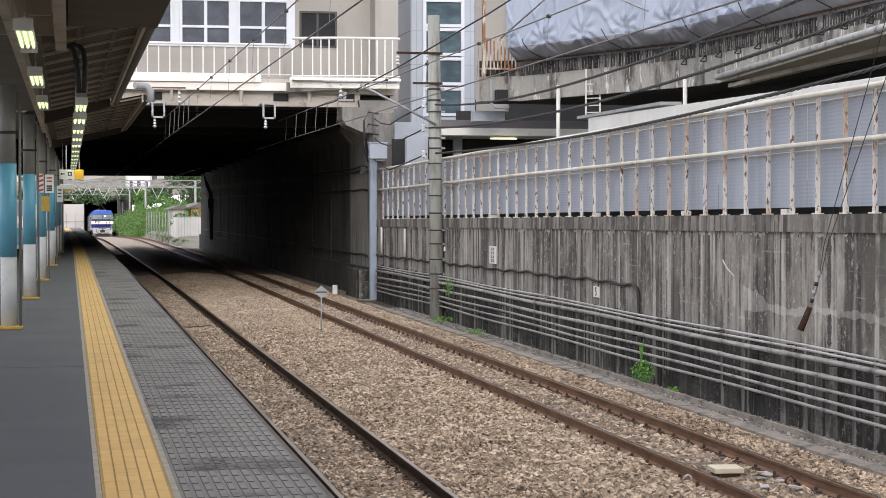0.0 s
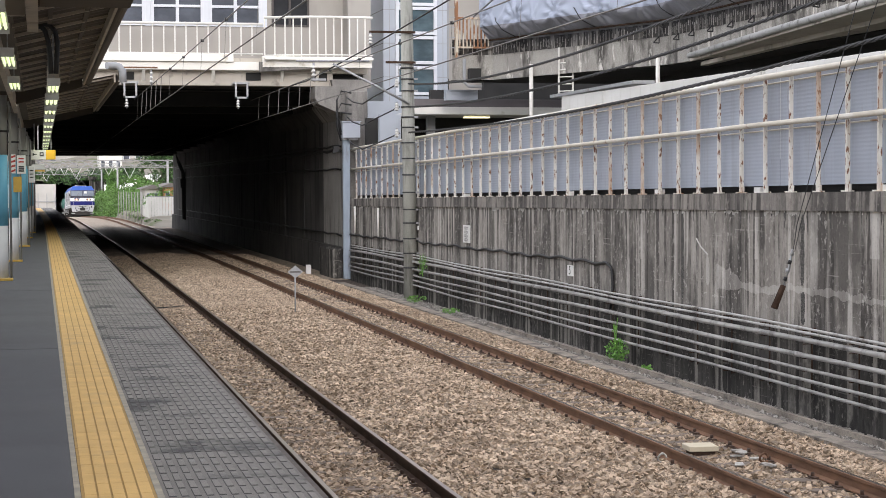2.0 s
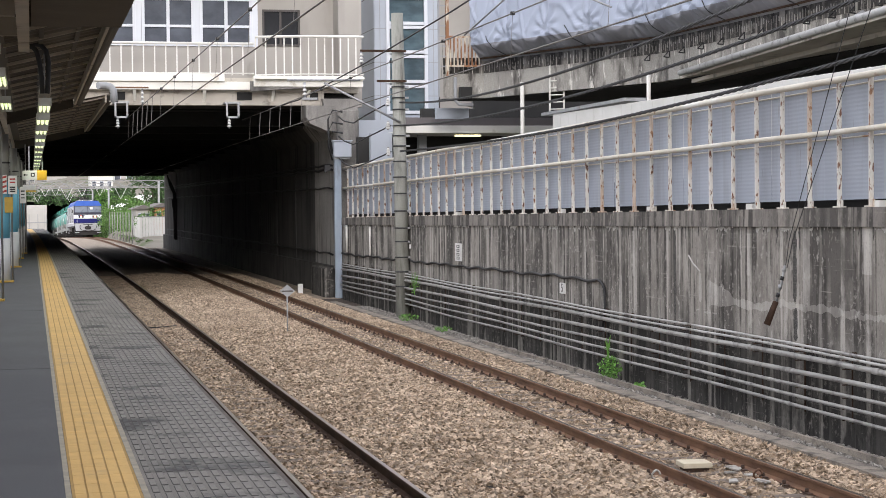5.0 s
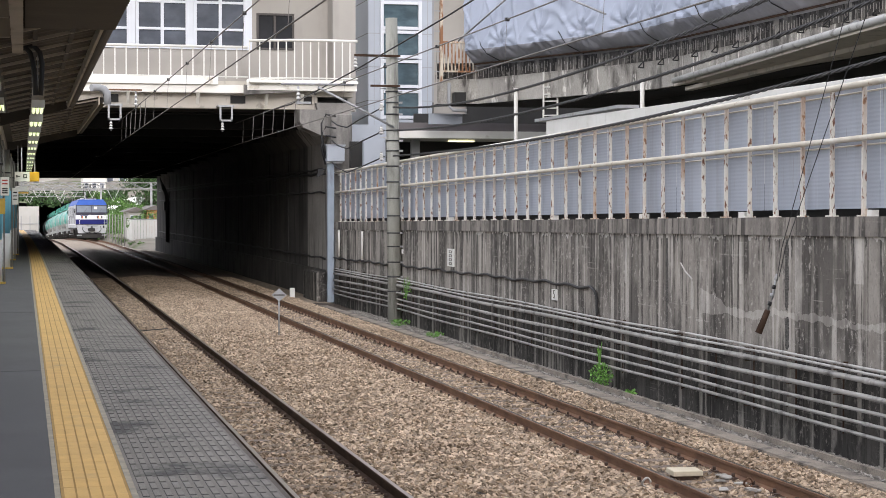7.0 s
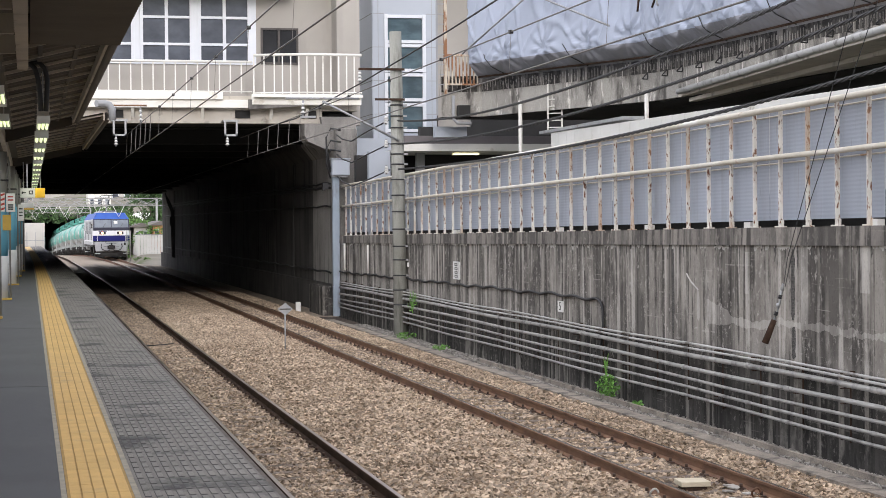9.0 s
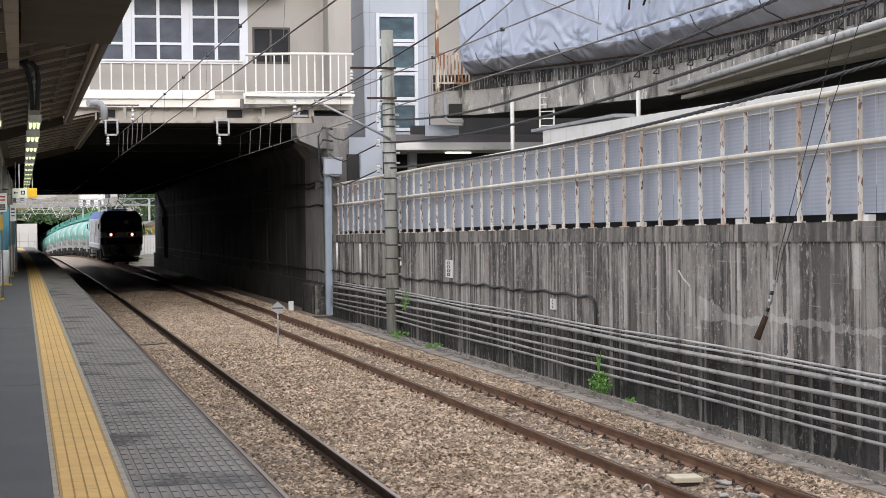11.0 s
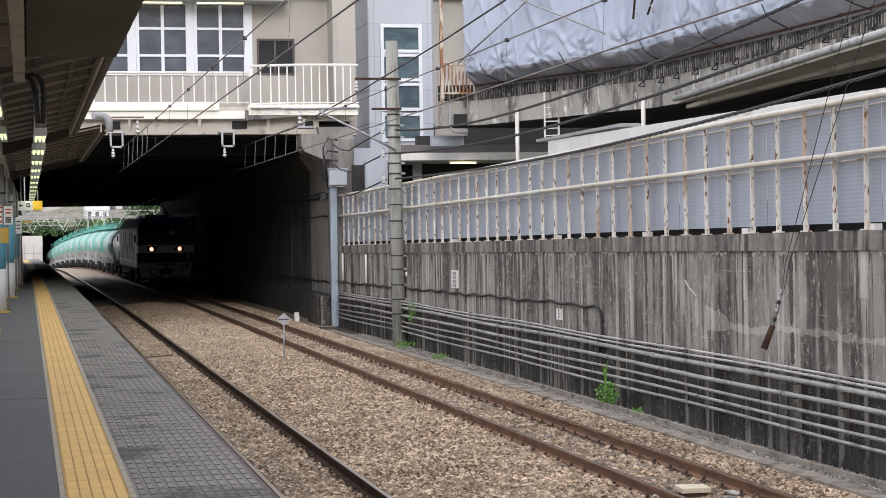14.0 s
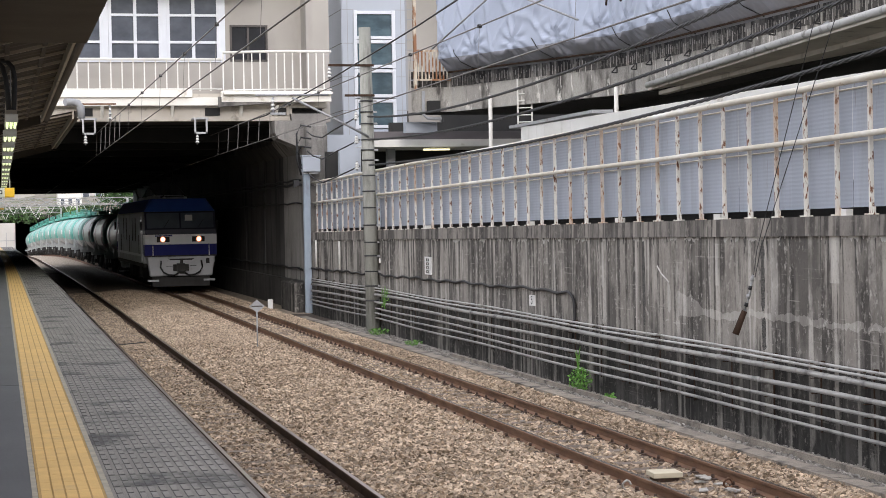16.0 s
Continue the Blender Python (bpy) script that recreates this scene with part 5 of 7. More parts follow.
# ---- overhead line ----
def insulator(x, y, z, h, group="insulators"):
    i = thing("insulator", "white ribbed porcelain insulator of the overhead line", "insulator", group)
    bm = bmesh.new()
    tube(bm, [(0, 0, 0), (0, 0, h)], 0.028, 8)
    part("pin", bm, STEEL, i)
    for k in range(3):
        zz = h * (0.25 + 0.25 * k)
        bm = bmesh.new()
        tube(bm, [(0, 0, zz - 0.03), (0, 0, zz + 0.035)], 0.078 - 0.01 * k, 12, r2=0.03)
        part("shed", bm, SIGN_WHITE, i)
    i.location = (x, y, z)
    return i


def strands(pts, r, turns_per_m, count=3):
    """The strands of a twisted cable, wound round a line of points."""
    out = []
    pts = [Vector(p) for p in pts]
    for s in range(count):
        line, dist = [], 0.0
        for i, (a, b) in enumerate(zip(pts, pts[1:])):
            ln = (b - a).length
            n = max(2, int(ln / 0.09))
            for k in range(n):
                f = k / n
                ang = 2 * math.pi * (turns_per_m * (dist + f * ln) + s / count)
                line.append(a.lerp(b, f) + Vector((math.cos(ang) * r, 0, math.sin(ang) * r)))
            dist += ln
        bm = bmesh.new()
        tube(bm, line, r * 0.95, 5)
        out.append(bm)
    return out


def build_overhead():
    # pole
    p = thing("catenary_pole", "tall weathered concrete catenary pole by the wall", "pole")
    bm = bmesh.new()
    tube(bm, [(9.92, 49.2, -1.4), (9.82, 49.2, 7.05)], 0.195, 20, r2=0.165)
    part("shaft", bm, POLE, p)
    for z in (5.02, 4.72, 4.4, 3.96, 3.68, 3.4, 2.98, 2.55, 2.1, 1.62, 1.15, 0.78, 0.35, -0.05, -0.45):
        x = 9.92 - 0.1 * (z + 1.4) / 8.45
        part("band", tubes(0.20, [(x, 49.2, z), (x, 49.2, z + 0.035)], seg=16), CABLE, p)
        part("bolt", boxes((x + 0.14, x + 0.25, 49.05, 49.09, z - 0.01, z + 0.04)), STEEL, p)
    part("tag", boxes((10.06, 10.13, 48.98, 49.0, 0.60, 0.72)), SIGN_WHITE, p, "small white tag")
    for z0 in (6.00, 5.18):
        part("arm", boxes((8.75 if z0 > 5.5 else 9.2, 10.02, 48.95, 49.01, z0 - 0.03, z0 + 0.03)), RAIL_DARK, p)
    part("strut", tubes(0.032, [(9.85, 49.0, 4.05), (8.9, 49.0, 4.55), (7.75, 49.0, 5.12)]), STEEL, p)
    part("boom", tubes(0.028, [(6.75, 49.0, 5.19), (8.75, 49.0, 5.20)]), STEEL, p)
    insulator(7.22, 49.0, 4.72, 0.42)
    insulator(8.78, 48.98, 5.62, 0.36)
    part("catcher", boxes((7.15, 7.55, 48.9, 49.1, 4.66, 4.72)), STEEL, p)
    insulator(3.55, 60.2, 5.1, 0.55)
    for x in (2.89, 6.53):
        b = thing("wire_bracket", "galvanised square wire bracket under the bridge", "bracket", "wire brackets")
        part("frame", boxes((x - 0.22, x - 0.16, 60.6, 60.7, 4.72, 5.2), (x + 0.16, x + 0.22, 60.6, 60.7, 4.72, 5.2), (x - 0.26, x + 0.26, 60.6, 61.36, 5.2, 5.26), (x - 0.22, x + 0.22, 60.6, 60.7, 4.72, 4.78)), STEEL, b)
        insulator(x - 0.12, 60.65, 4.38, 0.345)

    # messenger and contact wires with droppers, for the two tracks
    for c in (TRACK_1, TRACK_2):
        w = thing("overhead_wire", "overhead line of messenger and contact wire with droppers", "overhead wire", "overhead lines")
        ms = [(c + 0.04, y, 4.83 + 0.08 * ((y - 26.0) / 40.0) ** 2) for y in np.arange(-12, 66.1, 1.3)]
        part("messenger", tubes(0.012, ms, seg=6), WIRE, w)
        part("contact_wire", tubes(0.012, [(c, -12, 4.17), (c, 61, 4.12)] + [(c + 0.25 * bend(y), y, 4.115 - (y - 64) * 0.003) for y in stations(64, 134, 5)], seg=6), WIRE, w)
        for y in (8.0, 13.0, 18.0, 23.0, 28.0, 33.0, 38.0, 43.0, 47.5, 51.0, 53.2, 55.6, 58.0, 60.6, 63.4):
            zz = 4.83 + 0.08 * ((y - 26.0) / 40.0) ** 2
            part("dropper", tubes(0.004 if y < 49 else 0.010, [(c + 0.04, y, zz), (c, y, 4.13)], seg=5), WIRE, w)
            if y < 49:
                part("clamp", boxes((c + 0.01, c + 0.07, y - 0.04, y + 0.04, zz - 0.03, zz + 0.025)), BLACK, w)
    # three heavy twisted feeder cables along the wall
    for za, zm2, zb, x in ((4.63, 4.20, 5.9, 9.62), (3.98, 3.72, 5.2, 9.62), (3.26, 3.16, 4.25, 9.62)):
        f = thing("feeder_cable", "heavy twisted black feeder cable hung from the pole", "cable", "feeder cables")
        pts = []
        for y in np.arange(0, 49.3, 1.5):
            u = (y - 37.5) / 11.7
            z = zm2 + (za - zm2) * u * u if y > 37.5 else zm2 + (zb - zm2) * ((37.5 - y) / 37.5) ** 2 * 1.6
            pts.append((x, y, z))
        for bm in strands(pts, 0.0155, 1.3):
            part("strand", bm, CABLE, f)
        lo = [(x, 49.2, za), (9.35, 51.5, za - 0.25), (9.6, 55.0, za - 0.32), (9.9, 58.5, za - 0.1), (10.0, 60.2, za + 0.12)]
        part("lead", tubes(0.02, lo, seg=7), CABLE, f)
        ins = insulator(9.55, 49.25, za - 0.12, 0.25)
    f = thing("feeder_cable", "black cable hung from the pole arm", "cable", "feeder cables")
    part("strand", tubes(0.02, [(8.78, 0, 8.0), (8.78, 10, 7.3), (8.78, 20, 6.72), (8.78, 30, 6.25), (8.78, 38, 5.93), (8.78, 49, 5.60), (8.35, 52, 5.3), (7.9, 55, 5.0), (7.5, 58.5, 4.92)], seg=7), CABLE, f)
    # loops of cable at the pier
    for k, (z0, z1) in enumerate(((4.9, 3.6), (4.5, 3.5), (4.2, 3.3))):
        solid("pier_cable", tubes(0.03, [(10.1, 60.0, z0), (9.75, 59.9, z0 + 0.05), (9.6, 59.9, z0 - 0.25), (9.62, 59.95, (z0 + z1) / 2), (9.75, 60.0, z1)]), BLACK, "looped black cable on the pier", "cable", "pier cables")
    solid("pier_clamp", boxes((9.55, 9.72, 60.3, 60.56, 2.95, 3.15), (9.52, 9.6, 60.25, 60.4, 2.9, 3.0)), BLACK, "black cable clamp on the pier", "clamp")
    # guy wires with a weight
    g = thing("guy_weight", "dark weathered weight hanging from two guy wires", "weight")
    bm = bmesh.new()
    a, b = Vector((9.40, 22.5, 0.20)), Vector((9.53, 22.5, 0.50))
    tube(bm, [a, b], 0.05, 6, r2=0.04)
    part("block", bm, RAIL_DARK, g)
    part("link", tubes(0.016, [(9.53, 22.5, 0.50), (9.60, 22.5, 0.68), (9.66, 22.5, 0.98)], seg=6), STEEL, g)
    for k in range(4):
        part("shackle", tubes(0.026, [(9.55 + 0.03 * k, 22.5, 0.56 + 0.11 * k), (9.565 + 0.03 * k, 22.5, 0.61 + 0.11 * k)], seg=6), STEEL if k % 2 else BLACK, g)
    part("wire", tubes(0.0055, [(9.62, 22.38, 0.98), (9.60, 22.22, 1.31), (9.6, 20.44, 4.04), (9.6, 18.5, 7.0)], seg=5), CABLE, g)
    part("wire", tubes(0.0055, [(9.63, 22.36, 0.95), (9.6, 22.1, 1.32), (9.6, 19.73, 4.19), (9.6, 17.4, 7.0)], seg=5), CABLE, g)


# ---- the concrete deck and the sheeted scaffold ----
def build_deck():
    d = thing("concrete_deck", "rain-stained concrete deck above the fence", "deck", kind="structure")
    line = [(12.1, 53.6), (13.26, 53.2), (16.17, 45.6), (16.6, 36.0), (16.9, 10.0)]
    for i, ((xa, ya), (xb, yb)) in enumerate(zip(line, line[1:])):
        bm = bmesh.new()
        nx, ny = (ya - yb), (xb - xa)
        ln = math.hypot(nx, ny)
        nx, ny = nx / ln * 0.4, ny / ln * 0.4
        z0, z1 = 4.98, 6.02
        P = [bm.verts.new((xa, ya, z0)), bm.verts.new((xb, yb, z0)), bm.verts.new((xb, yb, z1)), bm.verts.new((xa, ya, z1))]
        Q = [bm.verts.new((xa + nx, ya + ny, z0)), bm.verts.new((xb + nx, yb + ny, z0)), bm.verts.new((xb + nx, yb + ny, z1)), bm.verts.new((xa + nx, ya + ny, z1))]
        for k in range(4):
            bm.faces.new((P[k], P[(k + 1) % 4], Q[(k + 1) % 4], Q[k]))
        bm.faces.new(P[::-1]), bm.faces.new(Q)
        part("edge_face", bm, DECK, d)
        bm2 = bmesh.new()
        sx, sy = nx * 0.04, ny * 0.04
        for u in (0.0,):
            q = [(xa - sx, ya - sy), (xb - sx, yb - sy), (xb + sx, yb + sy), (xa + sx, ya + sy)]
            prism(bm2, q, z1 - 0.30, z1 + 0.17, "z")
        part("drip_band", bm2, CONCRETE_LOW, d, "blackened band along the deck edge")
        # ribbed drip strip along the top
        bm = bmesh.new()
        n = int(ln / 0.13)
        for k in range(n):
            f = (k + 0.5) / n
            x, y = xa + f * (xb - xa), ya + f * (yb - ya)
            box(bm, x - 0.009 - nx * 0.05, x + 0.009 - nx * 0.05, y - 0.009 - ny * 0.05, y + 0.009 - ny * 0.05, z1 - 0.24 - 0.11 * math.sin(k * 3.3), z1 - 0.04 + 0.05 * math.sin(k * 5.1))
        part("drip_ribs", bm, PATCH, d)
    # Black soffit sheet: the shade under the deck as a colour.
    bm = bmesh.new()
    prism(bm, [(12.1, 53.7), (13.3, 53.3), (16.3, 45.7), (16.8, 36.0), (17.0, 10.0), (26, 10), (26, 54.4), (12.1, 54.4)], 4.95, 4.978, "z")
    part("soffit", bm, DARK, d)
    bm = bmesh.new()
    prism(bm, [(12.3, 53.9), (13.5, 53.5), (16.5, 45.9), (17.0, 36.0), (17.2, 10.0), (26, 10), (26, 54.4), (12.3, 54.4)], 5.80, 5.90, "z")
    part("slab", bm, DECK, d)
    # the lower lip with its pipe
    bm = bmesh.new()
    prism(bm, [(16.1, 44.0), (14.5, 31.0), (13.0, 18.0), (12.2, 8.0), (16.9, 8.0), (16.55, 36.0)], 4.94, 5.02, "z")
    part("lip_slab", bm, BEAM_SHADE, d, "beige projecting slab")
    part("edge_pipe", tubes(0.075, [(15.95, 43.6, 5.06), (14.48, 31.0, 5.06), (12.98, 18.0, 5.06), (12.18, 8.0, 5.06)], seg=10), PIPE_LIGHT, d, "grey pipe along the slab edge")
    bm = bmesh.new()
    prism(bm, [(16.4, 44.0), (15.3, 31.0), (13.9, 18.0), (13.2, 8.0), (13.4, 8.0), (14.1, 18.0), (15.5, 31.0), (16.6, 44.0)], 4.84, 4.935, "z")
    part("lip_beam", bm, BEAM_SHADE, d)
    for y, z in ((46.0, 5.46), (45.0, 5.47), (44.0, 5.5), (42.8, 5.5), (41.6, 5.51), (40.4, 5.52), (39.36, 5.53), (38.21, 5.54), (37.05, 5.56), (35.87, 5.57), (34.97, 5.58), (33.76, 5.6), (32.5, 5.6)):
        x = 16.17 + max(0.0, 45.6 - y) * 0.045 - 0.03 if y < 45.6 else 15.98
        a, b, c = (x, y, z + 0.1), (x - 0.15, y, z + 0.11), (x, y, z + 0.27)
        part("triangle_bracket", tubes(0.016, [a, b], [b, c], [c, a], seg=5), BLACK, d, "black triangular bracket")
    part("vent_elbow", tubes(0.07, [(15.9, 33.5, 5.1), (15.9, 33.5, 5.42), (16.1, 33.5, 5.52)], seg=10), GREY_METAL, d, "grey vent elbow")
    # near-black walls painting in the shade below the deck, posts and ladder
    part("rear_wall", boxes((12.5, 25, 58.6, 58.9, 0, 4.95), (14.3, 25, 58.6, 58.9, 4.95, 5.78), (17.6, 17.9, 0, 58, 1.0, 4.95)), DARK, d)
    part("plinth_wall", boxes((12.1, 13.1, 54.5, 54.8, 4.42, 4.74)), GREY_CLAD, d)
    for x, y, z0, z1 in ((13.9, 51.2, 4.2, 5.32), (15.81, 45.6, 4.45, 5.2)):
        part("white_post", tubes(0.06, [(x, y, z0 - 2), (x, y, z1)]), WHITE_PAINT, d)
    part("duct", tubes(0.05, [(12.4, 53.3, 5.6), (12.4, 53.3, 4.9), (12.5, 53.2, 4.78), (12.9, 53.1, 4.76)], seg=8), GREY_METAL, d)
    part("duct_box", boxes((12.5, 12.85, 53.0, 53.3, 4.95, 5.3)), DARK, d)
    l = thing("steel_ladder", "small white steel ladder on the deck face", "ladder")
    for o in (0.0, 0.32):
        part("stile", boxes((14.37 + o, 14.41 + o, 50.0 - o, 50.05 - o, 4.42, 5.72)), WHITE_PAINT, l)
    for k in range(5):
        z = 4.48 + 0.2 * k
        part("rung", tubes(0.018, [(14.39, 50.02, z), (14.71, 49.70, z)], seg=6), WHITE_PAINT, l)
    r = thing("rusty_railing", "rust-streaked cream railing at the deck corner", "railing")
    for k in range(9):
        part("bar", boxes((12.2 + 0.11 * k, 12.24 + 0.11 * k, 53.1, 53.14, 5.92, 6.78)), RUSTY, r)
    for z0, z1 in ((6.76, 6.82), (5.90, 5.95)):
        part("rail", boxes((12.15, 13.2, 53.08, 53.16, z0, z1)), RUSTY, r)
    part("post", boxes((12.08, 12.16, 53.05, 53.2, 5.6, 9.5)), RUSTY, r)
    part("post", boxes((11.85, 11.90, 53.15, 53.2, 5.0, 9.5)), GREY_METAL, r)
    for k in range(12):
        part("rung", boxes((11.90, 12.08, 53.12, 53.16, 5.9 + 0.3 * k, 5.93 + 0.3 * k)), GREY_METAL, r)

    # sheeting with folds, tied in at the foot
    t = thing("scaffold_sheeting", "wrinkled grey tarpaulin sheeting over a scaffold", "tarpaulin")
    plan = [(13.08, 52.6), (16.0, 45.3), (16.4, 36.0), (16.75, 10.0)]
    seglen = [math.dist(a, b) for a, b in zip(plan, plan[1:])]
    total = sum(seglen)
    nu, nv = 620, 64
    bay = 1.83

    def on_plan(s):
        for (xa, ya), (xb, yb), ln in zip(plan, plan[1:], seglen):
            if s <= ln or (xb, yb) == plan[-1]:
                f = s / ln
                nx, ny = (yb - ya) / ln, -(xb - xa) / ln
                return xa + f * (xb - xa), ya + f * (yb - ya), nx, ny
            s -= ln

    def swell(s, h):
        """How far the sheet stands out of the scaffold's foot: taut above, drawn in under a creased hem."""
        crease = 0.42 + 0.08 * noise.noise((s * 0.9, 4.0, 0)) + 0.09 * math.sin(s * 2 * math.pi / bay + 0.6)
        o = 0.50 * min(1.0, h / crease) ** 0.85
        d = (s + 0.5 * bay) % bay - 0.5 * bay
        r = math.hypot(d, 0.8 * (h - crease - 0.12))
        a = math.atan2(h - crease - 0.12, d)
        o += 0.055 * math.cos(11 * a + 3 * noise.noise((s * 0.3, 1, 1))) * math.exp(-((r - 0.25) / 0.30) ** 2)
        o -= 0.10 * math.exp(-(r / 0.11) ** 2)
        o -= 0.035 * math.exp(-(d / 0.05) ** 2) * min(1.0, h)
        n1 = noise.noise((s * 0.9 + h * 0.55, h * 0.35 - s * 0.2, 9))
        n2 = noise.noise((s * 1.3 - h * 0.8, h * 0.4 + s * 0.3, 21))
        o += 0.06 * max(0.0, 0.08 - abs(n1)) / 0.08 + 0.045 * max(0.0, 0.06 - abs(n2)) / 0.06
        o += 0.04 * noise.noise((s * 0.5, h * 0.4, 0)) + 0.010 * noise.noise((s * 5.0, h * 2.2, 5))
        return o * min(1.0, h / 0.12 + 0.05)

    bm = bmesh.new()
    grid = []
    for i in range(nu + 1):
        s = total * (i / nu) ** 1.25
        x, y, nx, ny = on_plan(s)
        col = []
        for j in range(nv + 1):
            h = 6.12 * (j / nv) ** 1.35
            o = swell(s, h)
            col.append((bm.verts.new((x - abs(nx) * o, y - abs(ny) * o, 6.04 + h)), h))
        grid.append(col)
    for i in range(nu):
        for j in range(nv):
            f = bm.faces.new((grid[i][j][0], grid[i + 1][j][0], grid[i + 1][j + 1][0], grid[i][j + 1][0]))
            f.smooth = True
            # The foot of the sheet takes the colour with shade painted in.
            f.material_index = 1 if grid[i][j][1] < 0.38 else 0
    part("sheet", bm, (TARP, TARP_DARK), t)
    for s0, s1, z0, z1, m in ((0.1, 4.4, 6.75, 8.6, STEEL), (2.2, 6.8, 8.6, 6.95, STEEL), (8.0, 8.3, 7.2, 8.3, RAIL_DARK), (9.4, 8.6, 7.2, 8.3, STEEL), (9.0, 10.2, 7.2, 8.3, RAIL_DARK), (12.8, 14.8, 7.2, 8.3, STEEL), (14.9, 15.9, 7.2, 8.3, RAIL_DARK)):
        a, b = on_plan(s0), on_plan(s1)
        part("brace_pole", tubes(0.028, [(a[0] - 0.70, a[1] - 0.34, z0), (b[0] - 0.70, b[1] - 0.34, z1)]), m, t, "galvanised scaffold brace")
    part("foot_pole", tubes(0.028, [(x - 0.10, y - 0.10, 6.10) for x, y in plan]), RAIL_DARK, t)
    for k in range(14):
        s = bay * (k + 0.5)
        x, y, nx, ny = on_plan(s)
        part("foot_bracket", boxes((x - 0.07, x + 0.0, y - 0.14, y - 0.07, 6.05, 6.14)), STEEL, t)
        if k % 2:
            continue
        rope = []
        for q in range(6):
            h = 0.62 * (1 - q / 5) + 0.02
            o = swell(s + 0.10 * q, h) + 0.03
            x, y, nx, ny = on_plan(s + 0.10 * q)
            rope.append((x - abs(nx) * o, y - abs(ny) * o, 6.04 + h))
        part("tie_rope", tubes(0.013, rope, seg=5), BLACK, t, "black tie rope round the hem")


# ---- small things by the track ----
def leaf_clump(bm, centre, radius, count, size, rng, squash=1.0):
    cx, cy, cz = centre
    for _ in range(count):
        while True:
            p = Vector((rng.uniform(-1, 1), rng.uniform(-1, 1), rng.uniform(-1, 1)))
            if p.length <= 1:
                break
        p = Vector((p.x * radius, p.y * radius, p.z * radius * squash)) + Vector((cx, cy, cz))
        m = Euler((rng.uniform(-1.2, 1.2), rng.uniform(-1.2, 1.2), rng.uniform(0, 6.28))).to_matrix()
        s = size * rng.uniform(0.6, 1.3)
        v = [bm.verts.new(p + m @ Vector(q)) for q in ((-s, 0, 0), (0, -s * 0.5, s * 0.12), (s, 0, 0), (0, s * 0.5, s * 0.12))]
        bm.faces.new(v)


def build_weed(x, y, z, h, r, count, seed, name="weed"):
    rng = random.Random(seed)
    w = thing(name, "bright green weed growing at the foot of the wall", "plant", "weeds")
    for k in range(7):
        a = rng.uniform(0, 6.28)
        bm = bmesh.new()
        tube(bm, [(x, y, z - 0.03), (x + 0.4 * r * math.cos(a), y + 0.4 * r * math.sin(a), z + h * 0.5), (x + r * 0.7 * math.cos(a), y + r * 0.7 * math.sin(a), z + h * rng.uniform(0.6, 1.0))], 0.006, 5)
        part("stem", bm, LEAF, w)
    bm = bmesh.new()
    leaf_clump(bm, (x, y, z + h * 0.45), r, count, 0.035, rng, h * 0.5 / r)
    part("leaves", bm, LEAF, w)


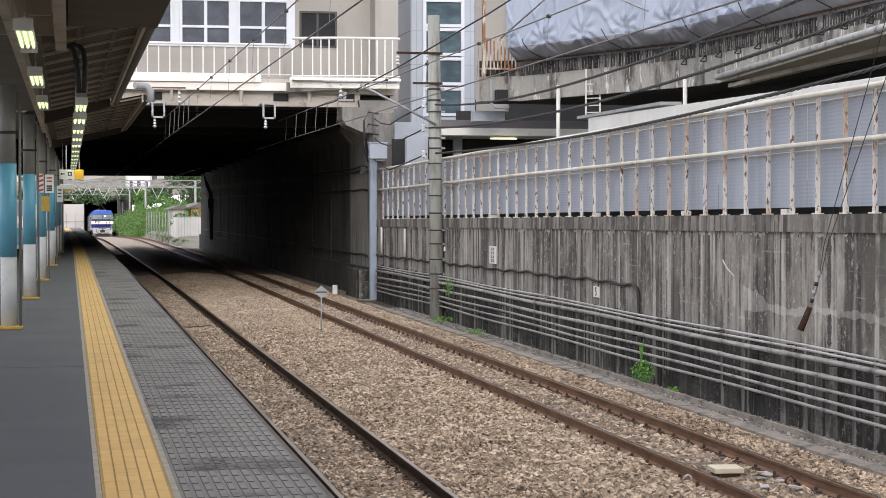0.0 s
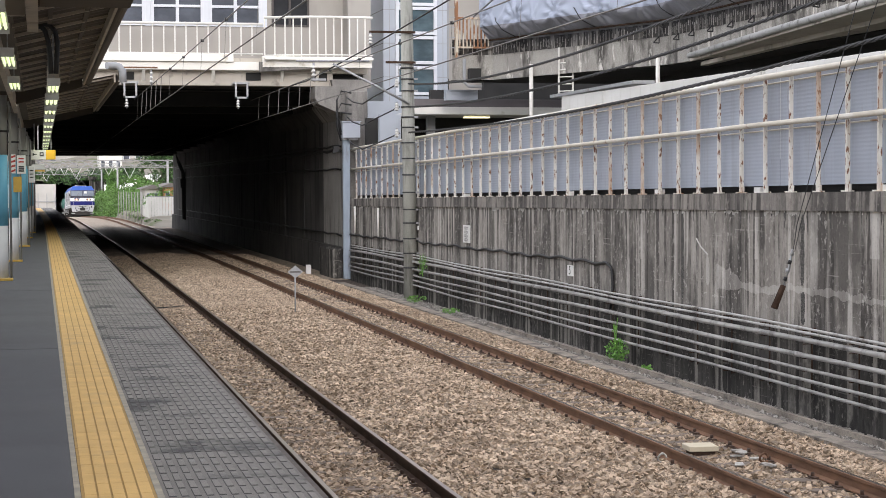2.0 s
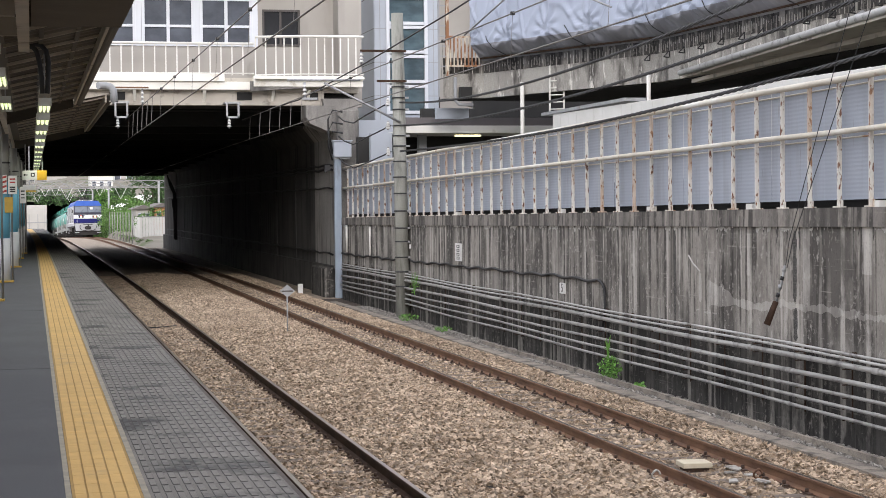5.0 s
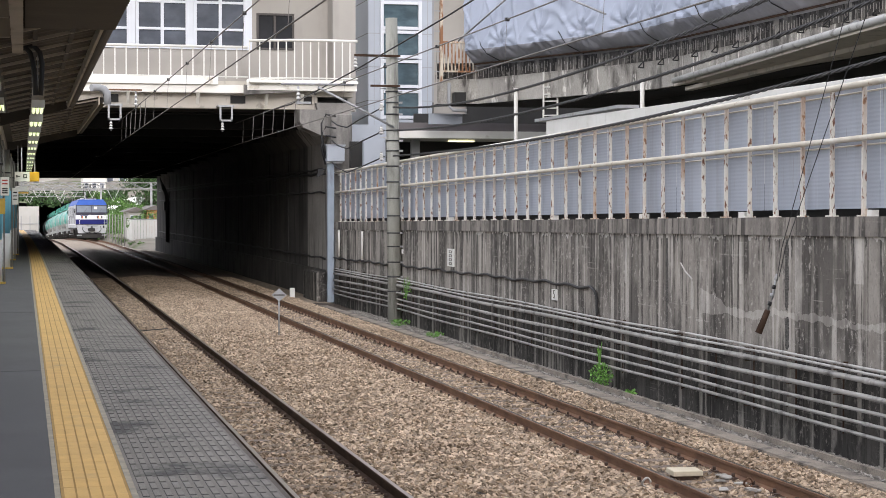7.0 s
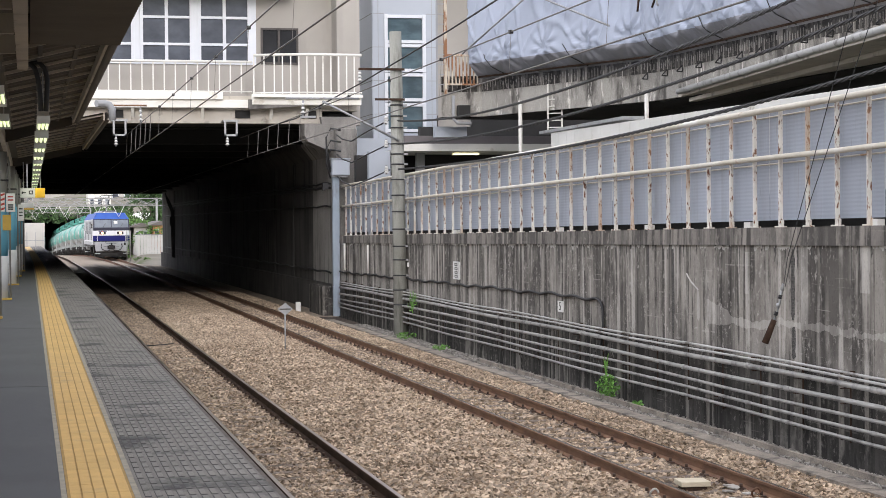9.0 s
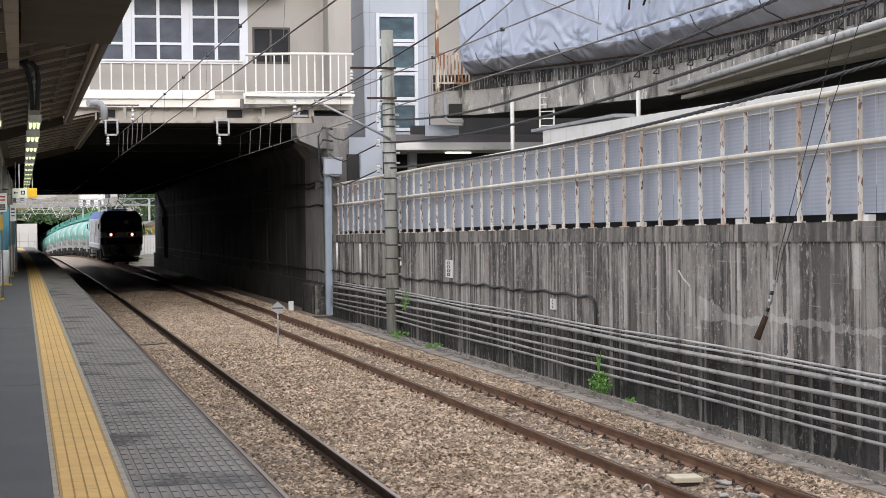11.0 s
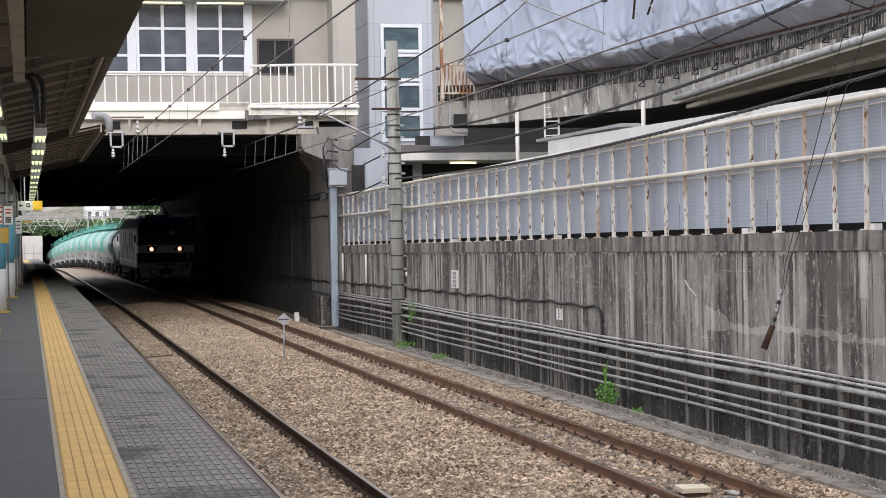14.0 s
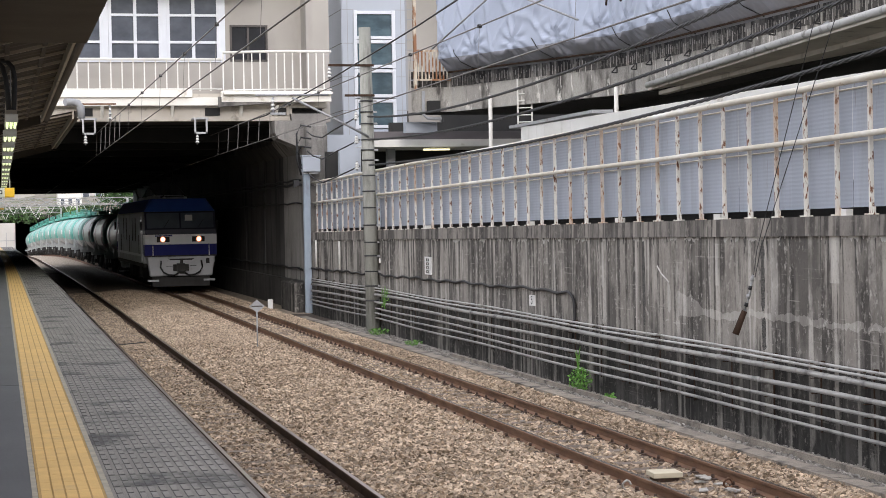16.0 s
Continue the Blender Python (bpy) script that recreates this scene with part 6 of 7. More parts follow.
def build_small_things():
    m = thing("diamond_marker", "grey diamond plate on a thin post in the ballast", "track marker")
    x, y = 5.86, 43.0
    part("post", tubes(0.018, [(x, y, -1.4), (x, y, -0.2)]), STEEL, m)
    bm = bmesh.new()
    prism(bm, [(x - 0.185, -0.21), (x, -0.36), (x + 0.185, -0.21), (x, -0.055)], y - 0.03, y - 0.018, "y")
    part("plate", bm, STEEL, m, "weathered grey diamond plate")
    part("bar", boxes((x - 0.13, x + 0.13, y - 0.04, y - 0.03, -0.225, -0.195)), DARK_FRAME, m)
    s = thing("pale_slab", "pale wooden board lying between the rails", "board")
    bm = bmesh.new()
    prism(bm, [(-0.19, -0.13), (0.17, -0.15), (0.2, 0.12), (-0.15, 0.15)], 0.0, 0.06, "z")
    part("board", bm, WOOD_PALE, s, bevel=0.006)
    part("rest", boxes((-0.13, 0.15, -0.10, 0.08, -0.07, -0.002)), CLIP, s)
    s.location = (7.32, 19.7, -1.20)
    s.rotation_euler = (radians(2), radians(1), radians(6))
    rng = random.Random(11)
    for k in range(9):
        bm = bmesh.new()
        w, h = rng.uniform(0.05, 0.12), rng.uniform(0.03, 0.07)
        prism(bm, [(-w, -h), (w * 0.8, -h * 0.9), (w, h * 0.7), (-w * 0.7, h)], 0, 0.015, "z")
        o = solid("litter_scrap", bm, PATCH if k % 3 else LIME, "pale scrap of litter on the ballast", "litter", "litter")
        if k < 6:
            o.location = (7.5 + rng.uniform(-0.1, 0.3), 19.3 + rng.uniform(-0.8, 0.5), -1.235)
        else:
            o.location = (7.3 + rng.uniform(-0.3, 0.3), 26 + (k - 6) * 7.5, -1.235)
        o.rotation_euler = (rng.uniform(-0.2, 0.2), rng.uniform(-0.2, 0.2), rng.uniform(0, 3))
    o = solid("pale_stone", boxes((-0.1, 0.1, -0.05, 0.05, 0, 0.05)), LIME, "pale block lying in the ballast", "stone", bevel=0.015)
    o.location = (5.68, 70.5, -1.2)
    for x, y, c in ((6.68, 19.15, LIME), (7.78, 18.9, RUST)):
        r = thing("rail_bond", "looped cable bond at the rail foot", "cable", "rail bonds")
        part("loop", tubes(0.013, [(x + 0.05 * math.cos(a), y + 0.02 * math.sin(a * 2), -1.19 + 0.05 * math.sin(a)) for a in np.linspace(0, 5.6, 12)], seg=6), c, r)
    solid("track_cable", tubes(0.012, [(2.0, 46.6, -1.24), (2.5, 46.6, -1.22), (3.0, 46.3, -1.22), (3.55, 47.0, -1.23)]), BLACK, "thin cable crossing the ballast", "cable")
    build_weed(9.78, 30.4, -1.25, 0.42, 0.22, 260, 1)
    build_weed(9.85, 30.7, -0.95, 0.45, 0.06, 14, 2)
    build_weed(9.72, 47.6, -1.28, 0.18, 0.30, 110, 3)
    build_weed(9.68, 43.2, -1.28, 0.14, 0.24, 70, 4)
    build_weed(9.82, 47.2, -0.55, 0.6, 0.14, 34, 5)
    build_weed(9.80, 28.9, -1.28, 0.12, 0.10, 60, 6)
    s = thing("number_plate_tall", "narrow white plate with unreadable marks on the wall", "sign")
    part("plate", boxes((WALL_X - 0.03, WALL_X - 0.002, 42.84, 43.5, 0.43, 0.86)), SIGN_WHITE, s)
    for k in range(4):
        z = 0.47 + 0.095 * k
        part("mark", boxes((WALL_X - 0.036, WALL_X - 0.03, 43.03, 43.31, z, z + 0.014), (WALL_X - 0.036, WALL_X - 0.03, 43.03, 43.31, z + 0.05, z + 0.064),
                           (WALL_X - 0.036, WALL_X - 0.03, 43.03, 43.08, z + 0.014, z + 0.05), (WALL_X - 0.036, WALL_X - 0.03, 43.26, 43.31, z + 0.014, z + 0.05)), INK, s)
    s = thing("number_plate_small", "small white plate with the figure five on the wall", "sign")
    part("plate", boxes((WALL_X - 0.03, WALL_X - 0.002, 34.1, 34.45, 0.05, 0.26)), SIGN_WHITE, s)
    cu = bpy.data.curves.new("figure", "FONT")
    cu.body, cu.size, cu.extrude, cu.align_x, cu.align_y = "5", 0.24, 0.002, "CENTER", "CENTER"
    tmp = bpy.data.objects.new("figure_source", cu)
    me = bpy.data.meshes.new_from_object(tmp)
    bpy.data.objects.remove(tmp)
    me.materials.append(INK)
    ob = new("figure", me)
    ob.parent = s
    ob.matrix_basis = pose(WALL_X - 0.034, 34.27, 0.155, 90, 0, -90)


def build_sky_blocker():
    # Unseen wall behind the camera, added to block low sky light from the underpass.
    solid("wall_behind", boxes((-45, 45, -76, -75, -1.6, 28)), BEIGE, "plain unseen wall added to block low sky light", "wall", kind="structure")


# ---- beyond the underpass ----
def build_tree(x, y, z, h, r, seed, leaf, label, group="trees"):
    rng = random.Random(seed)
    t = thing("tree", label, "tree", group)
    bm = bmesh.new()
    tube(bm, [(x, y, z), (x + 0.1, y, z + h * 0.3), (x + 0.05, y + 0.1, z + h * 0.75)], 0.05 * h ** 0.7, 7, r2=0.03)
    for k in range(7):
        a = rng.uniform(0, 6.28)
        z0 = z + h * rng.uniform(0.25, 0.6)
        tube(bm, [(x, y, z0), (x + r * 0.5 * math.cos(a), y + r * 0.5 * math.sin(a), z0 + h * 0.15), (x + r * 0.8 * math.cos(a), y + r * 0.8 * math.sin(a), z0 + h * 0.3)], 0.05, 5, r2=0.015)
    part("trunk", bm, BARK, t)
    bm = bmesh.new()
    for k in range(15):
        a, d = rng.uniform(0, 6.28), r * math.sqrt(rng.random())
        f = rng.uniform(0.3, 1.0)
        leaf_clump(bm, (x + d * math.cos(a) * (1.15 - 0.5 * f), y + d * math.sin(a) * (1.15 - 0.5 * f), z + h * f), r * rng.uniform(0.3, 0.5), 210, 0.16, rng, 0.8)
    part("crown", bm, leaf, t)
    return t


def build_far_place():
    # retaining cut, portal and covered way out of which the train comes
    ys = stations(270, 470, 5)
    p = thing("far_portal", "dark railway tunnel mouth in a pale concrete wall", "tunnel portal", kind="structure")
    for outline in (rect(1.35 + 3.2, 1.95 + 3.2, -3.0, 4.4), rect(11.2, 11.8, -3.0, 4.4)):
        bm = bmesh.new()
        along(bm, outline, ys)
        part("side_wall", bm, UNLIT, p)
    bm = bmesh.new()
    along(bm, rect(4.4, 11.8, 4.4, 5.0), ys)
    part("roof", bm, UNLIT, p)
    part("end_wall", boxes((-12, 4, 469, 470, -20, 6)), UNLIT, p)
    part("front_lintel", boxes((1.4, 8.6, 269.0, 269.9, 2.75, 3.3)), CONCRETE_LOW, p)
    part("front_wall", boxes((6.9, 9.0, 269.2, 269.9, -4.5, 2.75)), CONCRETE_LOW, p)
    part("wing_wall", boxes((-8, 2.1, 262, 262.5, -4.5, 2.1)), PLASTER, p, "pale rendered wing wall")
    for k in range(6):
        part("wing_post", boxes((-4.0 + k * 1.2, -3.9 + k * 1.2, 261.9, 262.0, -3.0, 0.8)), GREY_METAL, p)
    part("wing_rail", boxes((-5, 2.1, 261.9, 262.0, -0.4, -0.3)), GREY_METAL, p)
    bm = bmesh.new()
    rng = random.Random(3)
    n, k2 = 40, 16
    grid = [[bm.verts.new((-60 + 160 * i / n, 272 + 200 * j / k2, 2.6 + 9 * (j / k2) ** 0.7 + 1.2 * noise.noise((i * 0.6, j * 0.5, 1)) + (0.05 * max(0, -60 + 160 * i / n - 8)))) for j in range(k2 + 1)] for i in range(n + 1)]
    for i in range(n):
        for j in range(k2):
            bm.faces.new((grid[i][j], grid[i + 1][j], grid[i + 1][j + 1], grid[i][j + 1]))
    solid("hillside", bm, EARTH, "overgrown hillside above the tunnel", "hill", kind="structure")
    bm = bmesh.new()
    for k in range(60):
        leaf_clump(bm, (rng.uniform(-8, 14), rng.uniform(264, 272), rng.uniform(2.6, 4.0)), 1.2, 60, 0.3, rng, 0.7)
    tagged(new("ivy", mesh_of("ivy", bm, TREE_LEAF)), "green creeper hanging over the tunnel mouth", "plants", kind="stuff")
    # lineside bushes between track and wall
    bm = bmesh.new()
    for k in range(190):
        y = rng.uniform(152, 255)
        x = 9.9 + bend(y) + rng.uniform(-0.2, 2.5) - (0.9 if y > 186 else 0)
        leaf_clump(bm, (x, y, -1.0 + dip(y) + rng.uniform(0.0, 2.8)), 0.75, 110, 0.12, rng, 1.0)
    tagged(new("lineside_bushes", mesh_of("lineside_bushes", bm, BRIGHT_LEAF)), "bright green lineside bushes along the fence", "bushes", kind="stuff")
    bm = bmesh.new()
    for k in range(70):
        y = rng.uniform(136, 175)
        leaf_clump(bm, (8.75 + bend(y) + rng.uniform(0, 1.0), y + 8, -0.95), 0.32, 50, 0.07, rng, 0.6)
    tagged(new("verge_grass", mesh_of("verge_grass", bm, BRIGHT_LEAF)), "patches of grass on the verge", "grass", kind="stuff")
    # wire fence
    f = thing("mesh_fence", "tall green wire mesh fence beside the railway", "fence")
    for k in range(9):
        y = 151 + k * 4
        part("post", tubes(0.045, [(8.6 + bend(y), y, -1.6), (8.6 + bend(y), y, 1.3)], seg=6), PIPE, f)
    for k in range(13):
        z = -0.6 + 0.155 * k
        part("wire", tubes(0.008, [(8.6 + bend(y), y, z) for y in (151, 159, 167, 175, 183)], seg=4), GREEN_RAIL, f)
    bm = bmesh.new()
    rows = []
    for y in np.arange(138.5, 188, 1.5):
        h = min(1.0, (y - 138.5) / 10.0)
        rows.append([bm.verts.new((x + bend(y), y, z * h - 1.4 * (1 - h) + 0.06 * noise.noise((x * 2, y * 0.7, 0)))) for x, z in ((8.4, -1.45), (8.7, -1.1), (9.0, -0.82), (9.4, -0.66), (10.5, -0.62), (12.5, -0.6))])
    for p, q in zip(rows, rows[1:]):
        for a in range(5):
            bm.faces.new((p[a], p[a + 1], q[a + 1], q[a]))
    solid("lineside_bank", bm, EARTH, "low earth bank beside the far track", "bank", kind="structure")
    # white panel fence and houses
    w = thing("white_panel_fence", "white corrugated panel fence by the railway", "fence")
    for k in range(11):
        x = 8.55 + 0.23 * k
        part("panel", boxes((x, x + 0.21, 150.0 - 0.02 * (k % 2), 150.06, -1.6, 0.92)), WHITE_PAINT, w)
    part("side_panel", boxes((8.55, 8.6, 150.06, 158, -1.6, 0.92)), WHITE_PAINT, w)
    part("cap", boxes((8.5, 11.1, 149.95, 150.1, 0.92, 0.98)), GREY_METAL, w)

    def house(x0, x1, y0, y1, z0, z1, wallm, roofm, label, flat, cols, rows):
        h = thing("house", label, "house", "far houses")
        part("wall", boxes((x0, x1, y0, y1, z0, z1)), wallm, h)
        bm = bmesh.new()
        if flat:
            box(bm, x0 - 0.15, x1 + 0.15, y0 - 0.15, y1 + 0.15, z1 + 0.002, z1 + 0.3)
        else:
            prism(bm, [(x0 - 0.4, z1 + 0.004), (x1 + 0.4, z1 + 0.004), ((x0 + x1) / 2, z1 + (x1 - x0) * 0.3)], y0 - 0.3, y1 + 0.3, "y")
        part("roof", bm, roofm, h)
        for i in range(cols):
            for j in range(rows):
                wx = x0 + (x1 - x0) * (i + 0.5) / cols
                wz = z0 + (z1 - z0) * (j + 0.55) / rows
                sw, sh = (x1 - x0) / cols * 0.27, (z1 - z0) / rows * 0.26
                o = part("window", boxes((wx - sw, wx + sw, y0 - 0.06, y0 - 0.004, wz - sh, wz + sh)), FRAME, h)
                g = part("pane", boxes((wx - sw * 0.85, wx + sw * 0.85, y0 - 0.075, y0 - 0.062, wz - sh * 0.85, wz + sh * 0.85)), GLASS, o)

    house(8.6, 9.9, 156, 164, -1.6, 1.55, PLASTER, FAR_ROOF, "small grey house behind the white fence", False, 2, 2)
    house(10.1, 11.4, 155, 166, -1.6, 1.7, ORANGE, FAR_ROOF, "orange walled house behind the white fence", False, 2, 2)
    house(9.0, 12.5, 290, 300, 2.0, 10.4, WHITE_PAINT, FAR_ROOF, "white apartment block on the hill", True, 3, 4)
    house(-9, 1.0, 330, 345, 4.0, 9.0, PLASTER, FAR_ROOF, "pale apartment block on the hill", True, 6, 3)
    house(2.0, 6.5, 345, 355, 4.0, 8.6, PLASTER, FAR_ROOF, "pale low apartment block on the hill", True, 4, 3)
    house(-22, -10, 335, 350, 4.0, 10.4, PLASTER, FAR_ROOF, "pale apartment block with balconies on the hill", True, 7, 4)
    house(13.5, 24, 320, 335, 4.0, 13, PLASTER, FAR_ROOF, "grey apartment block on the hill", True, 5, 5)
    house(-14, 30, 400, 415, 6.0, 22, PLASTER, FAR_ROOF, "long pale apartment block in the distance", True, 18, 7)
    # overhead gantries
    for y, z in ((146, 3.3), (178, 3.75), (214, 3.9), (246, 3.4)):
        g = thing("catenary_gantry", "pale steel lattice gantry across the tracks", "gantry", "gantries")
        xa, xb = -1.5 + bend(y), (13.0 if y < 200 else 10.4) + bend(y)
        for zz in (z, z + 0.55):
            part("chord", boxes((xa, xb, y - 0.05, y + 0.05, zz - 0.035, zz + 0.035)), PIPE, g)
        n = 14
        for k in range(n):
            x0, x1 = xa + (xb - xa) * k / n, xa + (xb - xa) * (k + 1) / n
            a, b = (z, z + 0.55) if k % 2 else (z + 0.55, z)
            part("lattice", tubes(0.02, [(x0, y, a), (x1, y, b)], seg=4), STEEL, g)
        part("leg", boxes((xa - 0.1, xa + 0.1, y - 0.1, y + 0.1, -2.5, z + 0.6)), STEEL, g)
        part("leg", boxes((xb - 0.1, xb + 0.1, y - 0.1, y + 0.1, -2.5, z + 0.6)), STEEL, g)
        for c in (TRACK_1, TRACK_2):
            part("hanger", tubes(0.03, [(c + bend(y) - 0.45, y, z), (c + bend(y), y, z - 0.9), (c + bend(y) + 0.45, y, z)], seg=5), SIGN_WHITE, g)
    build_tree(11.6, 182, -1.6, 7.6, 2.4, 21, TREE_LEAF, "dense dark green tree beside the railway")
    build_tree(13.6, 190, -1.6, 8.6, 2.8, 22, TREE_LEAF, "dense dark green tree behind the houses")
    build_tree(9.4, 240, -2.0, 5.8, 2.0, 23, BRIGHT_LEAF, "bright green tree by the tunnel mouth")
    build_tree(11.2, 214, -2.0, 4.6, 1.8, 24, BRIGHT_LEAF, "bright green small tree by the fence")
    build_tree(15.5, 240, -2.0, 9.5, 3.2, 25, TREE_LEAF, "tall dark green tree on the slope")
    # fittings on the underpass wall by its far end
    e = thing("tunnel_cables", "dark cable loops on the underpass wall", "cable")
    for k in range(3):
        part("cable", tubes(0.05, [(9.55 + bend(128), 128 - k, 4.0 - 0.2 * k), (9.7 + bend(128), 128 - k, 3.3), (9.95 + bend(128), 128 - k, 2.7), (10.0 + bend(128), 128 - k, -0.5)]), BLACK, e)
    part("box", boxes((9.75 + bend(128), 10.1 + bend(128), 127, 127.6, 1.7, 2.3)), BLACK, e)


# ---- the freight train ----
def wheelset(parent, y, r):
    bm = bmesh.new()
    for s in (-0.56, 0.56):
        tube(bm, [(s - 0.06, 0, 0), (s + 0.06, 0, 0)], r, 18)
        tube(bm, [(s * 1.0 - 0.075 * (1 if s > 0 else -1) - 0.015, 0, 0), (s - 0.075 * (1 if s > 0 else -1) + 0.015, 0, 0)], r + 0.03, 18)
        box(bm, s - 0.065, s + 0.065, -0.05, 0.05, -r * 0.8, r * 0.8)
    tube(bm, [(-0.7, 0, 0), (0.7, 0, 0)], 0.08, 8)
    ob = part("wheelset", bm, LOCO_DARK, parent)
    ob.location = (0, y, r)
    return ob


def bogie(thing_ob, y, base, r):
    bm = bmesh.new()
    for s in (-1, 1):
        x0, x1 = (0.80, 0.95) if s > 0 else (-0.95, -0.80)
        box(bm, x0, x1, -base / 2 - 0.45, base / 2 + 0.45, 0.45, 0.75)
        for o in (-base / 2, base / 2):
            box(bm, x0 - 0.02, x1 + 0.02, o - 0.2, o + 0.2, 0.28, 0.62)
        tube(bm, [(x0 * 0.98, 0, 0.35), (x0 * 0.98, 0, 0.85)], 0.14, 10)
    box(bm, -0.85, 0.85, -0.25, 0.25, 0.5, 0.9)
    ob = part("bogie", bm, LOCO_DARK, thing_ob)
    ob.location = (0, y, 0)
    return ob, [wheelset(ob, o, r) for o in (-base / 2, base / 2)]


def build_engine():
    e = thing("electric_locomotive", "blue and white electric freight locomotive with lit headlights", "locomotive")
    w = 1.47
    ln = 17.8
    body = [(-w, 1.10), (w, 1.10), (w, 3.05), (w - 0.03, 3.12), (-w + 0.03, 3.12), (-w, 3.05)]
    bm = bmesh.new()
    prism(bm, body, 0.75, ln - 0.75, "y")
    side = part("body", bm, LOCO_GREY, e, "grey locomotive body side")
    bm = bmesh.new()
    prism(bm, [(-w + 0.02, 3.124), (w - 0.02, 3.124), (w - 0.32, 3.62), (-w + 0.32, 3.62)], 0.75, ln - 0.75, "y")
    part("roof", bm, LOCO_BLUE, e, "blue painted roof")
    for yy, s in ((0.0, 1), (ln, -1)):
        cab = part("cab", boxes((-w, w, min(yy + s * 0.012, yy + s * 0.76), max(yy + s * 0.012, yy + s * 0.76), 1.42, 2.26)), LOCO_WHITE, e, "white cab front")
        f = yy
        part("white_band", boxes((-w - 0.004, w + 0.004, min(f, f + s * 0.8), max(f, f + s * 0.8), 1.84, 2.22)), LOCO_WHITE, cab)
        part("navy_band", boxes((-w - 0.004, w + 0.004, min(f, f + s * 0.8), max(f, f + s * 0.8), 1.42, 1.836)), LOCO_NAVY, cab)
        part("dark_band", boxes((-w - 0.002, w + 0.002, min(f + s * 0.004, f + s * 0.8), max(f + s * 0.004, f + s * 0.8), 2.224, 2.42)), LOCO_BLACK, cab)
        # sloping windscreen and brow
        bm = bmesh.new()
        pr = [(f + s * 0.03, 2.42), (f + s * 0.80, 2.42), (f + s * 0.80, 3.12), (f + s * 0.33, 3.12)]
        prism(bm, pr, -w + 0.02, w - 0.02, "x")
        part("windscreen_surround", bm, LOCO_BLACK, cab)
        for x0, x1 in ((-1.37, -0.035), (0.035, 1.37)):
            bm = bmesh.new()
            d = s * 0.012
            prism(bm, [(f + s * 0.055 - d, 2.47), (f + s * 0.065, 2.47), (f + s * 0.325, 3.06), (f + s * 0.312 - d, 3.06)], x0, x1, "x")
            part("windscreen", bm, WINDSHIELD, cab)
            part("wiper", tubes(0.012, [((x0 + x1) / 2, f + s * 0.02, 2.46), ((x0 + x1) / 2 + 0.25, f + s * 0.12, 2.8)], seg=5), BLACK, cab)
        bm = bmesh.new()
        v = [(-w + 0.02, f + s * 0.33, 3.124), (w - 0.02, f + s * 0.33, 3.124), (w - 0.02, f + s * 0.77, 3.124), (-w + 0.02, f + s * 0.77, 3.124),
             (-w + 0.42, f + s * 0.62, 3.62), (w - 0.42, f + s * 0.62, 3.62), (w - 0.33, f + s * 0.77, 3.62), (-w + 0.33, f + s * 0.77, 3.62)]
        V = [bm.verts.new(q) for q in v]
        for i in ((0, 1, 2, 3), (4, 5, 6, 7), (0, 1, 5, 4), (1, 2, 6, 5), (2, 3, 7, 6), (3, 0, 4, 7)):
            bm.faces.new([V[k] for k in i])
        part("brow", bm, LOCO_BLUE, cab)
        bm = bmesh.new()
        prism(bm, [(-w + 0.08, 1.36), (w - 0.08, 1.36), (w - 0.20, 0.60), (-w + 0.20, 0.60)], min(f + s * 0.02, f + s * 0.5), max(f + s * 0.02, f + s * 0.5), "y")
        apron = part("apron", bm, LOCO_GREY, cab, "grey apron", bevel=0.04)
        bm = bmesh.new()
        prism(bm, [(-0.55, 1.28), (0.55, 1.28), (0.42, 1.22), (-0.42, 1.22)], min(f - s * 0.012, f + s * 0.02), max(f - s * 0.012, f + s * 0.02), "y")
        box(bm, -0.62, -0.34, min(f - s * 0.01, f + s * 0.02), max(f - s * 0.01, f + s * 0.02), 0.98, 1.0)
        box(bm, 0.34, 0.62, min(f - s * 0.01, f + s * 0.02), max(f - s * 0.01, f + s * 0.02), 0.98, 1.0)
        box(bm, 1.02, 1.16, min(f - s * 0.03, f + s * 0.02), max(f - s * 0.03, f + s * 0.02), 1.08, 1.28)
        part("apron_fitting", bm, LOCO_DARK, cab, "dark apron fittings")
        part("step_shadow", boxes((-w + 0.02, w - 0.02, min(f + s * 0.05, f + s * 0.7), max(f + s * 0.05, f + s * 0.7), 1.362, 1.418)), LOCO_DARK, cab)
        part("plough", boxes((-w + 0.3, w - 0.3, min(f + s * 0.12, f + s * 0.3), max(f + s * 0.12, f + s * 0.3), 0.20, 0.56)), LOCO_DARK, cab)
        part("foot_step", boxes((-w + 0.1, -w + 0.55, min(f, f + s * 0.3), max(f, f + s * 0.3), 0.40, 0.47)), LOCO_GREY, cab)
        part("foot_step", boxes((w - 0.55, w - 0.1, min(f, f + s * 0.3), max(f, f + s * 0.3), 0.40, 0.47)), LOCO_GREY, cab)
        bm = bmesh.new()
        box(bm, -0.20, 0.12, min(f - s * 0.38, f - s * 0.1), max(f - s * 0.38, f - s * 0.1), 0.78, 1.10)
        box(bm, 0.10, 0.22, min(f - s * 0.42, f - s * 0.15), max(f - s * 0.42, f - s * 0.15), 0.84, 1.04)
        box(bm, -0.34, 0.30, min(f - s * 0.1, f + s * 0.03), max(f - s * 0.1, f + s * 0.03), 0.80, 1.06)
        box(bm, -0.06, 0.06, min(f - s * 0.2, f - s * 0.14), max(f - s * 0.2, f - s * 0.14), 1.08, 1.24)
        part("coupler", bm, LOCO_DARK, cab, "black knuckle coupler")
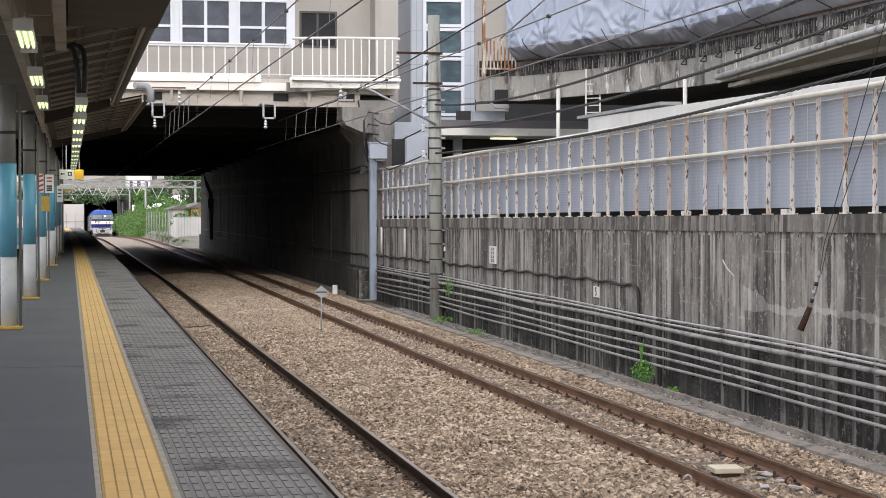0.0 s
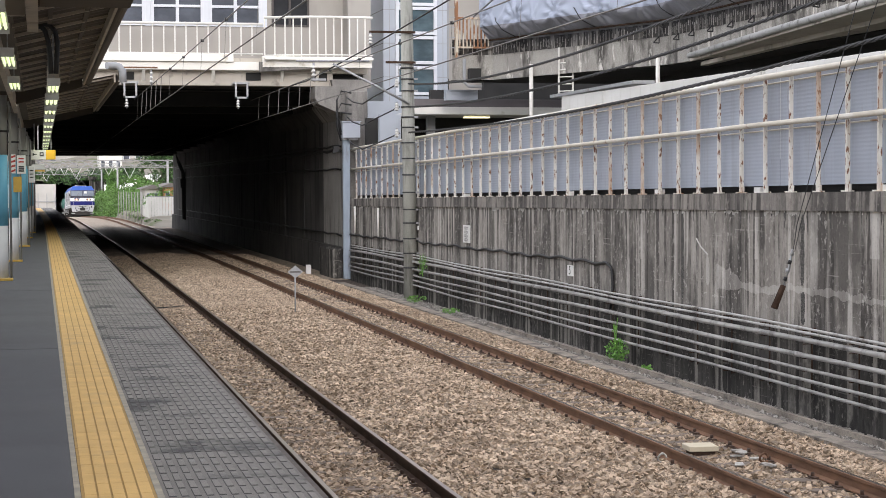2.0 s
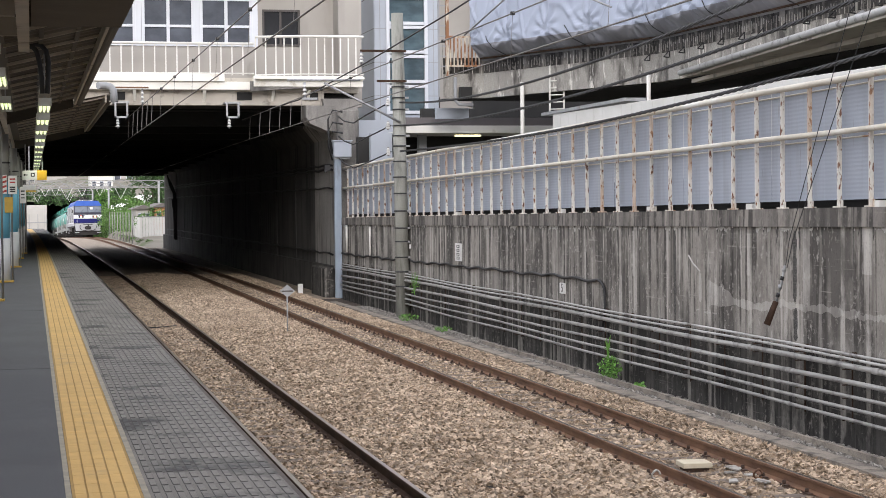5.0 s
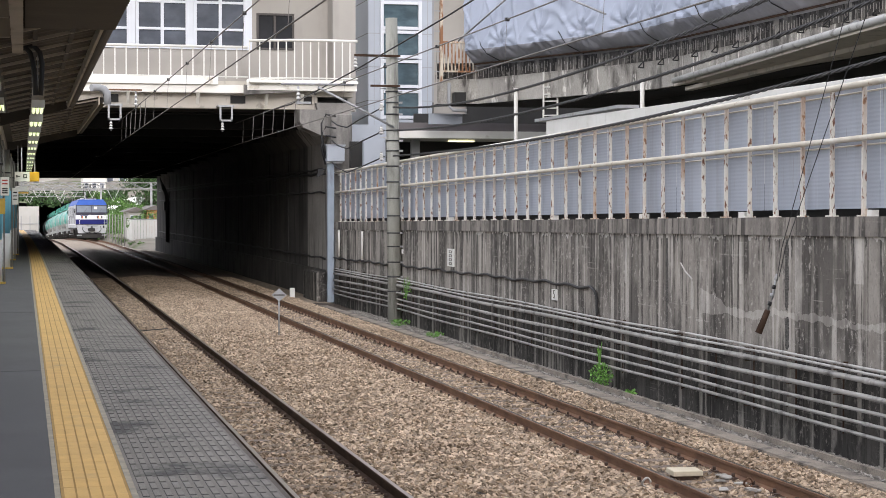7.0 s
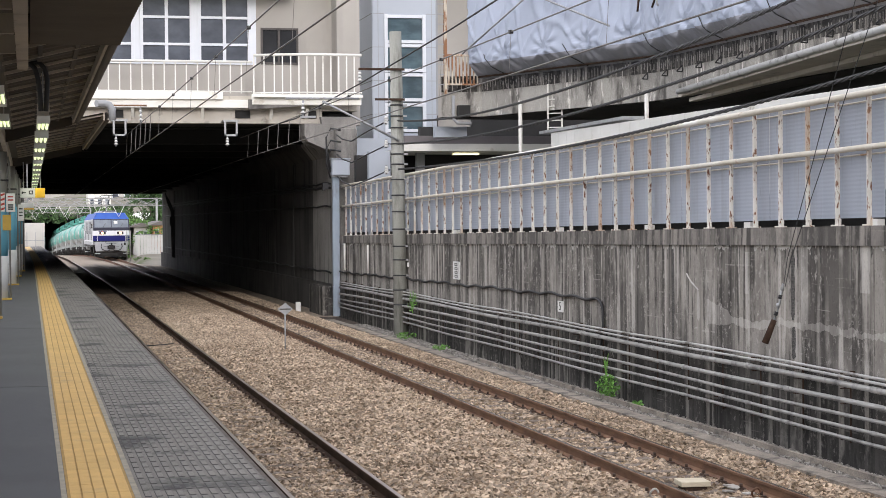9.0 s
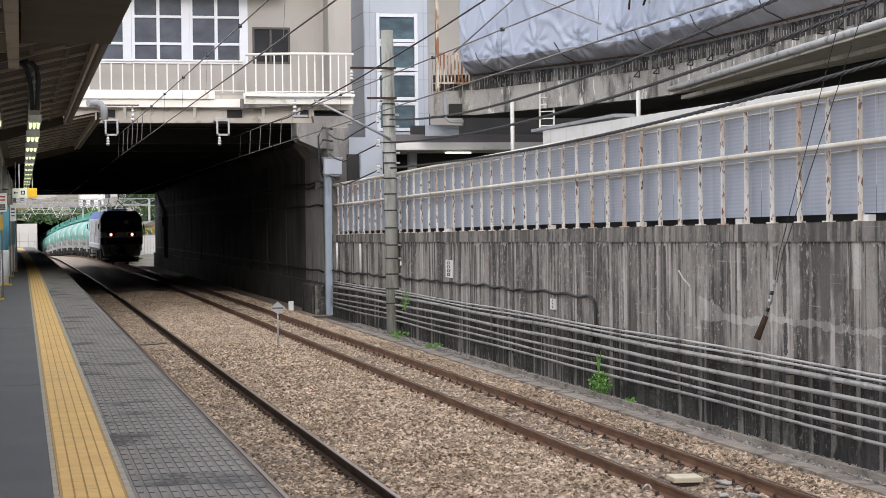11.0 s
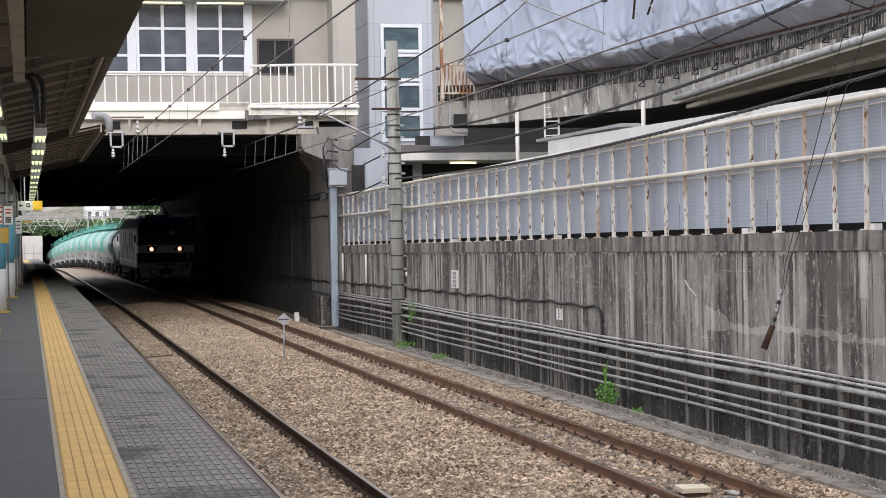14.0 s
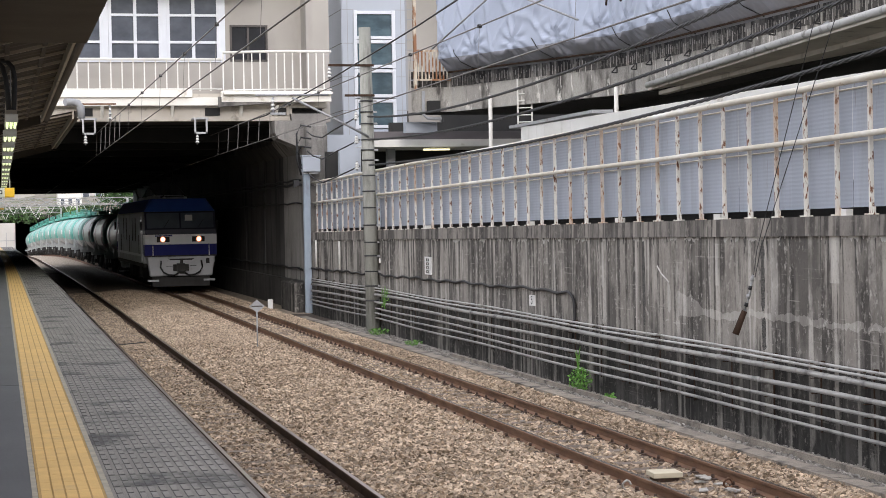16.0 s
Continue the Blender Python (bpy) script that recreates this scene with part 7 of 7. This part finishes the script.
        for q in (-1, 1):
            part("air_hose", tubes(0.035, [(q * 0.82, f - s * 0.02, 1.20), (q * 0.86, f - s * 0.10, 0.95), (q * 0.74, f - s * 0.13, 0.76), (q * 0.54, f - s * 0.14, 0.66), (q * 0.30, f - s * 0.12, 0.64), (q * 0.14, f - s * 0.08, 0.72)], seg=6), BLACK, cab, "black air hose")
            lamp = part("headlight_housing", boxes((q * 0.72 - 0.26, q * 0.72 + 0.26, min(f - s * 0.02, f), max(f - s * 0.02, f), 1.93, 2.14)), LOCO_DARK, cab)
            xl = q * 0.74
            bm = bmesh.new()
            tube(bm, [(xl, f - s * 0.045, 2.035), (xl, f - s * 0.02, 2.035)], 0.085, 14)
            if s > 0:
                part("halo_ring", tubes(0.115, [(xl, f - s * 0.032, 2.035), (xl, f - s * 0.02, 2.035)], seg=14), HEADLIGHT_HALO, lamp, "orange glowing ring for the headlight's halo")
            part("headlight", bm, HEADLIGHT if s > 0 else WINDSHIELD, lamp, "lit warm white headlight")
            part("handrail", tubes(0.016, [(q * 1.15, f - s * 0.06, 1.40), (q * 1.15, f - s * 0.06, 1.80)], seg=5), LOCO_WHITE, cab)
            part("mirror", boxes((q * (w + 0.1) - 0.04, q * (w + 0.1) + 0.04, min(f + s * 0.5, f + s * 0.6), max(f + s * 0.5, f + s * 0.6), 2.4, 2.75)), LOCO_DARK, cab)
        part("number_bar", boxes((-1.05, -0.35, min(f - s * 0.006, f), max(f - s * 0.006, f), 2.15, 2.20)), LOCO_NAVY, cab, "dark number bar")
        part("cab_notice", boxes((0.2, 0.5, min(f + s * 0.14, f + s * 0.16), max(f + s * 0.14, f + s * 0.16), 2.75, 2.98)), SIGN_WHITE, cab, "white card behind the windscreen")
    # louvres, doors and stripes on the two sides
    for q in (-1, 1):
        x = q * (w + 0.006)
        for k in range(7):
            y = 3.0 + k * 1.85
            bm = boxes((min(x, x + q * 0.012), max(x, x + q * 0.012), y, y + 0.2, 1.95 if k % 3 else 1.45, 2.92 if k % 3 else 2.2))
            part("louvre", bm, LOCO_DARK, side, "dark ventilation louvre")
        for y in (1.3, ln - 2.0):
            part("cab_door", boxes((min(x, x + q * 0.014), max(x, x + q * 0.014), y, y + 0.62, 1.15, 2.95)), LOCO_WHITE, side)
            part("door_window", boxes((min(x, x + q * 0.02), max(x, x + q * 0.02), y + 0.1, y + 0.5, 2.25, 2.8)), WINDSHIELD, side)
        part("white_line", boxes((min(x, x + q * 0.005), max(x, x + q * 0.005), 0.8, ln - 0.8, 1.36, 1.46)), LOCO_WHITE, side)
        part("sill", boxes((min(q * (w - 0.12), q * w), max(q * (w - 0.12), q * w), 0.8, ln - 0.8, 0.95, 1.098)), LOCO_DARK, side)
    part("roof_box", boxes((-0.7, 0.7, 5.2, 8.4, 3.62, 3.82), (-0.75, 0.75, 9.6, 12.8, 3.62, 3.80)), LOCO_GREY, e, bevel=0.03)
    for y in (2.3, ln - 3.6):
        pan = part("pantograph", tubes(0.03, [(-0.5, y, 3.72), (0, y + 1.2, 4.35), (-0.05, y + 0.1, 4.98)], [(0.5, y, 3.72), (0.0, y + 1.2, 4.35), (0.05, y + 0.1, 4.98)], [(-0.6, y, 3.72), (0.6, y, 3.72)], [(-0.8, y + 0.1, 4.92), (-0.6, y + 0.1, 5.02), (0.6, y + 0.1, 5.02), (0.8, y + 0.1, 4.92)], seg=6), LOCO_DARK, e, "raised pantograph")
        for q in (-0.45, 0.45):
            part("roof_insulator", tubes(0.07, [(q, y, 3.6), (q, y, 3.72)], seg=8), SIGN_WHITE, pan)
    for y in (5.2, 11.0):
        part("underframe_box", boxes((-1.2, 1.2, y, y + 1.5, 0.45, 1.09)), LOCO_DARK, e)
    spin = []
    for y in (3.2, ln / 2, ln - 3.2):
        spin += bogie(e, y, 2.5, 0.56)[1]
    return e, ln, spin


def build_wagon():
    t = thing("tank_wagon", "teal and grey tank wagon with a railed walkway", "tank wagon", "train of tank wagons")
    ln, r, zc = 12.7, 1.22, 2.22
    seg = 28
    bm = bmesh.new()
    rings = []
    prof = [(0.70, 0.25), (0.75, 0.75), (0.88, 1.08), (1.06, r), (3.3, r), (6.35, r * 1.03), (9.4, r), (ln - 1.06, r), (ln - 0.88, 1.08), (ln - 0.75, 0.75), (ln - 0.70, 0.25)]
    for y, rr in prof:
        rings.append([bm.verts.new((rr * math.sin(2 * math.pi * k / seg), y, zc + rr * math.cos(2 * math.pi * k / seg))) for k in range(seg)])
    for p, q in zip(rings, rings[1:]):
        for k in range(seg):
            f = bm.faces.new((p[k], p[(k + 1) % seg], q[(k + 1) % seg], q[k]))
            f.smooth = True
            f.material_index = 0 if (p[k].co.z + p[(k + 1) % seg].co.z) / 2 > zc - 0.42 else 1
    bm.faces.new(rings[0]), bm.faces.new(rings[-1])
    tank = part("tank", bm, (TANK_GREEN, TANK_GREY), t, "teal tank with a grey lower half")
    for y in (3.2, 9.5):
        bm = bmesh.new()
        pts = [((r + 0.03) * math.sin(a), y, zc + (r + 0.03) * math.cos(a)) for a in np.linspace(0, 2 * math.pi, 25)]
        tube(bm, pts, 0.02, 5, cap=False)
        part("band", bm, TANK_GREY, tank)
    wk = part("walkway", boxes((-0.55, 0.55, 1.4, ln - 1.4, zc + r + 0.06, zc + r + 0.10)), TEAL_RAIL, t, "teal walkway on top")
    for q in (-1, 1):
        part("placard", boxes((q * (r + 0.012) - 0.02, q * (r + 0.012) + 0.02, 2.2, 2.75, zc - 0.12, zc + 0.22)), SIGN_WHITE, tank, "white placard on the tank")
    for q in (-0.6, 0.6):
        for z in (0.32, 0.60):
            part("rail", tubes(0.02, [(q, 1.4, zc + r + z), (q, ln - 1.4, zc + r + z)], seg=5), TEAL_RAIL, wk)
        for k in range(8):
            y = 1.4 + (ln - 2.8) * k / 7
            part("post", tubes(0.025, [(q, y, zc + r + 0.05), (q, y, zc + r + 0.60)], seg=5), TEAL_RAIL, wk)
    part("dome", tubes(0.35, [(0, ln / 2, zc + r - 0.05), (0, ln / 2, zc + r + 0.35)], seg=14), TANK_GREEN, t)
    fr = part("underframe", boxes((-0.35, 0.35, 0.0, ln, 0.85, 1.10), (-1.25, 1.25, 0.1, 0.3, 0.85, 1.05), (-1.25, 1.25, ln - 0.3, ln - 0.1, 0.85, 1.05)), TANK_GREY, t)
    for y in (2.4, ln - 2.4):
        part("saddle", boxes((-0.95, 0.95, y - 0.15, y + 0.15, 1.0, 1.45)), TANK_GREY, fr)
    for y in (0.35, ln - 0.4):
        for q in (-1.0, 1.0):
            part("end_ladder", boxes((q - 0.03, q + 0.03, y, y + 0.05, 0.6, 2.3)), TANK_GREY, fr)
    part("brake_gear", boxes((-0.8, 0.8, 5.0, 7.6, 0.45, 0.84)), LOCO_DARK, t)
    for y in (0.0, ln):
        s = -1 if y == 0 else 1
        part("coupler", boxes((-0.12, 0.12, min(y, y + s * 0.43), max(y, y + s * 0.43), 0.75, 1.0)), LOCO_DARK, t)
    for y in (2.3, ln - 2.3):
        bogie(t, y, 1.8, 0.43)
    return t, ln


def on_line(y):
    """The pose of a vehicle whose front stands at y on the far track."""
    d = 8.0
    slope = (bend(y + 2 * d) - bend(y)) / (2 * d)
    grade = (dip(y + 2 * d) - dip(y)) / (2 * d)
    return pose(TRACK_2 + bend(y), y, RAIL_Z + dip(y), math.degrees(math.atan(grade)), 0, -math.degrees(math.atan(slope)))


SPEED = 11.3
engine, engine_length, engine_wheels = build_engine()
engine.scale = (1.02, 1.0, 1.08)
wagon, wagon_length = build_wagon()
wagons = [wagon] + [copy_thing(wagon, pose(0, 0, 0)) for _ in range(11)]


def front_at(t):
    """Where the engine's front stands: it runs at an even speed."""
    return 258.0 - 11.3 * t


def motions():
    times = [0.5 * k for k in range(33)]
    walk(engine, [(t, on_line(front_at(t))) for t in times])
    for k, car in enumerate(wagons):
        back = engine_length + 0.85 + k * (wagon_length + 0.85)
        walk(car, [(t, on_line(front_at(t) + back)) for t in times])
    # the engine's wheels roll without slipping
    step = 1.25 * 0.56 / SPEED
    for wheel in engine_wheels:
        x, y, z = wheel.location
        n = int(16.0 / step) + 1
        walk(wheel, [(t, pose(x, y, z, math.degrees(SPEED * t / 0.56))) for t in [16.0 * k / n for k in range(n + 1)]])


# ---- build ----
build_ground()
build_ballast()
build_track("track_1", TRACK_1, "near railway track with dark greased rails on ballast", RAIL_DARK, RAIL_SHINE)
build_track("track_2", TRACK_2, "far railway track with rusty brown rails on ballast", RUST, RAIL_TOP)
build_platform()
build_retaining_wall()
build_kerb()
build_conduits()
build_fence()
build_underpass()
build_footbridge()
build_canopy()
build_lamps()
build_pillars()
build_signs()
build_overhead()
build_deck()
build_small_things()
build_sky_blocker()
build_far_place()
motions()
